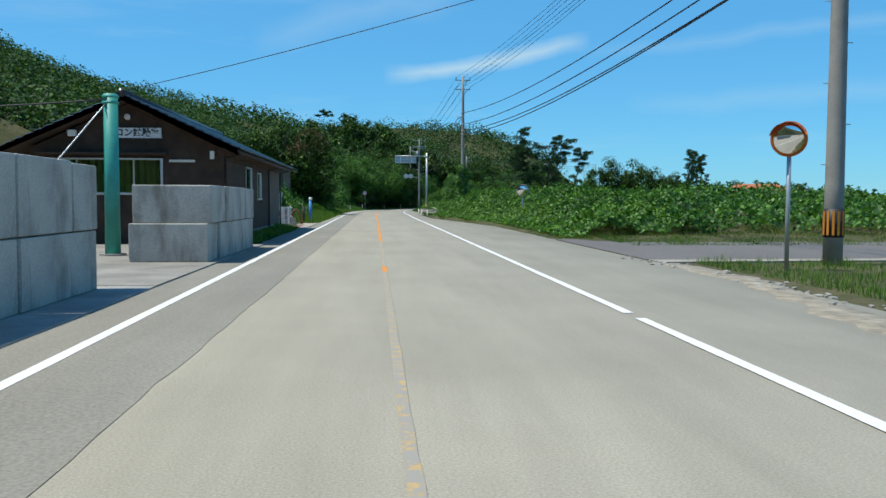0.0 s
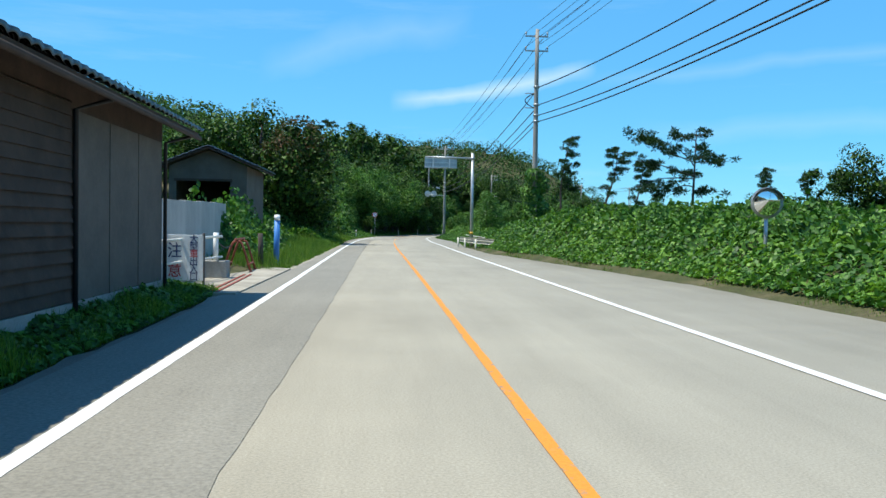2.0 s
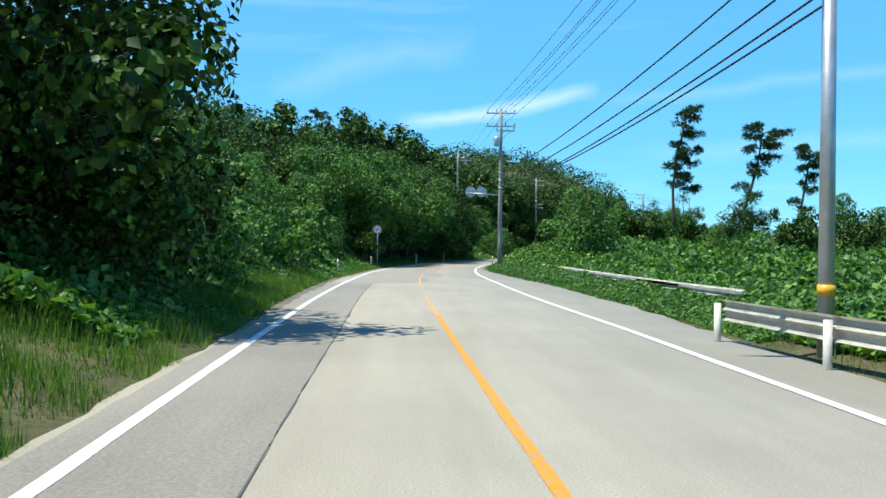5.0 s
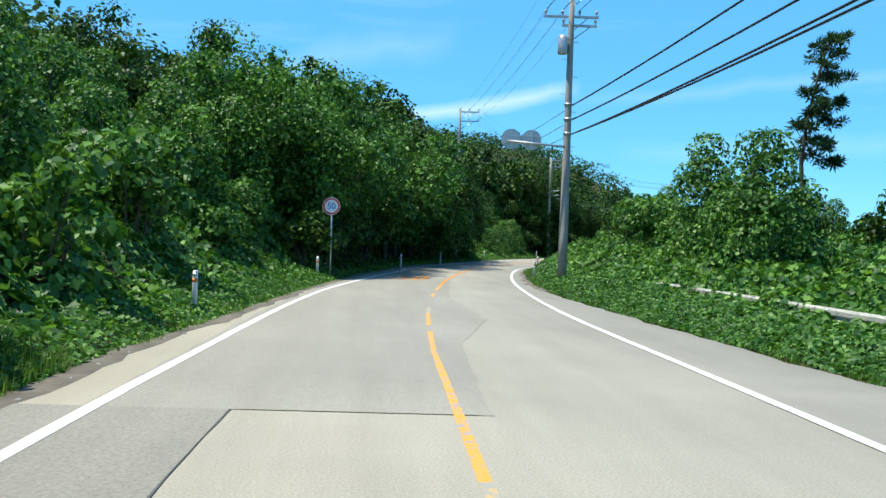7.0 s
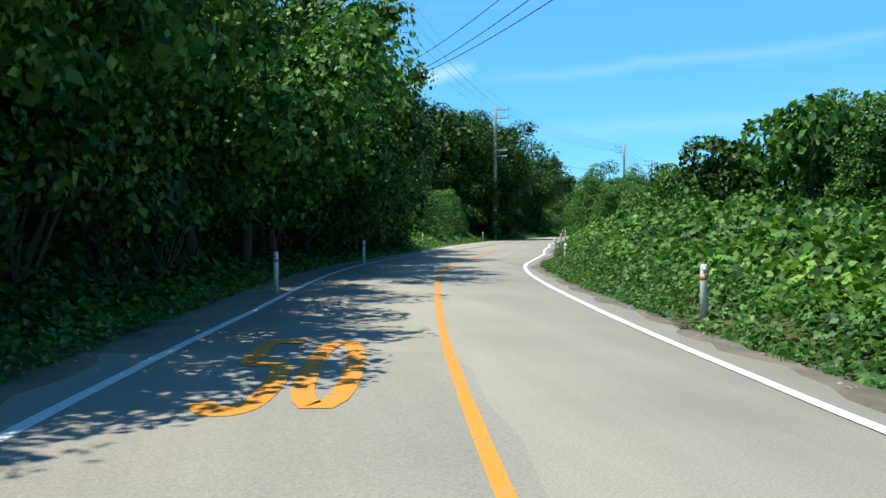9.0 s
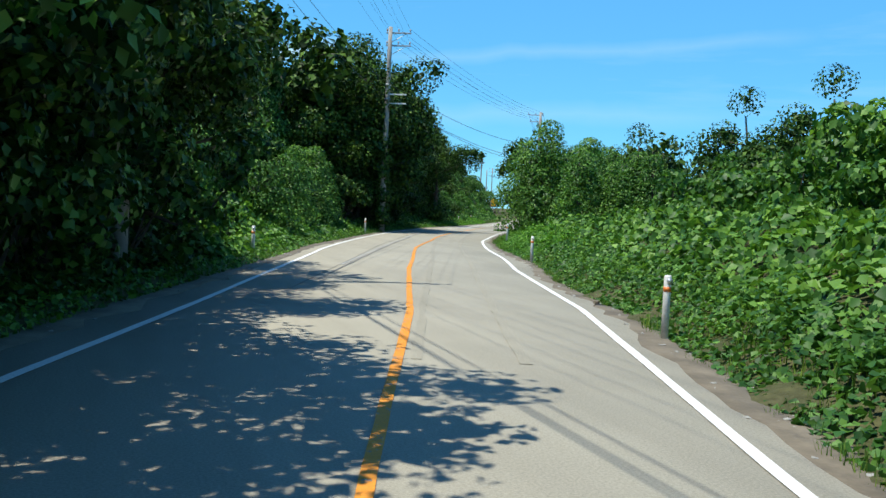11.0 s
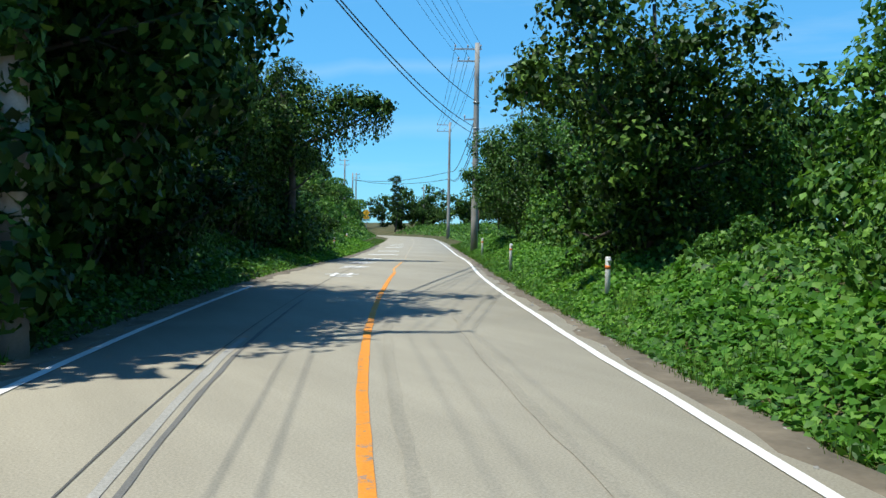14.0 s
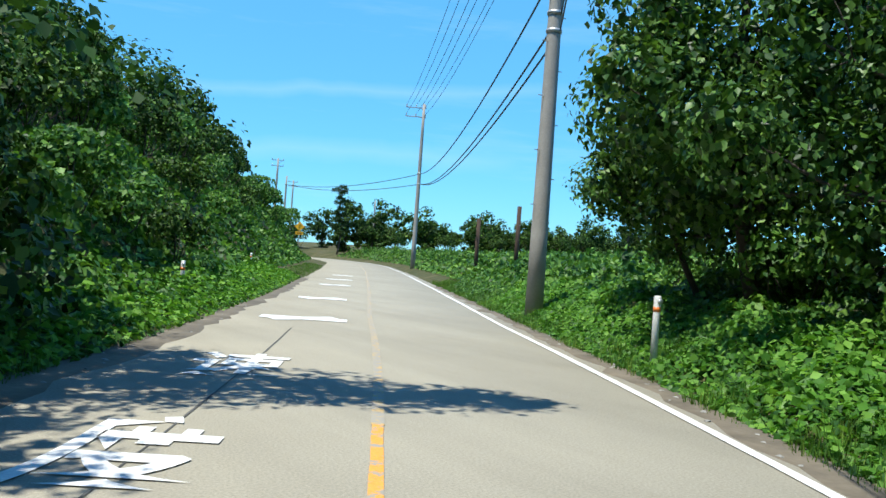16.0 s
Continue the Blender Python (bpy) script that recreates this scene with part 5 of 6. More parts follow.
def gable_wall(parent, y, thick, x0, x1, z_low, z0, z1, xm, zm, mat):
    """The triangle over a gable end."""
    bm = bmesh.new()
    prof = [(x0, z_low), (x1, z_low), (x1, z1), (xm, zm), (x0, z0)]
    a = [bm.verts.new((x, y, z)) for x, z in prof]
    b = [bm.verts.new((x, y + thick, z)) for x, z in prof]
    bm.faces.new(a)
    bm.faces.new(b[::-1])
    for k in range(len(prof)):
        bm.faces.new((a[k - 1], b[k - 1], b[k], a[k]))
    bmesh.ops.recalc_face_normals(bm, faces=bm.faces)
    return part("gable", bm, mat, parent)


def testing_house():
    h = thing("house", (0, 0, 0), "single-storey dark brown timber building with a tiled gable roof", "house")
    x0, x1, y0, y1, xm = -11.0, -5.0, 21.5, 37.4, -7.95
    side = [(26.0, 27.6, 1.47, 2.66), (29.15, 30.35, 1.45, 2.55)]
    front = [(-10.5, -6.9, 1.6, 2.74)]
    wall_with_holes("wall", "x", x1, 0.14, y0, y1, 0, 3.1, side, M_TIMBER, h)
    wall_with_holes("wall", "x", x0 + 0.14, 0.14, y0, y1, 0, 3.1, [], M_TIMBER, h)
    wall_with_holes("wall", "y", y0, 0.14, x0 + 0.14, x1 - 0.14, 0, 2.9, front, M_TIMBER, h)
    wall_with_holes("wall", "y", y1 - 0.14, 0.14, x0 + 0.14, x1 - 0.14, 0, 2.9, [], M_TIMBER, h)
    gable_wall(h, y0, 0.14, x0 + 0.14, x1 - 0.14, 2.9, 3.1, 3.1, xm, 4.47, M_TIMBER)
    gable_wall(h, y1 - 0.14, 0.14, x0 + 0.14, x1 - 0.14, 2.9, 3.1, 3.1, xm, 4.47, M_TIMBER)
    gable_roof(h, -11.65, -4.45, 2.95, 2.99, xm, 4.6, 20.8, 37.9, M_TIMBER)
    tiled_slope(h, -4.4, 2.99, xm, 4.63, 20.75, 37.95)
    tiled_slope(h, -11.7, 2.95, xm, 4.63, 20.75, 37.95)
    bm = bmesh.new()
    tube(bm, [(xm, 20.7, 4.7), (xm, 38.0, 4.7)], 0.13, 10)
    part("ridge_cap", bm, M_ROOF, h, smooth=True)
    for xe in (-11.65, -4.45):
        bm = bmesh.new()
        for xa, za in ((xe, 2.83),):
            v = [bm.verts.new(q) for q in ((xa, 20.78, za), (xm, 20.78, 4.48), (xm, 20.78, 4.66), (xa, 20.78, za + 0.2))]
            bm.faces.new(v)
        bmesh.ops.solidify(bm, geom=bm.faces[:], thickness=0.05)
        part("bargeboard", bm, M_TIMBER, h)
    siding(h, "x", x1, y0 + 0.06, 32.7, 0.3, 2.85, M_TIMBER, side)
    bm = bmesh.new()
    box(bm, (x1, 32.8, 0.25), (x1 + 0.02, 37.3, 2.75), 0.004)
    part("panel", bm, M_TIMBER_FADED, h, "faded brown wall panel")
    for y in (34.3, 35.8):
        bm = bmesh.new()
        box(bm, (x1 + 0.02, y - 0.015, 0.25), (x1 + 0.03, y + 0.015, 2.75))
        part("batten", bm, M_TIMBER_FADED, h)
    bm = bmesh.new()
    box(bm, (x1 - 0.16, y0 + 0.2, -0.1), (x1 + 0.04, y1, 0.28), 0.01)
    part("plinth", bm, M_CONCRETE, h)
    for y in (y0 + 0.05, 32.74, 37.36):
        bm = bmesh.new()
        tube(bm, [(x1 + 0.07, y, 0.1), (x1 + 0.07, y, 2.75), (x1 + 0.52, y, 2.88)], 0.035, 8)
        part("downpipe", bm, M_BLACK, h, smooth=True)
    bm = bmesh.new()
    tube(bm, [(-4.43, 20.9, 2.89), (-4.43, 37.9, 2.89)], 0.045, 8)
    part("gutter", bm, M_TIMBER, h, smooth=True)
    window(h, "x", x1, *side[0], 2)
    window(h, "x", x1, *side[1], 2)
    window(h, "y", y0, *front[0], 4, M_CURTAIN)
    bm = bmesh.new()
    box(bm, (-10.7, y0 - 0.4, 2.84), (-6.75, y0, 2.9), 0.01)
    part("window_hood", bm, M_TIMBER, h)
    bm = bmesh.new()
    box(bm, (-6.7, y0 - 0.05, 2.62), (-5.9, y0, 2.7), 0.01)
    part("conduit", bm, M_RAIL, h)
    bm = bmesh.new()
    box(bm, (-5.42, y0 - 0.12, 2.72), (-5.28, y0, 2.98), 0.02)
    part("wall_lamp", bm, M_WHITE, h, "small white wall lamp")
    bm = bmesh.new()
    tube(bm, [(-7.95, y0, 4.05), (-7.95, y0 - 0.14, 4.02)], [0.05, 0.1], 12)
    part("spotlight", bm, M_WHITE, h, "round white spotlight under the gable", True)
    bm = bmesh.new()
    box(bm, (-9.75, y0 - 0.25, 3.4), (-9.5, y0 - 0.1, 3.6), 0.02)
    part("floodlight", bm, M_WHITE, h)
    for lo, hi in (((x0 + 0.2, y0 + 0.2, 0.06), (x1 - 0.2, y1 - 0.2, 0.1)),):
        bm = bmesh.new()
        box(bm, lo, hi)
        part("floor", bm, M_DARK, h)


testing_house()
s = thing("sign_board", (-7.8, 21.46, 3.53), "white sign with black lettering on the gable wall", "sign")
bm = bmesh.new()
box(bm, (-0.89, -0.03, -0.175), (0.89, 0.0, 0.175), 0.008)
part("panel", bm, M_WHITE, s)
bm = bmesh.new()
for lo, hi in (((-0.89, -0.035, 0.16), (0.89, -0.029, 0.175)), ((-0.89, -0.035, -0.175), (0.89, -0.029, -0.16)), ((-0.89, -0.035, -0.16), (-0.875, -0.029, 0.16)), ((0.875, -0.035, -0.16), (0.89, -0.029, 0.16))):
    box(bm, lo, hi)
part("border", bm, M_BLACK, s)
lettering("生コン試験室", 0.28, pose(0, -0.034, 0.0, 90, 0, 0), M_BLACK, s, bold=0.022)


# ---- concrete blocks ----
def concrete_block(lo, hi, seed):
    bm = bmesh.new()
    c = [(a + b) / 2 for a, b in zip(lo, hi)]
    h = [(b - a) / 2 for a, b in zip(lo, hi)]
    box(bm, [-q for q in h], h, 0.03)
    bmesh.ops.subdivide_edges(bm, edges=[e for e in bm.edges if e.calc_length() > 0.5], cuts=6, use_grid_fill=True)
    for v in bm.verts:
        n = noise.noise(v.co * 2.3 + Vector((seed, 0, 0)))
        chip = max(0.0, noise.noise(v.co * 5.0 + Vector((0, seed, 0))) - 0.25)
        edge = sum(abs(abs(q) - w) < 0.05 for q, w in zip(v.co, h))
        v.co *= 1 + 0.004 * n - (0.03 * chip if edge > 1 else 0)
    ob = part("concrete_block", bm, M_BLOCK)
    ob.matrix_world = pose(*c, 0, 0, 0.6 * math.sin(seed))
    return tagged(ob, "large weathered grey precast block in a stacked wall", "concrete block", "stacked concrete blocks")


for k, (x, y, z) in enumerate([((-5.66, -3.92), (12.95, 14.15), (0.035, 0.9)), ((-4.85, -3.86), (14.18, 15.9), (0.035, 0.89)), ((-4.85, -3.85), (15.93, 18.05), (0.035, 0.89)),
                               ((-4.8, -3.84), (18.08, 19.55), (0.035, 0.89)), ((-5.6, -3.86), (13.05, 14.95), (0.905, 1.76)), ((-4.82, -3.83), (14.98, 18.1), (0.9, 1.76)),
                               ((-4.8, -3.82), (18.13, 19.6), (0.9, 1.75)), ((-5.5, -4.52), (1.0, 4.08), (0.03, 0.95)), ((-5.5, -4.5), (4.12, 5.9), (0.03, 0.95)),
                               ((-5.55, -4.52), (5.93, 7.1), (0.03, 0.95)), ((-5.5, -4.52), (1.0, 4.06), (0.965, 1.98)), ((-5.5, -4.5), (4.1, 6.0), (0.965, 1.98)),
                               ((-5.55, -4.5), (6.03, 7.12), (0.965, 1.95)), ((-5.5, -4.5), (-2.2, 0.97), (0.03, 0.95)), ((-5.5, -4.5), (-2.2, 0.96), (0.965, 1.98)), ((-5.5, -4.5), (-5.4, -2.23), (0.03, 0.95)), ((-5.5, -4.5), (-5.4, -2.24), (0.965, 1.98))]):
    concrete_block([q[0] for q in (x, y, z)], [q[1] for q in (x, y, z)], k * 1.7 + 0.4)

g = thing("utility_post", (-6.72, 15.45, 0.035), "teal-green painted steel post with cables at its top", "post")
bm = bmesh.new()
tube(bm, [(0, 0, 0), (0, 0, 4.0)], [0.19, 0.17], 20)
part("post", bm, M_GREEN, g, smooth=True)
for z in (3.75, 3.9):
    bm = bmesh.new()
    tube(bm, [(0, 0, z), (0, 0, z + 0.06)], 0.2, 20)
    part("band", bm, M_GREEN, g, smooth=True)
bm = bmesh.new()
disc(bm, (0, 0, 0.02), (0, 0, 1), 0.32, 0.05, 20)
part("base_plate", bm, M_CONCRETE, g)


def cable(name, a, b, sag, r, mat, label, group="overhead cables"):
    a, b = Vector(a), Vector(b)
    pts = [a.lerp(b, k / 24) - Vector((0, 0, 4 * sag * (k / 24) * (1 - k / 24))) for k in range(25)]
    return simple(name, mat, label, "cable", lambda bm: tube(bm, pts, r, 6), (0, 0, 0), group, smooth=True)


cable("cable", (-6.75, 15.4, 3.9), (-22, 13, 3.6), 0.35, 0.02, M_BLACK, "dark cable from the green post")
cable("cable", (-6.8, 15.35, 3.8), (-8.6, 12.2, 0.2), 0.0, 0.018, M_GALV, "taut guy wire from the green post")
cable("cable", (-7.95, 20.8, 4.75), (10.06, 11.95, 8.4), 0.25, 0.011, M_BLACK, "thin black service wire from the roof")

# ---- wall, fence and signs past the house ----
for k in range(5):
    f0, f1 = k / 5, (k + 1) / 5
    a, b = Vector((-5.72, 38.2, 0)).lerp(Vector((-6.35, 51.2, 0)), f0), Vector((-5.72, 38.2, 0)).lerp(Vector((-6.35, 51.2, 0)), f1)
    d = (b - a)
    bm = bmesh.new()
    box(bm, (-0.09, 0.01, -0.2), (0.09, d.length - 0.01, 1.8 + 0.04 * k), 0.012)
    o = part("wall_panel", bm, M_CONCRETE_PALE)
    o.matrix_world = pose(a.x, a.y, 0, 0, 0, -math.degrees(math.atan2(d.x, d.y)))
    tagged(o, "pale grey concrete wall panel beside the yard", "wall", "yard wall panels")
b = thing("sign_board", (-5.08, 39.55, 0.03), "white board with navy and red warning characters", "sign", turn=-6)
b.scale = (0.9, 0.9, 1.0)
bm = bmesh.new()
box(bm, (-0.45, -0.02, 0.1), (0.45, 0.02, 1.04), 0.008)
part("panel", bm, M_WHITE, b)
for x in (-0.45, 0.45):
    bm = bmesh.new()
    box(bm, (x - 0.025, 0.02, 0), (x + 0.025, 0.07, 1.08), 0.004)
    part("leg", bm, M_TIMBER_FADED, b)
for k, ch in enumerate("大型車出入口"):
    lettering(ch, 0.2, pose(0.24, -0.023, 0.95 - 0.155 * k, 90, 0, 0), M_RED if ch == "車" else M_NAVY, b)
lettering("注", 0.34, pose(-0.2, -0.023, 0.7, 90, 0, 0), M_NAVY, b)
lettering("意", 0.34, pose(-0.2, -0.023, 0.3, 90, 0, 0), M_RED, b)

f = thing("pipe_fence", (-4.92, 42.2, 0.035), "white pipe rail set in a concrete footing", "fence", turn=0)
bm = bmesh.new()
box(bm, (-0.3, -0.22, 0), (0.3, 0.22, 0.4), 0.025)
part("footing", bm, M_CONCRETE, f)
bm = bmesh.new()
tube(bm, [(0, 0, 0.4), (0, 0, 1.06)], 0.06, 14)
part("post", bm, M_WHITE, f, smooth=True)
for z, d in ((0.95, 0.02), (0.5, -0.02)):
    bm = bmesh.new()
    tube(bm, [(0.1, 0.2, z + d), (-0.35, -4.0, z - 0.03)], 0.03, 10)
    part("rail", bm, M_RAIL, f, smooth=True)
bm = bmesh.new()
tube(bm, [Vector((-0.3, -2.6 + 0.26 * k, 0.85 - 0.28 * math.sin(math.pi * k / 10))) for k in range(11)], 0.015, 6)
part("chain", bm, M_BLACK, f)
bm = bmesh.new()
tube(bm, [Vector((0.0 - 0.1 * k / 10, 0.05 + 0.35 * k, 0.9 - 0.25 * math.sin(math.pi * k / 10))) for k in range(11)], 0.015, 6)
part("chain", bm, M_BLACK, f)

a = thing("barricade", (-4.86, 45.35, 0.035), "red rusty barricade of two bent-pipe frames and rails", "barricade", turn=3)
for y in (-0.68, 0.68):
    bm = bmesh.new()
    tube(bm, [(0.36, y, 0), (0.16, y, 0.66), (0.1, y, 0.78), (0.0, y, 0.83), (-0.1, y, 0.78), (-0.16, y, 0.66), (-0.36, y, 0)], 0.03, 10)
    part("frame", bm, M_RUST, a, smooth=True)
    for x in (-0.36, 0.36):
        bm = bmesh.new()
        tube(bm, [(x, y - 0.05, 0.012), (x, y + 0.05, 0.012)], 0.034, 8)
        part("foot", bm, M_RUST, a, smooth=True)
for x, z, reach in ((0.0, 0.86, 1.1), (0.29, 0.2, 0.74), (-0.29, 0.2, 0.74)):
    bm = bmesh.new()
    tube(bm, [(x, -reach, z), (x, reach, z)], 0.027, 10)
    part("rail", bm, M_RUST, a, smooth=True)
simple("wooden_post", M_BARK, "short dark wooden post in the grass", "post", lambda bm: tube(bm, [(0, 0, -0.2), (0.02, 0, 0.55), (0.0, 0, 0.98)], [0.085, 0.08, 0.075], 9), (-4.62, 47.6, 0.05), smooth=True)
p = thing("marker_post", (-4.3, 48.95, 0.0), "round blue pipe post with a white cap", "post")
bm = bmesh.new()
tube(bm, [(0, 0, 0), (0.02, 0, 1.46)], 0.09, 18)
part("post", bm, M_BLUE, p, smooth=True)
bm = bmesh.new()
tube(bm, [(0.02, -0.0, 1.45), (0.02, -0.06, 1.57)], [0.092, 0.092], 18)
part("cap", bm, M_WHITE, p, smooth=True)


def shed():
    h = thing("shed", (0, 0, 0), "weathered brown shed with a dark open doorway", "shed")
    x0, x1, y0, y1, xm, z0 = -11.35, -7.6, 64.6, 70.6, -9.4, 0.6
    ze, zm = 3.6, 5.0
    wall_with_holes("wall", "y", y0, 0.15, x0 + 0.15, x1 - 0.15, z0 - 0.6, ze, [(-11.0, -8.4, z0 - 0.3, 3.36)], M_TIMBER_FADED, h)
    wall_with_holes("wall", "x", x1, 0.15, y0, y1, z0 - 0.6, 4.1, [], M_TIMBER_FADED, h)
    wall_with_holes("wall", "x", x0 + 0.15, 0.15, y0, y1, z0 - 0.6, 4.1, [], M_TIMBER_FADED, h)
    wall_with_holes("wall", "y", y1 - 0.15, 0.15, x0 + 0.15, x1 - 0.15, z0 - 0.6, ze, [], M_TIMBER_FADED, h)
    gable_wall(h, y0, 0.15, x0 + 0.15, x1 - 0.15, ze, 4.14, 4.14, xm, zm - 0.14, M_TIMBER_FADED)
    gable_wall(h, y1 - 0.15, 0.15, x0 + 0.15, x1 - 0.15, ze, 4.14, 4.14, xm, zm - 0.14, M_TIMBER_FADED)
    gable_roof(h, x0 - 0.45, x1 + 0.55, 4.05, 4.05, xm, zm, y0 - 0.5, y1 + 0.4, M_TIMBER, 0.09)
    tiled_slope(h, x0 - 0.5, 4.05, xm, zm + 0.03, y0 - 0.52, y1 + 0.42, 0.3)
    tiled_slope(h, x1 + 0.6, 4.05, xm, zm + 0.03, y0 - 0.52, y1 + 0.42, 0.3)
    bm = bmesh.new()
    box(bm, (-11.1, y0 - 0.03, 3.34), (-8.3, y0, 3.46), 0.005)
    part("lintel", bm, M_TIMBER, h)
    bm = bmesh.new()
    box(bm, (x0 + 0.2, y0 + 0.2, 0.3), (x1 - 0.2, y1 - 0.2, 0.5))
    part("floor", bm, M_DARK, h)
    lean_to = new("lean_to_roof", None)
    lean_to.parent = h
    for k in range(9):
        bm = bmesh.new()
        box(bm, (-16.5, 63.2 + 0.35 * k, 3.72 + 0.02 * k), (-11.85, 63.45 + 0.35 * k, 3.77 + 0.02 * k))
        part("board", bm, M_TIMBER_FADED, lean_to)
    for x in (-16.2, -14.0, -12.0):
        bm = bmesh.new()
        tube(bm, [(x, 63.4, 0.2), (x, 63.4, 3.74)], 0.05, 8)
        part("post", bm, M_TIMBER, h)


shed()


# ---- poles and wires ----
def pole_thing(x, y, z, height, label, r0=0.19, r1=0.11, mat=None):
    """A tapering utility pole that stands in the ground."""
    base = gz(x, y)
    p = thing("utility_pole", (x, y, base - 0.15), label, "utility pole", "utility poles")
    bm = bmesh.new()
    k = 6
    tube(bm, [(0, 0, (z + height) * i / k * 1.0) for i in range(k + 1)], [r0 + (r1 - r0) * i / k for i in range(k + 1)], 18)
    part("pole", bm, mat or M_POLE, p, smooth=True)
    return p, base - 0.15


def crossarm(p, z, half, turn, count=3, off=0.0, brace=True):
    """A level steel arm with insulators; gives the wire ends in the pole's own measure."""
    c, s_ = math.cos(turn), math.sin(turn)
    arm = new("crossarm", None)
    arm.parent = p
    bm = bmesh.new()
    m = pose(0, 0, z, 0, 0, math.degrees(turn))
    box(bm, (-half + off, 0.1, -0.04), (half + off, 0.18, 0.04), 0.006, m)
    part("bar", bm, M_GALV, arm)
    if brace:
        bm = bmesh.new()
        tube(bm, [m @ Vector((half * 0.6 + off, 0.14, -0.04)), m @ Vector((0, 0.12, -0.55))], 0.018, 6)
        part("brace", bm, M_GALV, arm)
    ends = []
    for i in range(count):
        q = off - half * 0.92 + 1.84 * half * i / max(1, count - 1)
        e = m @ Vector((q, 0.14, 0.04))
        bm = bmesh.new()
        tube(bm, [e, e + Vector((0, 0, 0.08)), e + Vector((0, 0, 0.1)), e + Vector((0, 0, 0.16)), e + Vector((0, 0, 0.2))], [0.025, 0.03, 0.055, 0.05, 0.025], 8)
        part("insulator", bm, M_PORCELAIN, arm, smooth=True)
        ends.append(e + Vector((0, 0, 0.19)))
    return ends


POLES = {}


def ivy(x, y, top, wide, label, mat=M_KUDZU):
    """Vines that climb a pole in an uneven sleeve."""
    base = gz(x, y)
    c = [(0.25 * wide * math.sin(2.3 * k), 0.25 * wide * math.cos(2.3 * k), q, wide * rng.uniform(0.55, 1.0)) for k, q in enumerate(np.arange(0.3, top - base - 0.2, 0.42))]
    p, n = on_clumps(c, 2600, -0.9)
    v, t = leaves(p, n, 0.17 * rng.uniform(0.6, 1.25, len(p)), 0.44, 0.45, 1.0)
    ob = new("climbing_vines", fast_mesh("climbing_vines", v, t, mat))
    ob.location = (x, y, base)
    return tagged(ob, label, "vines", kind="stuff")




def add_pole(key, x, y, top, turn, label, arms=((0.25, 0.75, 3, 0.0), (0.95, 0.75, 3, 0.0)), low=(3.0, 3.5, 4.0), r0=0.19, r1=0.11):
    base = gz(x, y) - 0.15
    p, base = pole_thing(x, y, 0.0, top - base, label, r0, r1)
    ends = []
    for drop, half, count, off in arms:
        ends.append([Vector((x, y, base)) + e for e in crossarm(p, top - base - drop, half, radians(turn), count, off)])
    lows = []
    for d in low:
        bm = bmesh.new()
        tube(bm, [(0, 0, top - base - d - 0.04), (0, 0, top - base - d + 0.04)], r1 + 0.06, 12)
        part("band", bm, M_GALV, p, smooth=True)
        lows.append(Vector((x + 0.17, y, top - d)))
    POLES[key] = (p, ends, lows, base)
    return p


def pegs(p, z0, z1, r, step=0.45):
    k = 0
    z = z0
    while z < z1:
        bm = bmesh.new()
        sx = 1 if k % 2 else -1
        tube(bm, [(sx * r * 0.8, 0, z), (sx * (r + 0.13), 0, z)], 0.01, 6)
        part("step_bolt", bm, M_GALV, p)
        z += step
        k += 1


add_pole("behind", 9.6, -34, 11.5, 90, "weathered concrete utility pole")
q = add_pole("a", 10.06, 11.95, 11.6, 90, "thick grey-brown utility pole with a striped warning band", r0=0.215, r1=0.15)
pegs(q, 2.4, 9, 0.2, 0.9)
bm = bmesh.new()
tube(bm, [(0, 0, 0.78), (0, 0, 1.42)], 0.222, 24)
band = part("warning_band", bm, M_BLACK, q, "black and yellow striped band", True)
for k in range(12):
    t = 2 * math.pi * k / 12
    bm = bmesh.new()
    box(bm, (0.219, -0.026, 0.83), (0.228, 0.026, 1.37), 0.0, pose(0, 0, 0, 0, 0, 30 * k))
    part("stripe", bm, M_YELLOW_PAINT, band)
q = add_pole("b", 7.45, 69.1, 12.25, 0, "tall slim utility pole rising out of vines", arms=((0.35, 0.65, 3, 0.0), (1.15, 0.65, 3, 0.0)), low=(3.15, 4.13, 4.7, 5.05), r0=0.17, r1=0.1)
bm = bmesh.new()
z = 12.25 - POLES["b"][3]
tube(bm, [Vector((-0.12 - 0.5 * math.sin(math.pi * k / 12), 0, z - 3.52 - 0.8 * k / 12)) for k in range(13)], 0.03, 6)
part("cable_loop", bm, M_BLACK, q)
for dz in (3.52, 4.32):
    bm = bmesh.new()
    tube(bm, [(0, 0, z - dz), (-0.62, 0, z - dz)], 0.028, 8)
    part("bracket", bm, M_GALV, q)
# darker leaves than on the next pole: the trees' shade is coloured in
ivy(20.4, 189.2, 5.4, 0.5, "ivy climbing a utility pole under the trees, shade put into its dark leaves", M_BROAD)
ivy(7.45, 69.1, 4.7, 0.75, "kudzu climbing the lower part of a utility pole")
q = add_pole("c", 6.3, 121.4, 10.5, -6, "utility pole with transformer and two round signs", arms=((0.3, 0.95, 4, 0.0), (1.15, 0.95, 4, 0.0), (1.45, 0.6, 2, 0.3)), low=(4.2, 4.7, 5.2), r0=0.165, r1=0.085)
pegs(q, 3.0, 9.0, 0.15, 0.6)
z = 10.5 - POLES["c"][3]
bm = bmesh.new()
tube(bm, [(-0.3, -0.1, z - 2.5), (-0.3, -0.1, z - 2.45), (-0.3, -0.1, z - 1.95), (-0.3, -0.1, z - 1.85)], [0.15, 0.17, 0.17, 0.1], 16)
part("transformer", bm, M_GALV, q, "grey cylindrical transformer", True)
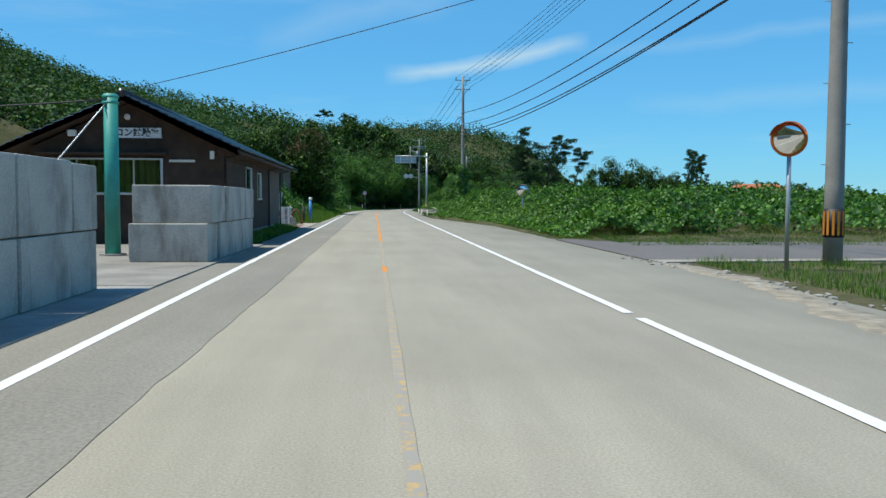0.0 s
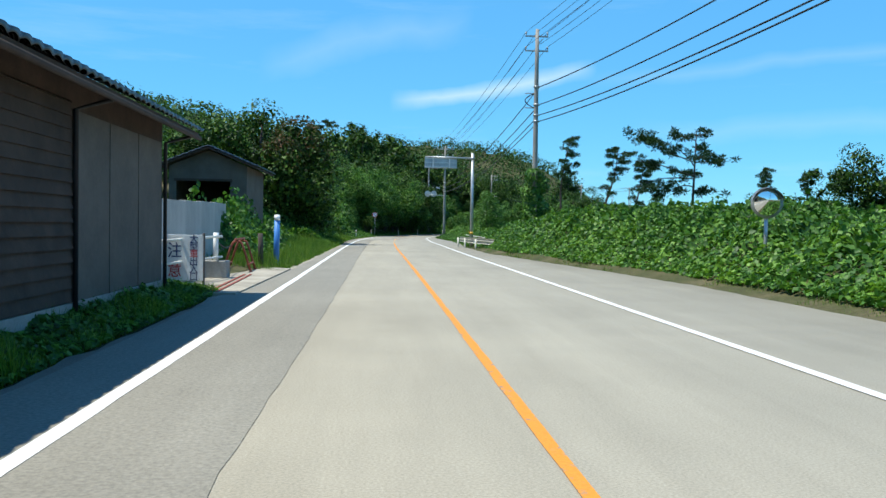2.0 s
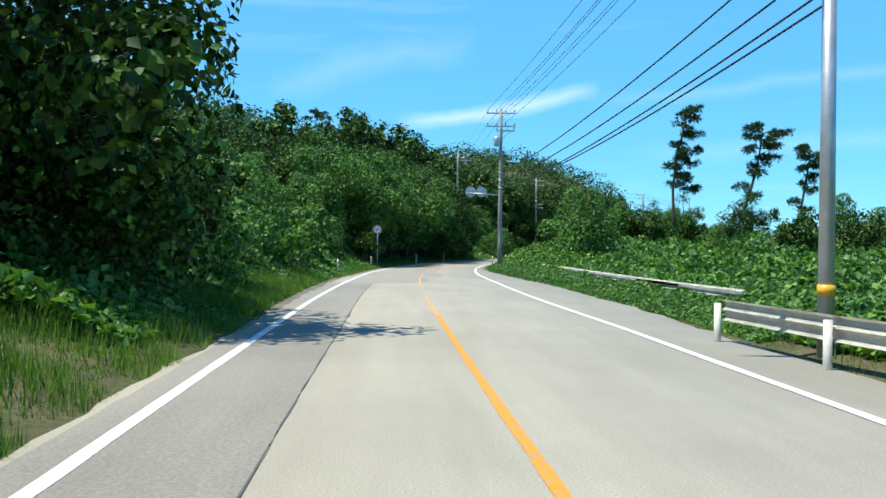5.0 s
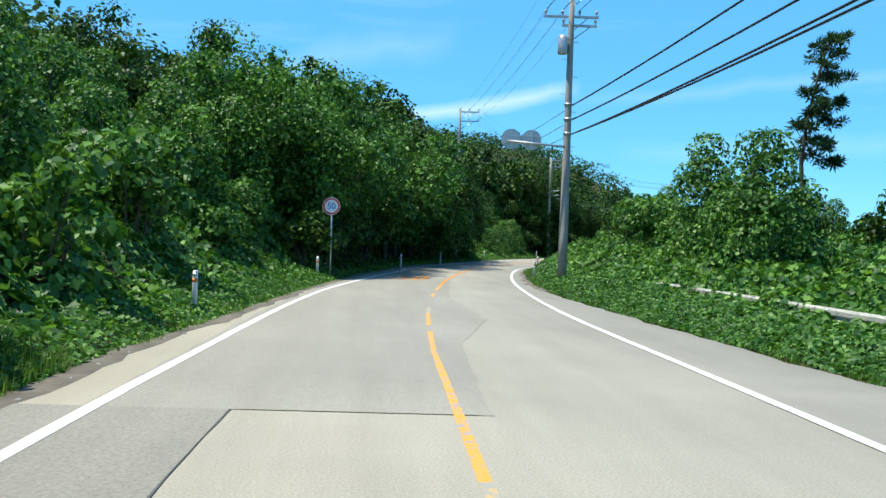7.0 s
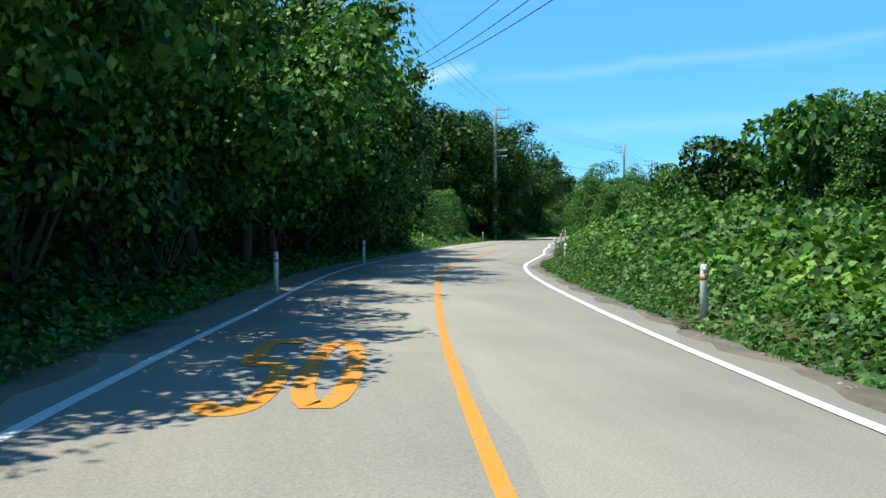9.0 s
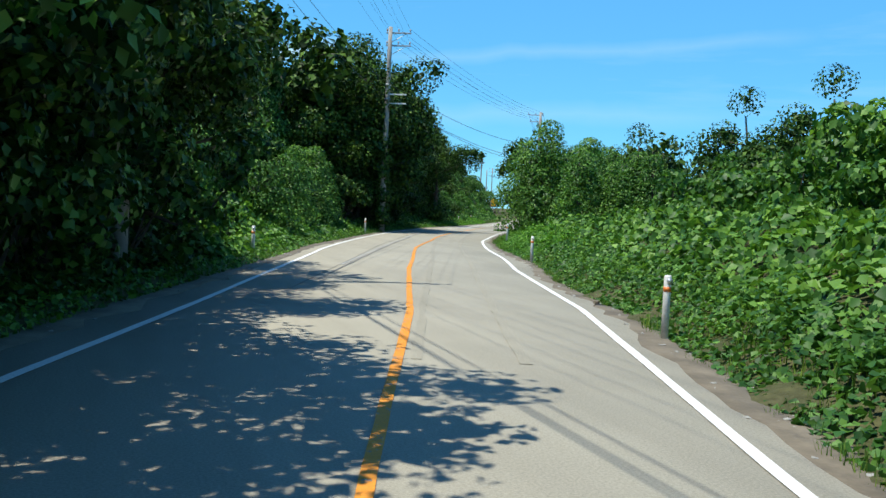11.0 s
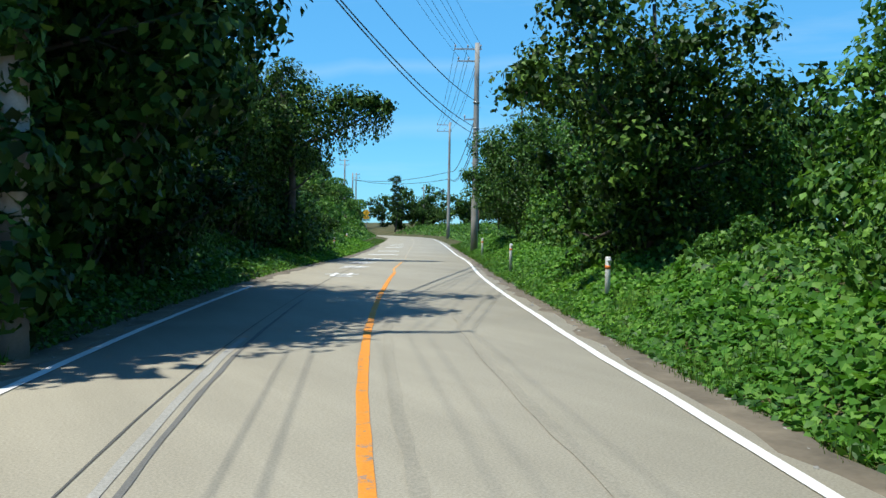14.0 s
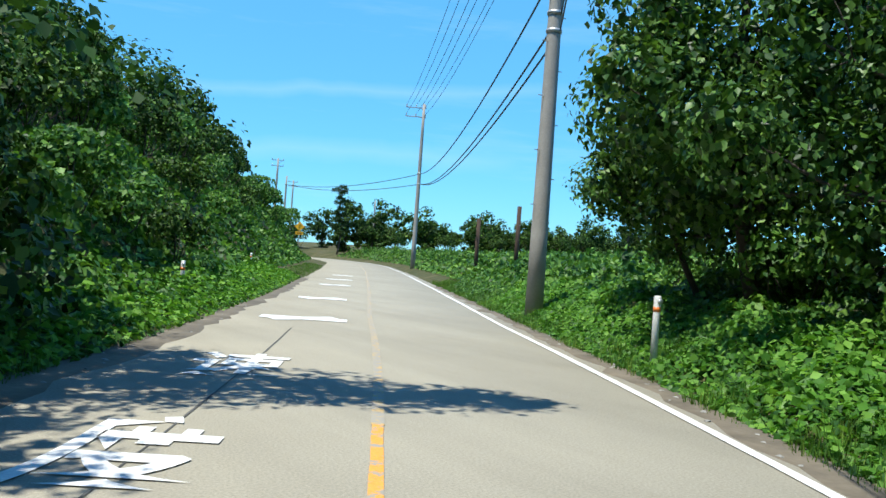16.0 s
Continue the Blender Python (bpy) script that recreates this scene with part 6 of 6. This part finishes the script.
q = add_pole("d", 6.45, 157.6, 11.6, -14, "utility pole beside the trees with a street lamp arm", arms=((0.25, 0.8, 3, 0.65), (0.95, 0.8, 3, 0.65)), low=(3.3, 3.8), r0=0.14, r1=0.085)
bm = bmesh.new()
zl = 7.3 - POLES["d"][3]
tube(bm, [(0, 0, zl - 0.2), (0.6, 0.6, zl + 0.05), (1.3, 1.4, zl + 0.05)], 0.025, 8)
part("lamp_arm", bm, M_GALV, q, smooth=True)
bm = bmesh.new()
tube(bm, [(1.2, 1.3, zl + 0.05), (1.4, 1.5, zl + 0.06), (1.75, 1.85, zl + 0.02), (1.85, 1.95, zl)], [0.05, 0.1, 0.11, 0.03], 10)
part("lamp_head", bm, M_GALV, q, smooth=True)
q = add_pole("e", 20.4, 189.2, 11.4, -25, "utility pole in front of dark trees with short side bars", arms=((0.3, 0.7, 3, 0.45), (1.0, 0.7, 3, 0.45)), low=(3.2, 4.0), r0=0.18, r1=0.11)
for zz in (7.68, 7.18):
    bm = bmesh.new()
    box(bm, (0, -0.05, zz - POLES["e"][3] - 0.03), (1.05, 0.02, zz - POLES["e"][3] + 0.04), 0.006, pose(0, 0, 0, 0, 0, -25))
    part("side_bar", bm, M_WHITE, q)
q = add_pole("f", 45.1, 219.3, 11.4, -31, "grey utility pole at the roadside wound with leaves", arms=((0.3, 0.75, 3, -0.5), (0.95, 0.6, 3, -0.45), (4.1, 0.35, 2, -0.3)), low=(3.2, 4.6, 5.0), r0=0.2, r1=0.12)
pegs(q, 2.6, 9.5, 0.18, 0.6)
add_pole("g", 68.6, 261.5, 13.0, -31, "slim tall utility pole at the far bend", arms=((0.3, 0.8, 3, -0.6), (1.0, 0.8, 3, -0.6)), low=(5.4, 6.2), r0=0.19, r1=0.1)
add_pole("h", 74.6, 300, 9.5, -10, "distant thin utility pole", arms=(), low=(1.0,), r0=0.13, r1=0.09)
add_pole("i", 97, 318, 9.0, -10, "distant white utility pole", arms=(), low=(1.0,), r0=0.15, r1=0.1)
add_pole("j", 75.5, 305, 12.0, -10, "distant utility pole on the hill", low=(2.5,), r0=0.16, r1=0.1)
add_pole("k", 89.2, 330.5, 11.6, -10, "distant utility pole past the hill", low=(2.5,), r0=0.16, r1=0.1)
for x, y, hgt in ((58.0, 239.0, 2.7), (57.9, 235.8, 3.1)):
    simple("timber_post", M_TIMBER, "dark timber post standing in the vines", "post", lambda bm: tube(bm, [(0, 0, -0.4), (0, 0, hgt)], 0.1, 9), (x, y, gz(x, y)), "timber posts", smooth=True)


def string_wires(a, b, sag=1.0, top=True, low=True, thick=0.026, fine=0.012):
    ea, la = POLES[a][1], POLES[a][2]
    eb, lb = POLES[b][1], POLES[b][2]
    if top:
        for ra, rb in zip(ea, eb):
            for i in range(min(len(ra), len(rb))):
                cable("power_line", ra[i], rb[i], sag * 0.7, fine, M_BLACK, "thin black power line strung between poles")
    if low:
        for i in range(max(len(la), len(lb))):
            cable("overhead_cable", la[min(i, len(la) - 1)], lb[min(i, len(lb) - 1)], sag, thick, M_BLACK, "thick black cable strung between poles")


string_wires("behind", "a", 1.0)
string_wires("a", "b", 0.85)
string_wires("b", "c", 0.75)
string_wires("c", "d", 0.6, thick=0.011, fine=0.0045)
string_wires("d", "e", 0.6, thick=0.008, fine=0.0045)
string_wires("e", "f", 0.8, thick=0.018, fine=0.008)
string_wires("f", "g", 1.1)
string_wires("g", "h", 0.6, top=False)

# ---- road signs and posts ----
s = thing("overhead_sign", (4.72, 76.2, gz(4.72, 76.2) - 0.1), "grey rectangular road sign seen from behind on a cantilever pole", "road sign")
h = 5.95 - s.location.z
bm = bmesh.new()
tube(bm, [(0, 0, 0), (0, 0, h)], [0.11, 0.085], 16)
part("pole", bm, M_GALV, s, smooth=True)
bm = bmesh.new()
tube(bm, [(0, 0, 0.95), (0, 0, 1.1)], 0.115, 16)
part("warning_band", bm, M_YELLOW, s, smooth=True)
bm = bmesh.new()
tube(bm, [(0.1, 0, h - 0.32), (-3.0, 0, h - 0.27)], [0.06, 0.045], 12)
part("arm", bm, M_GALV, s, smooth=True)
bm = bmesh.new()
tube(bm, [(0, 0, h - 0.4), (0, 0, h - 0.24)], 0.12, 14)
part("clamp", bm, M_GALV, s, smooth=True)
bm = bmesh.new()
box(bm, (-3.02, 0.1, 4.98 - s.location.z), (-0.98, 0.125, 5.68 - s.location.z), 0.01)
board = part("sign_panel", bm, M_GALV, s)
for zz in (5.06, 5.33, 5.6):
    bm = bmesh.new()
    box(bm, (-3.02, 0.05, zz - 0.035 - s.location.z), (-0.98, 0.1, zz + 0.035 - s.location.z), 0.006)
    part("rib", bm, M_ALU, board)
for x in (-2.5, -1.45):
    bm = bmesh.new()
    box(bm, (x - 0.035, 0.0, 5.0 - s.location.z), (x + 0.035, 0.05, 5.68 - s.location.z), 0.006)
    part("bracket", bm, M_WHITE, board)


def guard_rail(path, height, label, group=""):
    """A W-beam rail on steel posts along points (x, y)."""
    g0 = thing("guard_rail", (0, 0, 0), label, "guard rail", group)
    prof = [(-0.02, -0.16), (0.05, -0.12), (0.05, -0.05), (-0.01, 0.0), (0.05, 0.05), (0.05, 0.12), (-0.02, 0.16)]
    for k in range(len(path) - 1):
        a, b = Vector((*path[k], 0)), Vector((*path[k + 1], 0))
        d = (b - a).normalized()
        n = Vector((-d.y, d.x, 0))
        za = zb = height
        bm = bmesh.new()
        rows = [[bm.verts.new(q + n * o + Vector((0, 0, zz + w))) for o, w in prof] for q, zz in ((a, za), (b + d * 0.1, zb))]
        for i in range(len(prof) - 1):
            bm.faces.new((rows[0][i], rows[0][i + 1], rows[1][i + 1], rows[1][i]))
        bmesh.ops.solidify(bm, geom=bm.faces[:], thickness=0.006)
        part("beam", bm, M_RAIL, g0)
        bm = bmesh.new()
        q = a - n * 0.08
        tube(bm, [(q.x, q.y, gz(q.x, q.y) - 0.3), (q.x, q.y, za + 0.1)], 0.055, 12)
        part("post", bm, M_RAIL, g0, smooth=True)
    return g0


guard_rail([(4.15, 78.3), (4.3, 75.2), (4.62, 72.0), (5.1, 68.6)], 0.5, "short cream-painted guard rail before the sign pole")
guard_rail([(6.9, 84), (6.85, 88), (6.85, 92), (7.0, 96), (7.15, 100), (7.3, 104), (7.45, 108), (7.5, 112), (7.55, 116), (7.7, 120)], 0.38, "cream-painted guard rail overgrown with vines")

s = thing("round_sign_pair", (6.3, 121.3, 4.82), "pair of round road signs seen from behind on an arm", "road sign", turn=0)
bm = bmesh.new()
tube(bm, [(-0.1, -0.1, 0.0), (-2.1, -0.05, 0.12)], 0.04, 10)
part("arm", bm, M_GALV, s, smooth=True)
for x in (-1.95, -1.25):
    bm = bmesh.new()
    disc(bm, (x, 0.05, 0.2), (0, 1, 0), 0.345, 0.012, 36)
    d = part("sign_disc", bm, M_GALV, s, "round grey sign back")
    for lo, hi in (((x - 0.02, -0.01, -0.05), (x + 0.02, 0.04, 0.48)), ((x - 0.27, 0.01, 0.3), (x + 0.27, 0.04, 0.33)), ((x - 0.3, 0.01, 0.06), (x + 0.3, 0.04, 0.09))):
        bm = bmesh.new()
        box(bm, lo, hi, 0.004)
        part("rib", bm, M_ALU, d)

s = thing("speed_sign", (-1.68, 121.9, gz(-1.68, 121.9) - 0.1), "round speed limit sign with red ring on a grey post", "road sign", turn=-3)
z = 2.5 - s.location.z
bm = bmesh.new()
tube(bm, [(0.03, 0.06, 0), (0, 0.04, z + 0.25)], 0.03, 10)
part("post", bm, M_GALV, s, smooth=True)
bm = bmesh.new()
disc(bm, (0, 0, z), (0, 1, 0), 0.3, 0.012, 40)
d = part("sign_disc", bm, M_WHITE, s)
bm = bmesh.new()
inner = [Vector((0.225 * math.cos(q), -0.0085, z + 0.225 * math.sin(q))) for q in (2 * math.pi * k / 40 for k in range(40))]
outer = [Vector((0.285 * math.cos(q), -0.0085, z + 0.285 * math.sin(q))) for q in (2 * math.pi * k / 40 for k in range(40))]
vi, vo = [bm.verts.new(q) for q in inner], [bm.verts.new(q) for q in outer]
for k in range(40):
    bm.faces.new((vi[k - 1], vi[k], vo[k], vo[k - 1]))
part("ring", bm, M_RED, d, "red ring")
lettering("50", 0.3, pose(0, -0.0085, z, 90, 0, 0), M_SIGN_BLUE, d, "numerals")


def warning_sign(x, y, zc, label):
    s = thing("warning_sign", (x, y, gz(x, y) - 0.1), label, "road sign", turn=-31)
    z = zc - s.location.z
    bm = bmesh.new()
    tube(bm, [(0, 0.05, 0), (0, 0.05, z + 0.3)], 0.04, 10)
    part("post", bm, M_GALV, s, smooth=True)
    bm = bmesh.new()
    box(bm, (-0.33, -0.008, -0.33), (0.33, 0.008, 0.33), 0.004, Matrix.Translation((0, 0, z)) @ pose(0, 0, 0, 0, 45, 0))
    d = part("sign_panel", bm, M_YELLOW, s)
    bm = bmesh.new()
    tube(bm, [(-0.05, -0.014, z - 0.22), (-0.05, -0.014, z), (0.1, -0.014, z + 0.18)], 0.03, 6)
    part("arrow", bm, M_BLACK, d)
    bm = bmesh.new()
    box(bm, (-0.36, -0.008, z - 0.78), (0.36, 0.008, z - 0.5), 0.004)
    plate = part("sign_plate", bm, M_YELLOW, s)
    bm = bmesh.new()
    box(bm, (-0.25, -0.012, z - 0.68), (0.25, -0.008, z - 0.6))
    part("writing_bar", bm, M_BLACK, plate)


warning_sign(67.6, 280.3, 3.2, "yellow diamond bend warning sign with a plate below")


def curve_mirror(x, y, zc, turn, label, shell, tilt=0.0):
    m = thing("traffic_mirror", (x, y, gz(x, y) - 0.05), label, "traffic mirror", "traffic mirrors", turn)
    z = zc - m.location.z
    bm = bmesh.new()
    tube(bm, [(0, 0, 0), (0, 0, z - 0.1)], 0.045, 12)
    part("post", bm, M_GALV, m, smooth=True)
    bm = bmesh.new()
    r, n = 0.35, 8
    rings = [[bm.verts.new((r * f * math.cos(q), -0.08 - 0.07 * (1 - f * f), z + r * f * math.sin(q))) for q in (2 * math.pi * k / 32 for k in range(32))] for f in [(i + 1) / n for i in range(n)]]
    c = bm.verts.new((0, -0.15, z))
    for k in range(32):
        bm.faces.new((c, rings[0][k], rings[0][k - 1]))
    for a, b in zip(rings, rings[1:]):
        for k in range(32):
            bm.faces.new((a[k - 1], a[k], b[k], b[k - 1]))
    bmesh.ops.recalc_face_normals(bm, faces=bm.faces)
    head = Matrix.Translation((0, 0, z)) @ pose(0, 0, 0, tilt, 0, 0) @ Matrix.Translation((0, 0, -z))
    bm.transform(head)
    part("mirror_face", bm, M_MIRROR, m, smooth=True)
    bm = bmesh.new()
    tube(bm, [(0, -0.1, z), (0, -0.02, z), (0, 0.06, z)], [0.36, 0.36, 0.12], 32)
    bm.transform(head)
    part("housing", bm, shell, m, smooth=True)
    bm = bmesh.new()
    k = 14
    a = [[bm.verts.new((0.365 * math.cos(q), y0, z + 0.365 * math.sin(q))) for q in (math.pi * (0.08 + 0.84 * i / k) for i in range(k + 1))] for y0 in (-0.26, -0.02)]
    for i in range(k):
        bm.faces.new((a[0][i], a[0][i + 1], a[1][i + 1], a[1][i]))
    bmesh.ops.solidify(bm, geom=bm.faces[:], thickness=0.008)
    bm.transform(head)
    part("hood", bm, shell, m, smooth=True)


curve_mirror(8.28, 10.5, 2.72, -36, "round convex traffic mirror with an orange hood", M_ORANGE, 9.0)
curve_mirror(8.0, 41.2, 2.0, -14, "round traffic mirror in a grey shell standing in vines", M_GALV, 6.0)


def delineator(x, y, top=0.78, label="white plastic roadside post with an orange reflector band"):
    z = gz(x, y)
    d = thing("delineator_post", (x, y, z - 0.1), label, "roadside post", "roadside posts")
    h = max(0.6, top - z) + 0.1
    bm = bmesh.new()
    tube(bm, [(0, 0, 0), (0, 0, h - 0.02), (0, 0, h)], [0.045, 0.045, 0.035], 14)
    part("post", bm, M_POST, d, smooth=True)
    bm = bmesh.new()
    tube(bm, [(0, 0, h - 0.2), (0, 0, h - 0.14)], 0.048, 14)
    part("reflector", bm, M_ORANGE, d, smooth=True)
    bm = bmesh.new()
    disc(bm, (0, -0.045, h - 0.07), (0, 1, 0), 0.035, 0.03, 14)
    part("reflector", bm, M_ALU, d, smooth=True)


for x, y in ((6.6, 127.7), (9.35, 140.6), (12.7, 151.2), (17.9, 165.3), (21.9, 175.7), (29.2, 190.3), (34.4, 200.5), (40.95, 212.1), (-3.4, 107.1), (-2.05, 121.3), (1.3, 134.0), (4.3, 146),
             (9.7, 164.8), (14.3, 179.6), (18.2, 184.7), (31.8, 213.6), (38.4, 222.8), (46.4, 239)):
    delineator(x, y, 0.96 if 170 < y < 213 and x > 20 else 0.78)


# ---- road paint and wear ----
def road_text(text, v, u, width, length, mat, name, label, group=""):
    """Characters stretched along the lane, facing the driver."""
    q = place(np.array([v]), np.array([u]))[0]
    i = int(np.searchsorted(KEY[:np.argmax(KEY) + 1], v))
    turn = math.degrees(math.atan2(AHEAD[i, 1], AHEAD[i, 0])) - 90
    c = bpy.data.curves.new(name, "FONT")
    c.body, c.size, c.align_x, c.align_y, c.offset = text, 1.0, "CENTER", "CENTER", 0.02
    tmp = new("tmp", c)
    me = bpy.data.meshes.new_from_object(tmp.evaluated_get(bpy.context.evaluated_depsgraph_get()))
    bpy.data.objects.remove(tmp)
    co = np.array([w.co for w in me.vertices])
    lo, hi = co.min(0), co.max(0)
    me.transform(Matrix.Diagonal((width / (hi[0] - lo[0]), length / (hi[1] - lo[1]), 0, 1)) @ Matrix.Translation((-(lo[0] + hi[0]) / 2, -(lo[1] + hi[1]) / 2, 0)))
    me.materials.clear()
    me.materials.append(mat)
    ob = new(name)
    ob.matrix_world = pose(q[0], q[1], 0.01, 0, 0, turn)
    bm = bmesh.new()
    bm.from_mesh(me)
    left = set(bm.verts)
    while left:
        todo, island = [left.pop()], set()
        while todo:
            w = todo.pop()
            island.add(w)
            for e in w.link_edges:
                o = e.other_vert(w)
                if o in left:
                    left.discard(o)
                    todo.append(o)
        piece = bmesh.new()
        twin = {w: piece.verts.new(w.co) for w in island}
        for f in {f for w in island for f in w.link_faces}:
            piece.faces.new([twin[w] for w in f.verts])
        part("stroke", piece, mat, ob)
    bm.free()
    return tagged(ob, label, "road marking", group)


def road_strokes(name, lines, v, u, width, length, stroke, mat, label):
    """Rounded painted strokes on the lane; lines are in a unit square, y ahead."""
    q = place(np.array([v]), np.array([u]))[0]
    i = int(np.searchsorted(KEY[:np.argmax(KEY) + 1], v))
    turn = math.degrees(math.atan2(AHEAD[i, 1], AHEAD[i, 0])) - 90
    ob = new(name)
    ob.matrix_world = pose(q[0], q[1], 0.01, 0, 0, turn)
    for k, (line, closed) in enumerate(lines):
        pts = [Vector(((x - 0.5) * width, (y - 0.5) * length, 0.0008 * k)) for x, y in line]
        for _ in range(2):
            nxt = []
            m = len(pts)
            for j in range(m if closed else m - 1):
                p0, p1 = pts[j], pts[(j + 1) % m]
                nxt += [p0.lerp(p1, 0.25), p0.lerp(p1, 0.75)]
            pts = nxt if closed else [pts[0], *nxt, pts[-1]]
        bm = bmesh.new()
        rows = []
        m = len(pts)
        for j, p in enumerate(pts):
            a, b = (pts[j - 1], pts[(j + 1) % m]) if closed else (pts[max(j - 1, 0)], pts[min(j + 1, m - 1)])
            d = (b - a).normalized()
            e = Vector((-d.y, d.x, 0)) * stroke / 2
            e.y *= 1.9
            rows.append((bm.verts.new(p + e), bm.verts.new(p - e)))
        for j in range(m if closed else m - 1):
            r0, r1 = rows[j], rows[(j + 1) % m]
            bm.faces.new((r0[0], r1[0], r1[1], r0[1]))
        bmesh.ops.recalc_face_normals(bm, faces=bm.faces)
        for f in bm.faces:
            if f.normal.z < 0:
                f.normal_flip()
        part("stroke", bm, mat, ob)
    return tagged(ob, label, "road marking")


ZERO = ([(0.62, 0.08), (0.62, 0.92), (0.94, 0.92), (0.94, 0.08)], True)
FIVE = ([(0.06, 0.12), (0.14, 0.04), (0.36, 0.04), (0.42, 0.2), (0.42, 0.42), (0.34, 0.58), (0.08, 0.54), (0.1, 0.75), (0.1, 0.96), (0.42, 0.96)], False)
road_strokes("road_numerals", [FIVE, ZERO], 125.1, -1.2, 1.16, 3.9, 0.18, M_YELLOW_PAINT, "orange painted speed limit numerals on the lane")
for ch, v, u in (("せ", 201.75, -1.15), ("落", 205.8, -1.25), ("度", 209.15, -1.33), ("速", 212.4, -1.4)):
    road_text(ch, v, u, 0.97, 1.85, M_WHITE_PAINT, "road_lettering", "white painted character on the lane", "painted characters")
for v, w in ((217.9, 1.5), (223.6, 1.2), (231.3, 1.1), (236.5, 1.1), (242.0, 1.0)):
    road_strokes("road_writing_bar", [([(0.0, 0.5), (1.0, 0.5)], False), ([(0.15, 0.2), (0.85, 0.8)], False)], v, -1.25, w, 1.6, 0.3, M_WHITE_PAINT, "white painted bar on the lane")


# ---- broken edge and loose stones by the side road ----
def stones(name, count, where, lo, hi, mat, label):
    """Loose flat lumps of stone lying on the ground, as one uncountable heap."""
    bm = bmesh.new()
    for _ in range(count):
        x, y = where()
        r = rng.uniform(lo, hi)
        m = pose(x, y, max(gz(x, y), 0.0) + 0.1 * r, 0, 0, rng.uniform(0, 360)) @ Matrix.Diagonal((r, r * rng.uniform(0.5, 0.9), r * rng.uniform(0.25, 0.5), 1))
        got = bmesh.ops.create_icosphere(bm, subdivisions=1, radius=1.0, matrix=m)
        for w in got["verts"]:
            w.co += Vector(rng.normal(size=3)) * r * 0.1
    ob = part(name, bm, mat)
    return tagged(ob, label, "stones", kind="stuff")


def along_edge():
    y = rng.uniform(2.0, 15.5)
    return 6.5 + 0.25 * rng.normal() + max(0.0, (11 - y) * 0.02), y


def along_verge():
    v = rng.uniform(119, 222)
    return place(np.array([v]), np.array([float(right_edge(v)) + rng.uniform(-0.25, 0.25)]))[0]


def along_bank():
    v = rng.uniform(84, 222)
    return place(np.array([v]), np.array([-float(left_edge(v)) + rng.uniform(-0.25, 0.15)]))[0]


stones("edge_rubble", 90, along_edge, 0.03, 0.1, M_CONCRETE, "pale broken concrete lumps along the road's edge")
stones("grit", 420, along_verge, 0.012, 0.045, M_CONCRETE, "small grey stones lying along the verge")
stones("grit", 320, along_bank, 0.012, 0.04, M_CONCRETE, "small grey stones lying along the verge")


# ---- a low house far beyond the bank ----
d = thing("distant_house", (44.5, 92, gz(44.5, 92) - 0.2), "low pale house with an orange tiled roof beyond the bank", "house", turn=12)
zb = d.location.z
bm = bmesh.new()
box(bm, (-4.2, -2.6, 0), (4.2, 2.6, 2.35 - zb), 0.02)
part("wall", bm, M_CONCRETE_PALE, d)
bm = bmesh.new()
vs = [bm.verts.new(q) for q in ((-4.8, -3.2, 2.3 - zb), (4.8, -3.2, 2.3 - zb), (4.8, 3.2, 2.3 - zb), (-4.8, 3.2, 2.3 - zb), (-2.4, 0, 3.5 - zb), (2.4, 0, 3.5 - zb))]
for q in ((0, 1, 5, 4), (2, 3, 4, 5), (1, 2, 5), (3, 0, 4), (3, 2, 1, 0)):
    bm.faces.new([vs[k] for k in q])
part("roof", bm, plain("orange_roof_tiles", (0.5, 0.16, 0.05), 0.7, 0, 0.3, 2.0, 12, 0.3), d)
for x in (-2.6, 0.0, 2.6):
    bm = bmesh.new()
    box(bm, (x - 0.6, -2.64, 0.9), (x + 0.6, -2.59, 1.75), 0.005)
    part("window", bm, M_DARK, d)
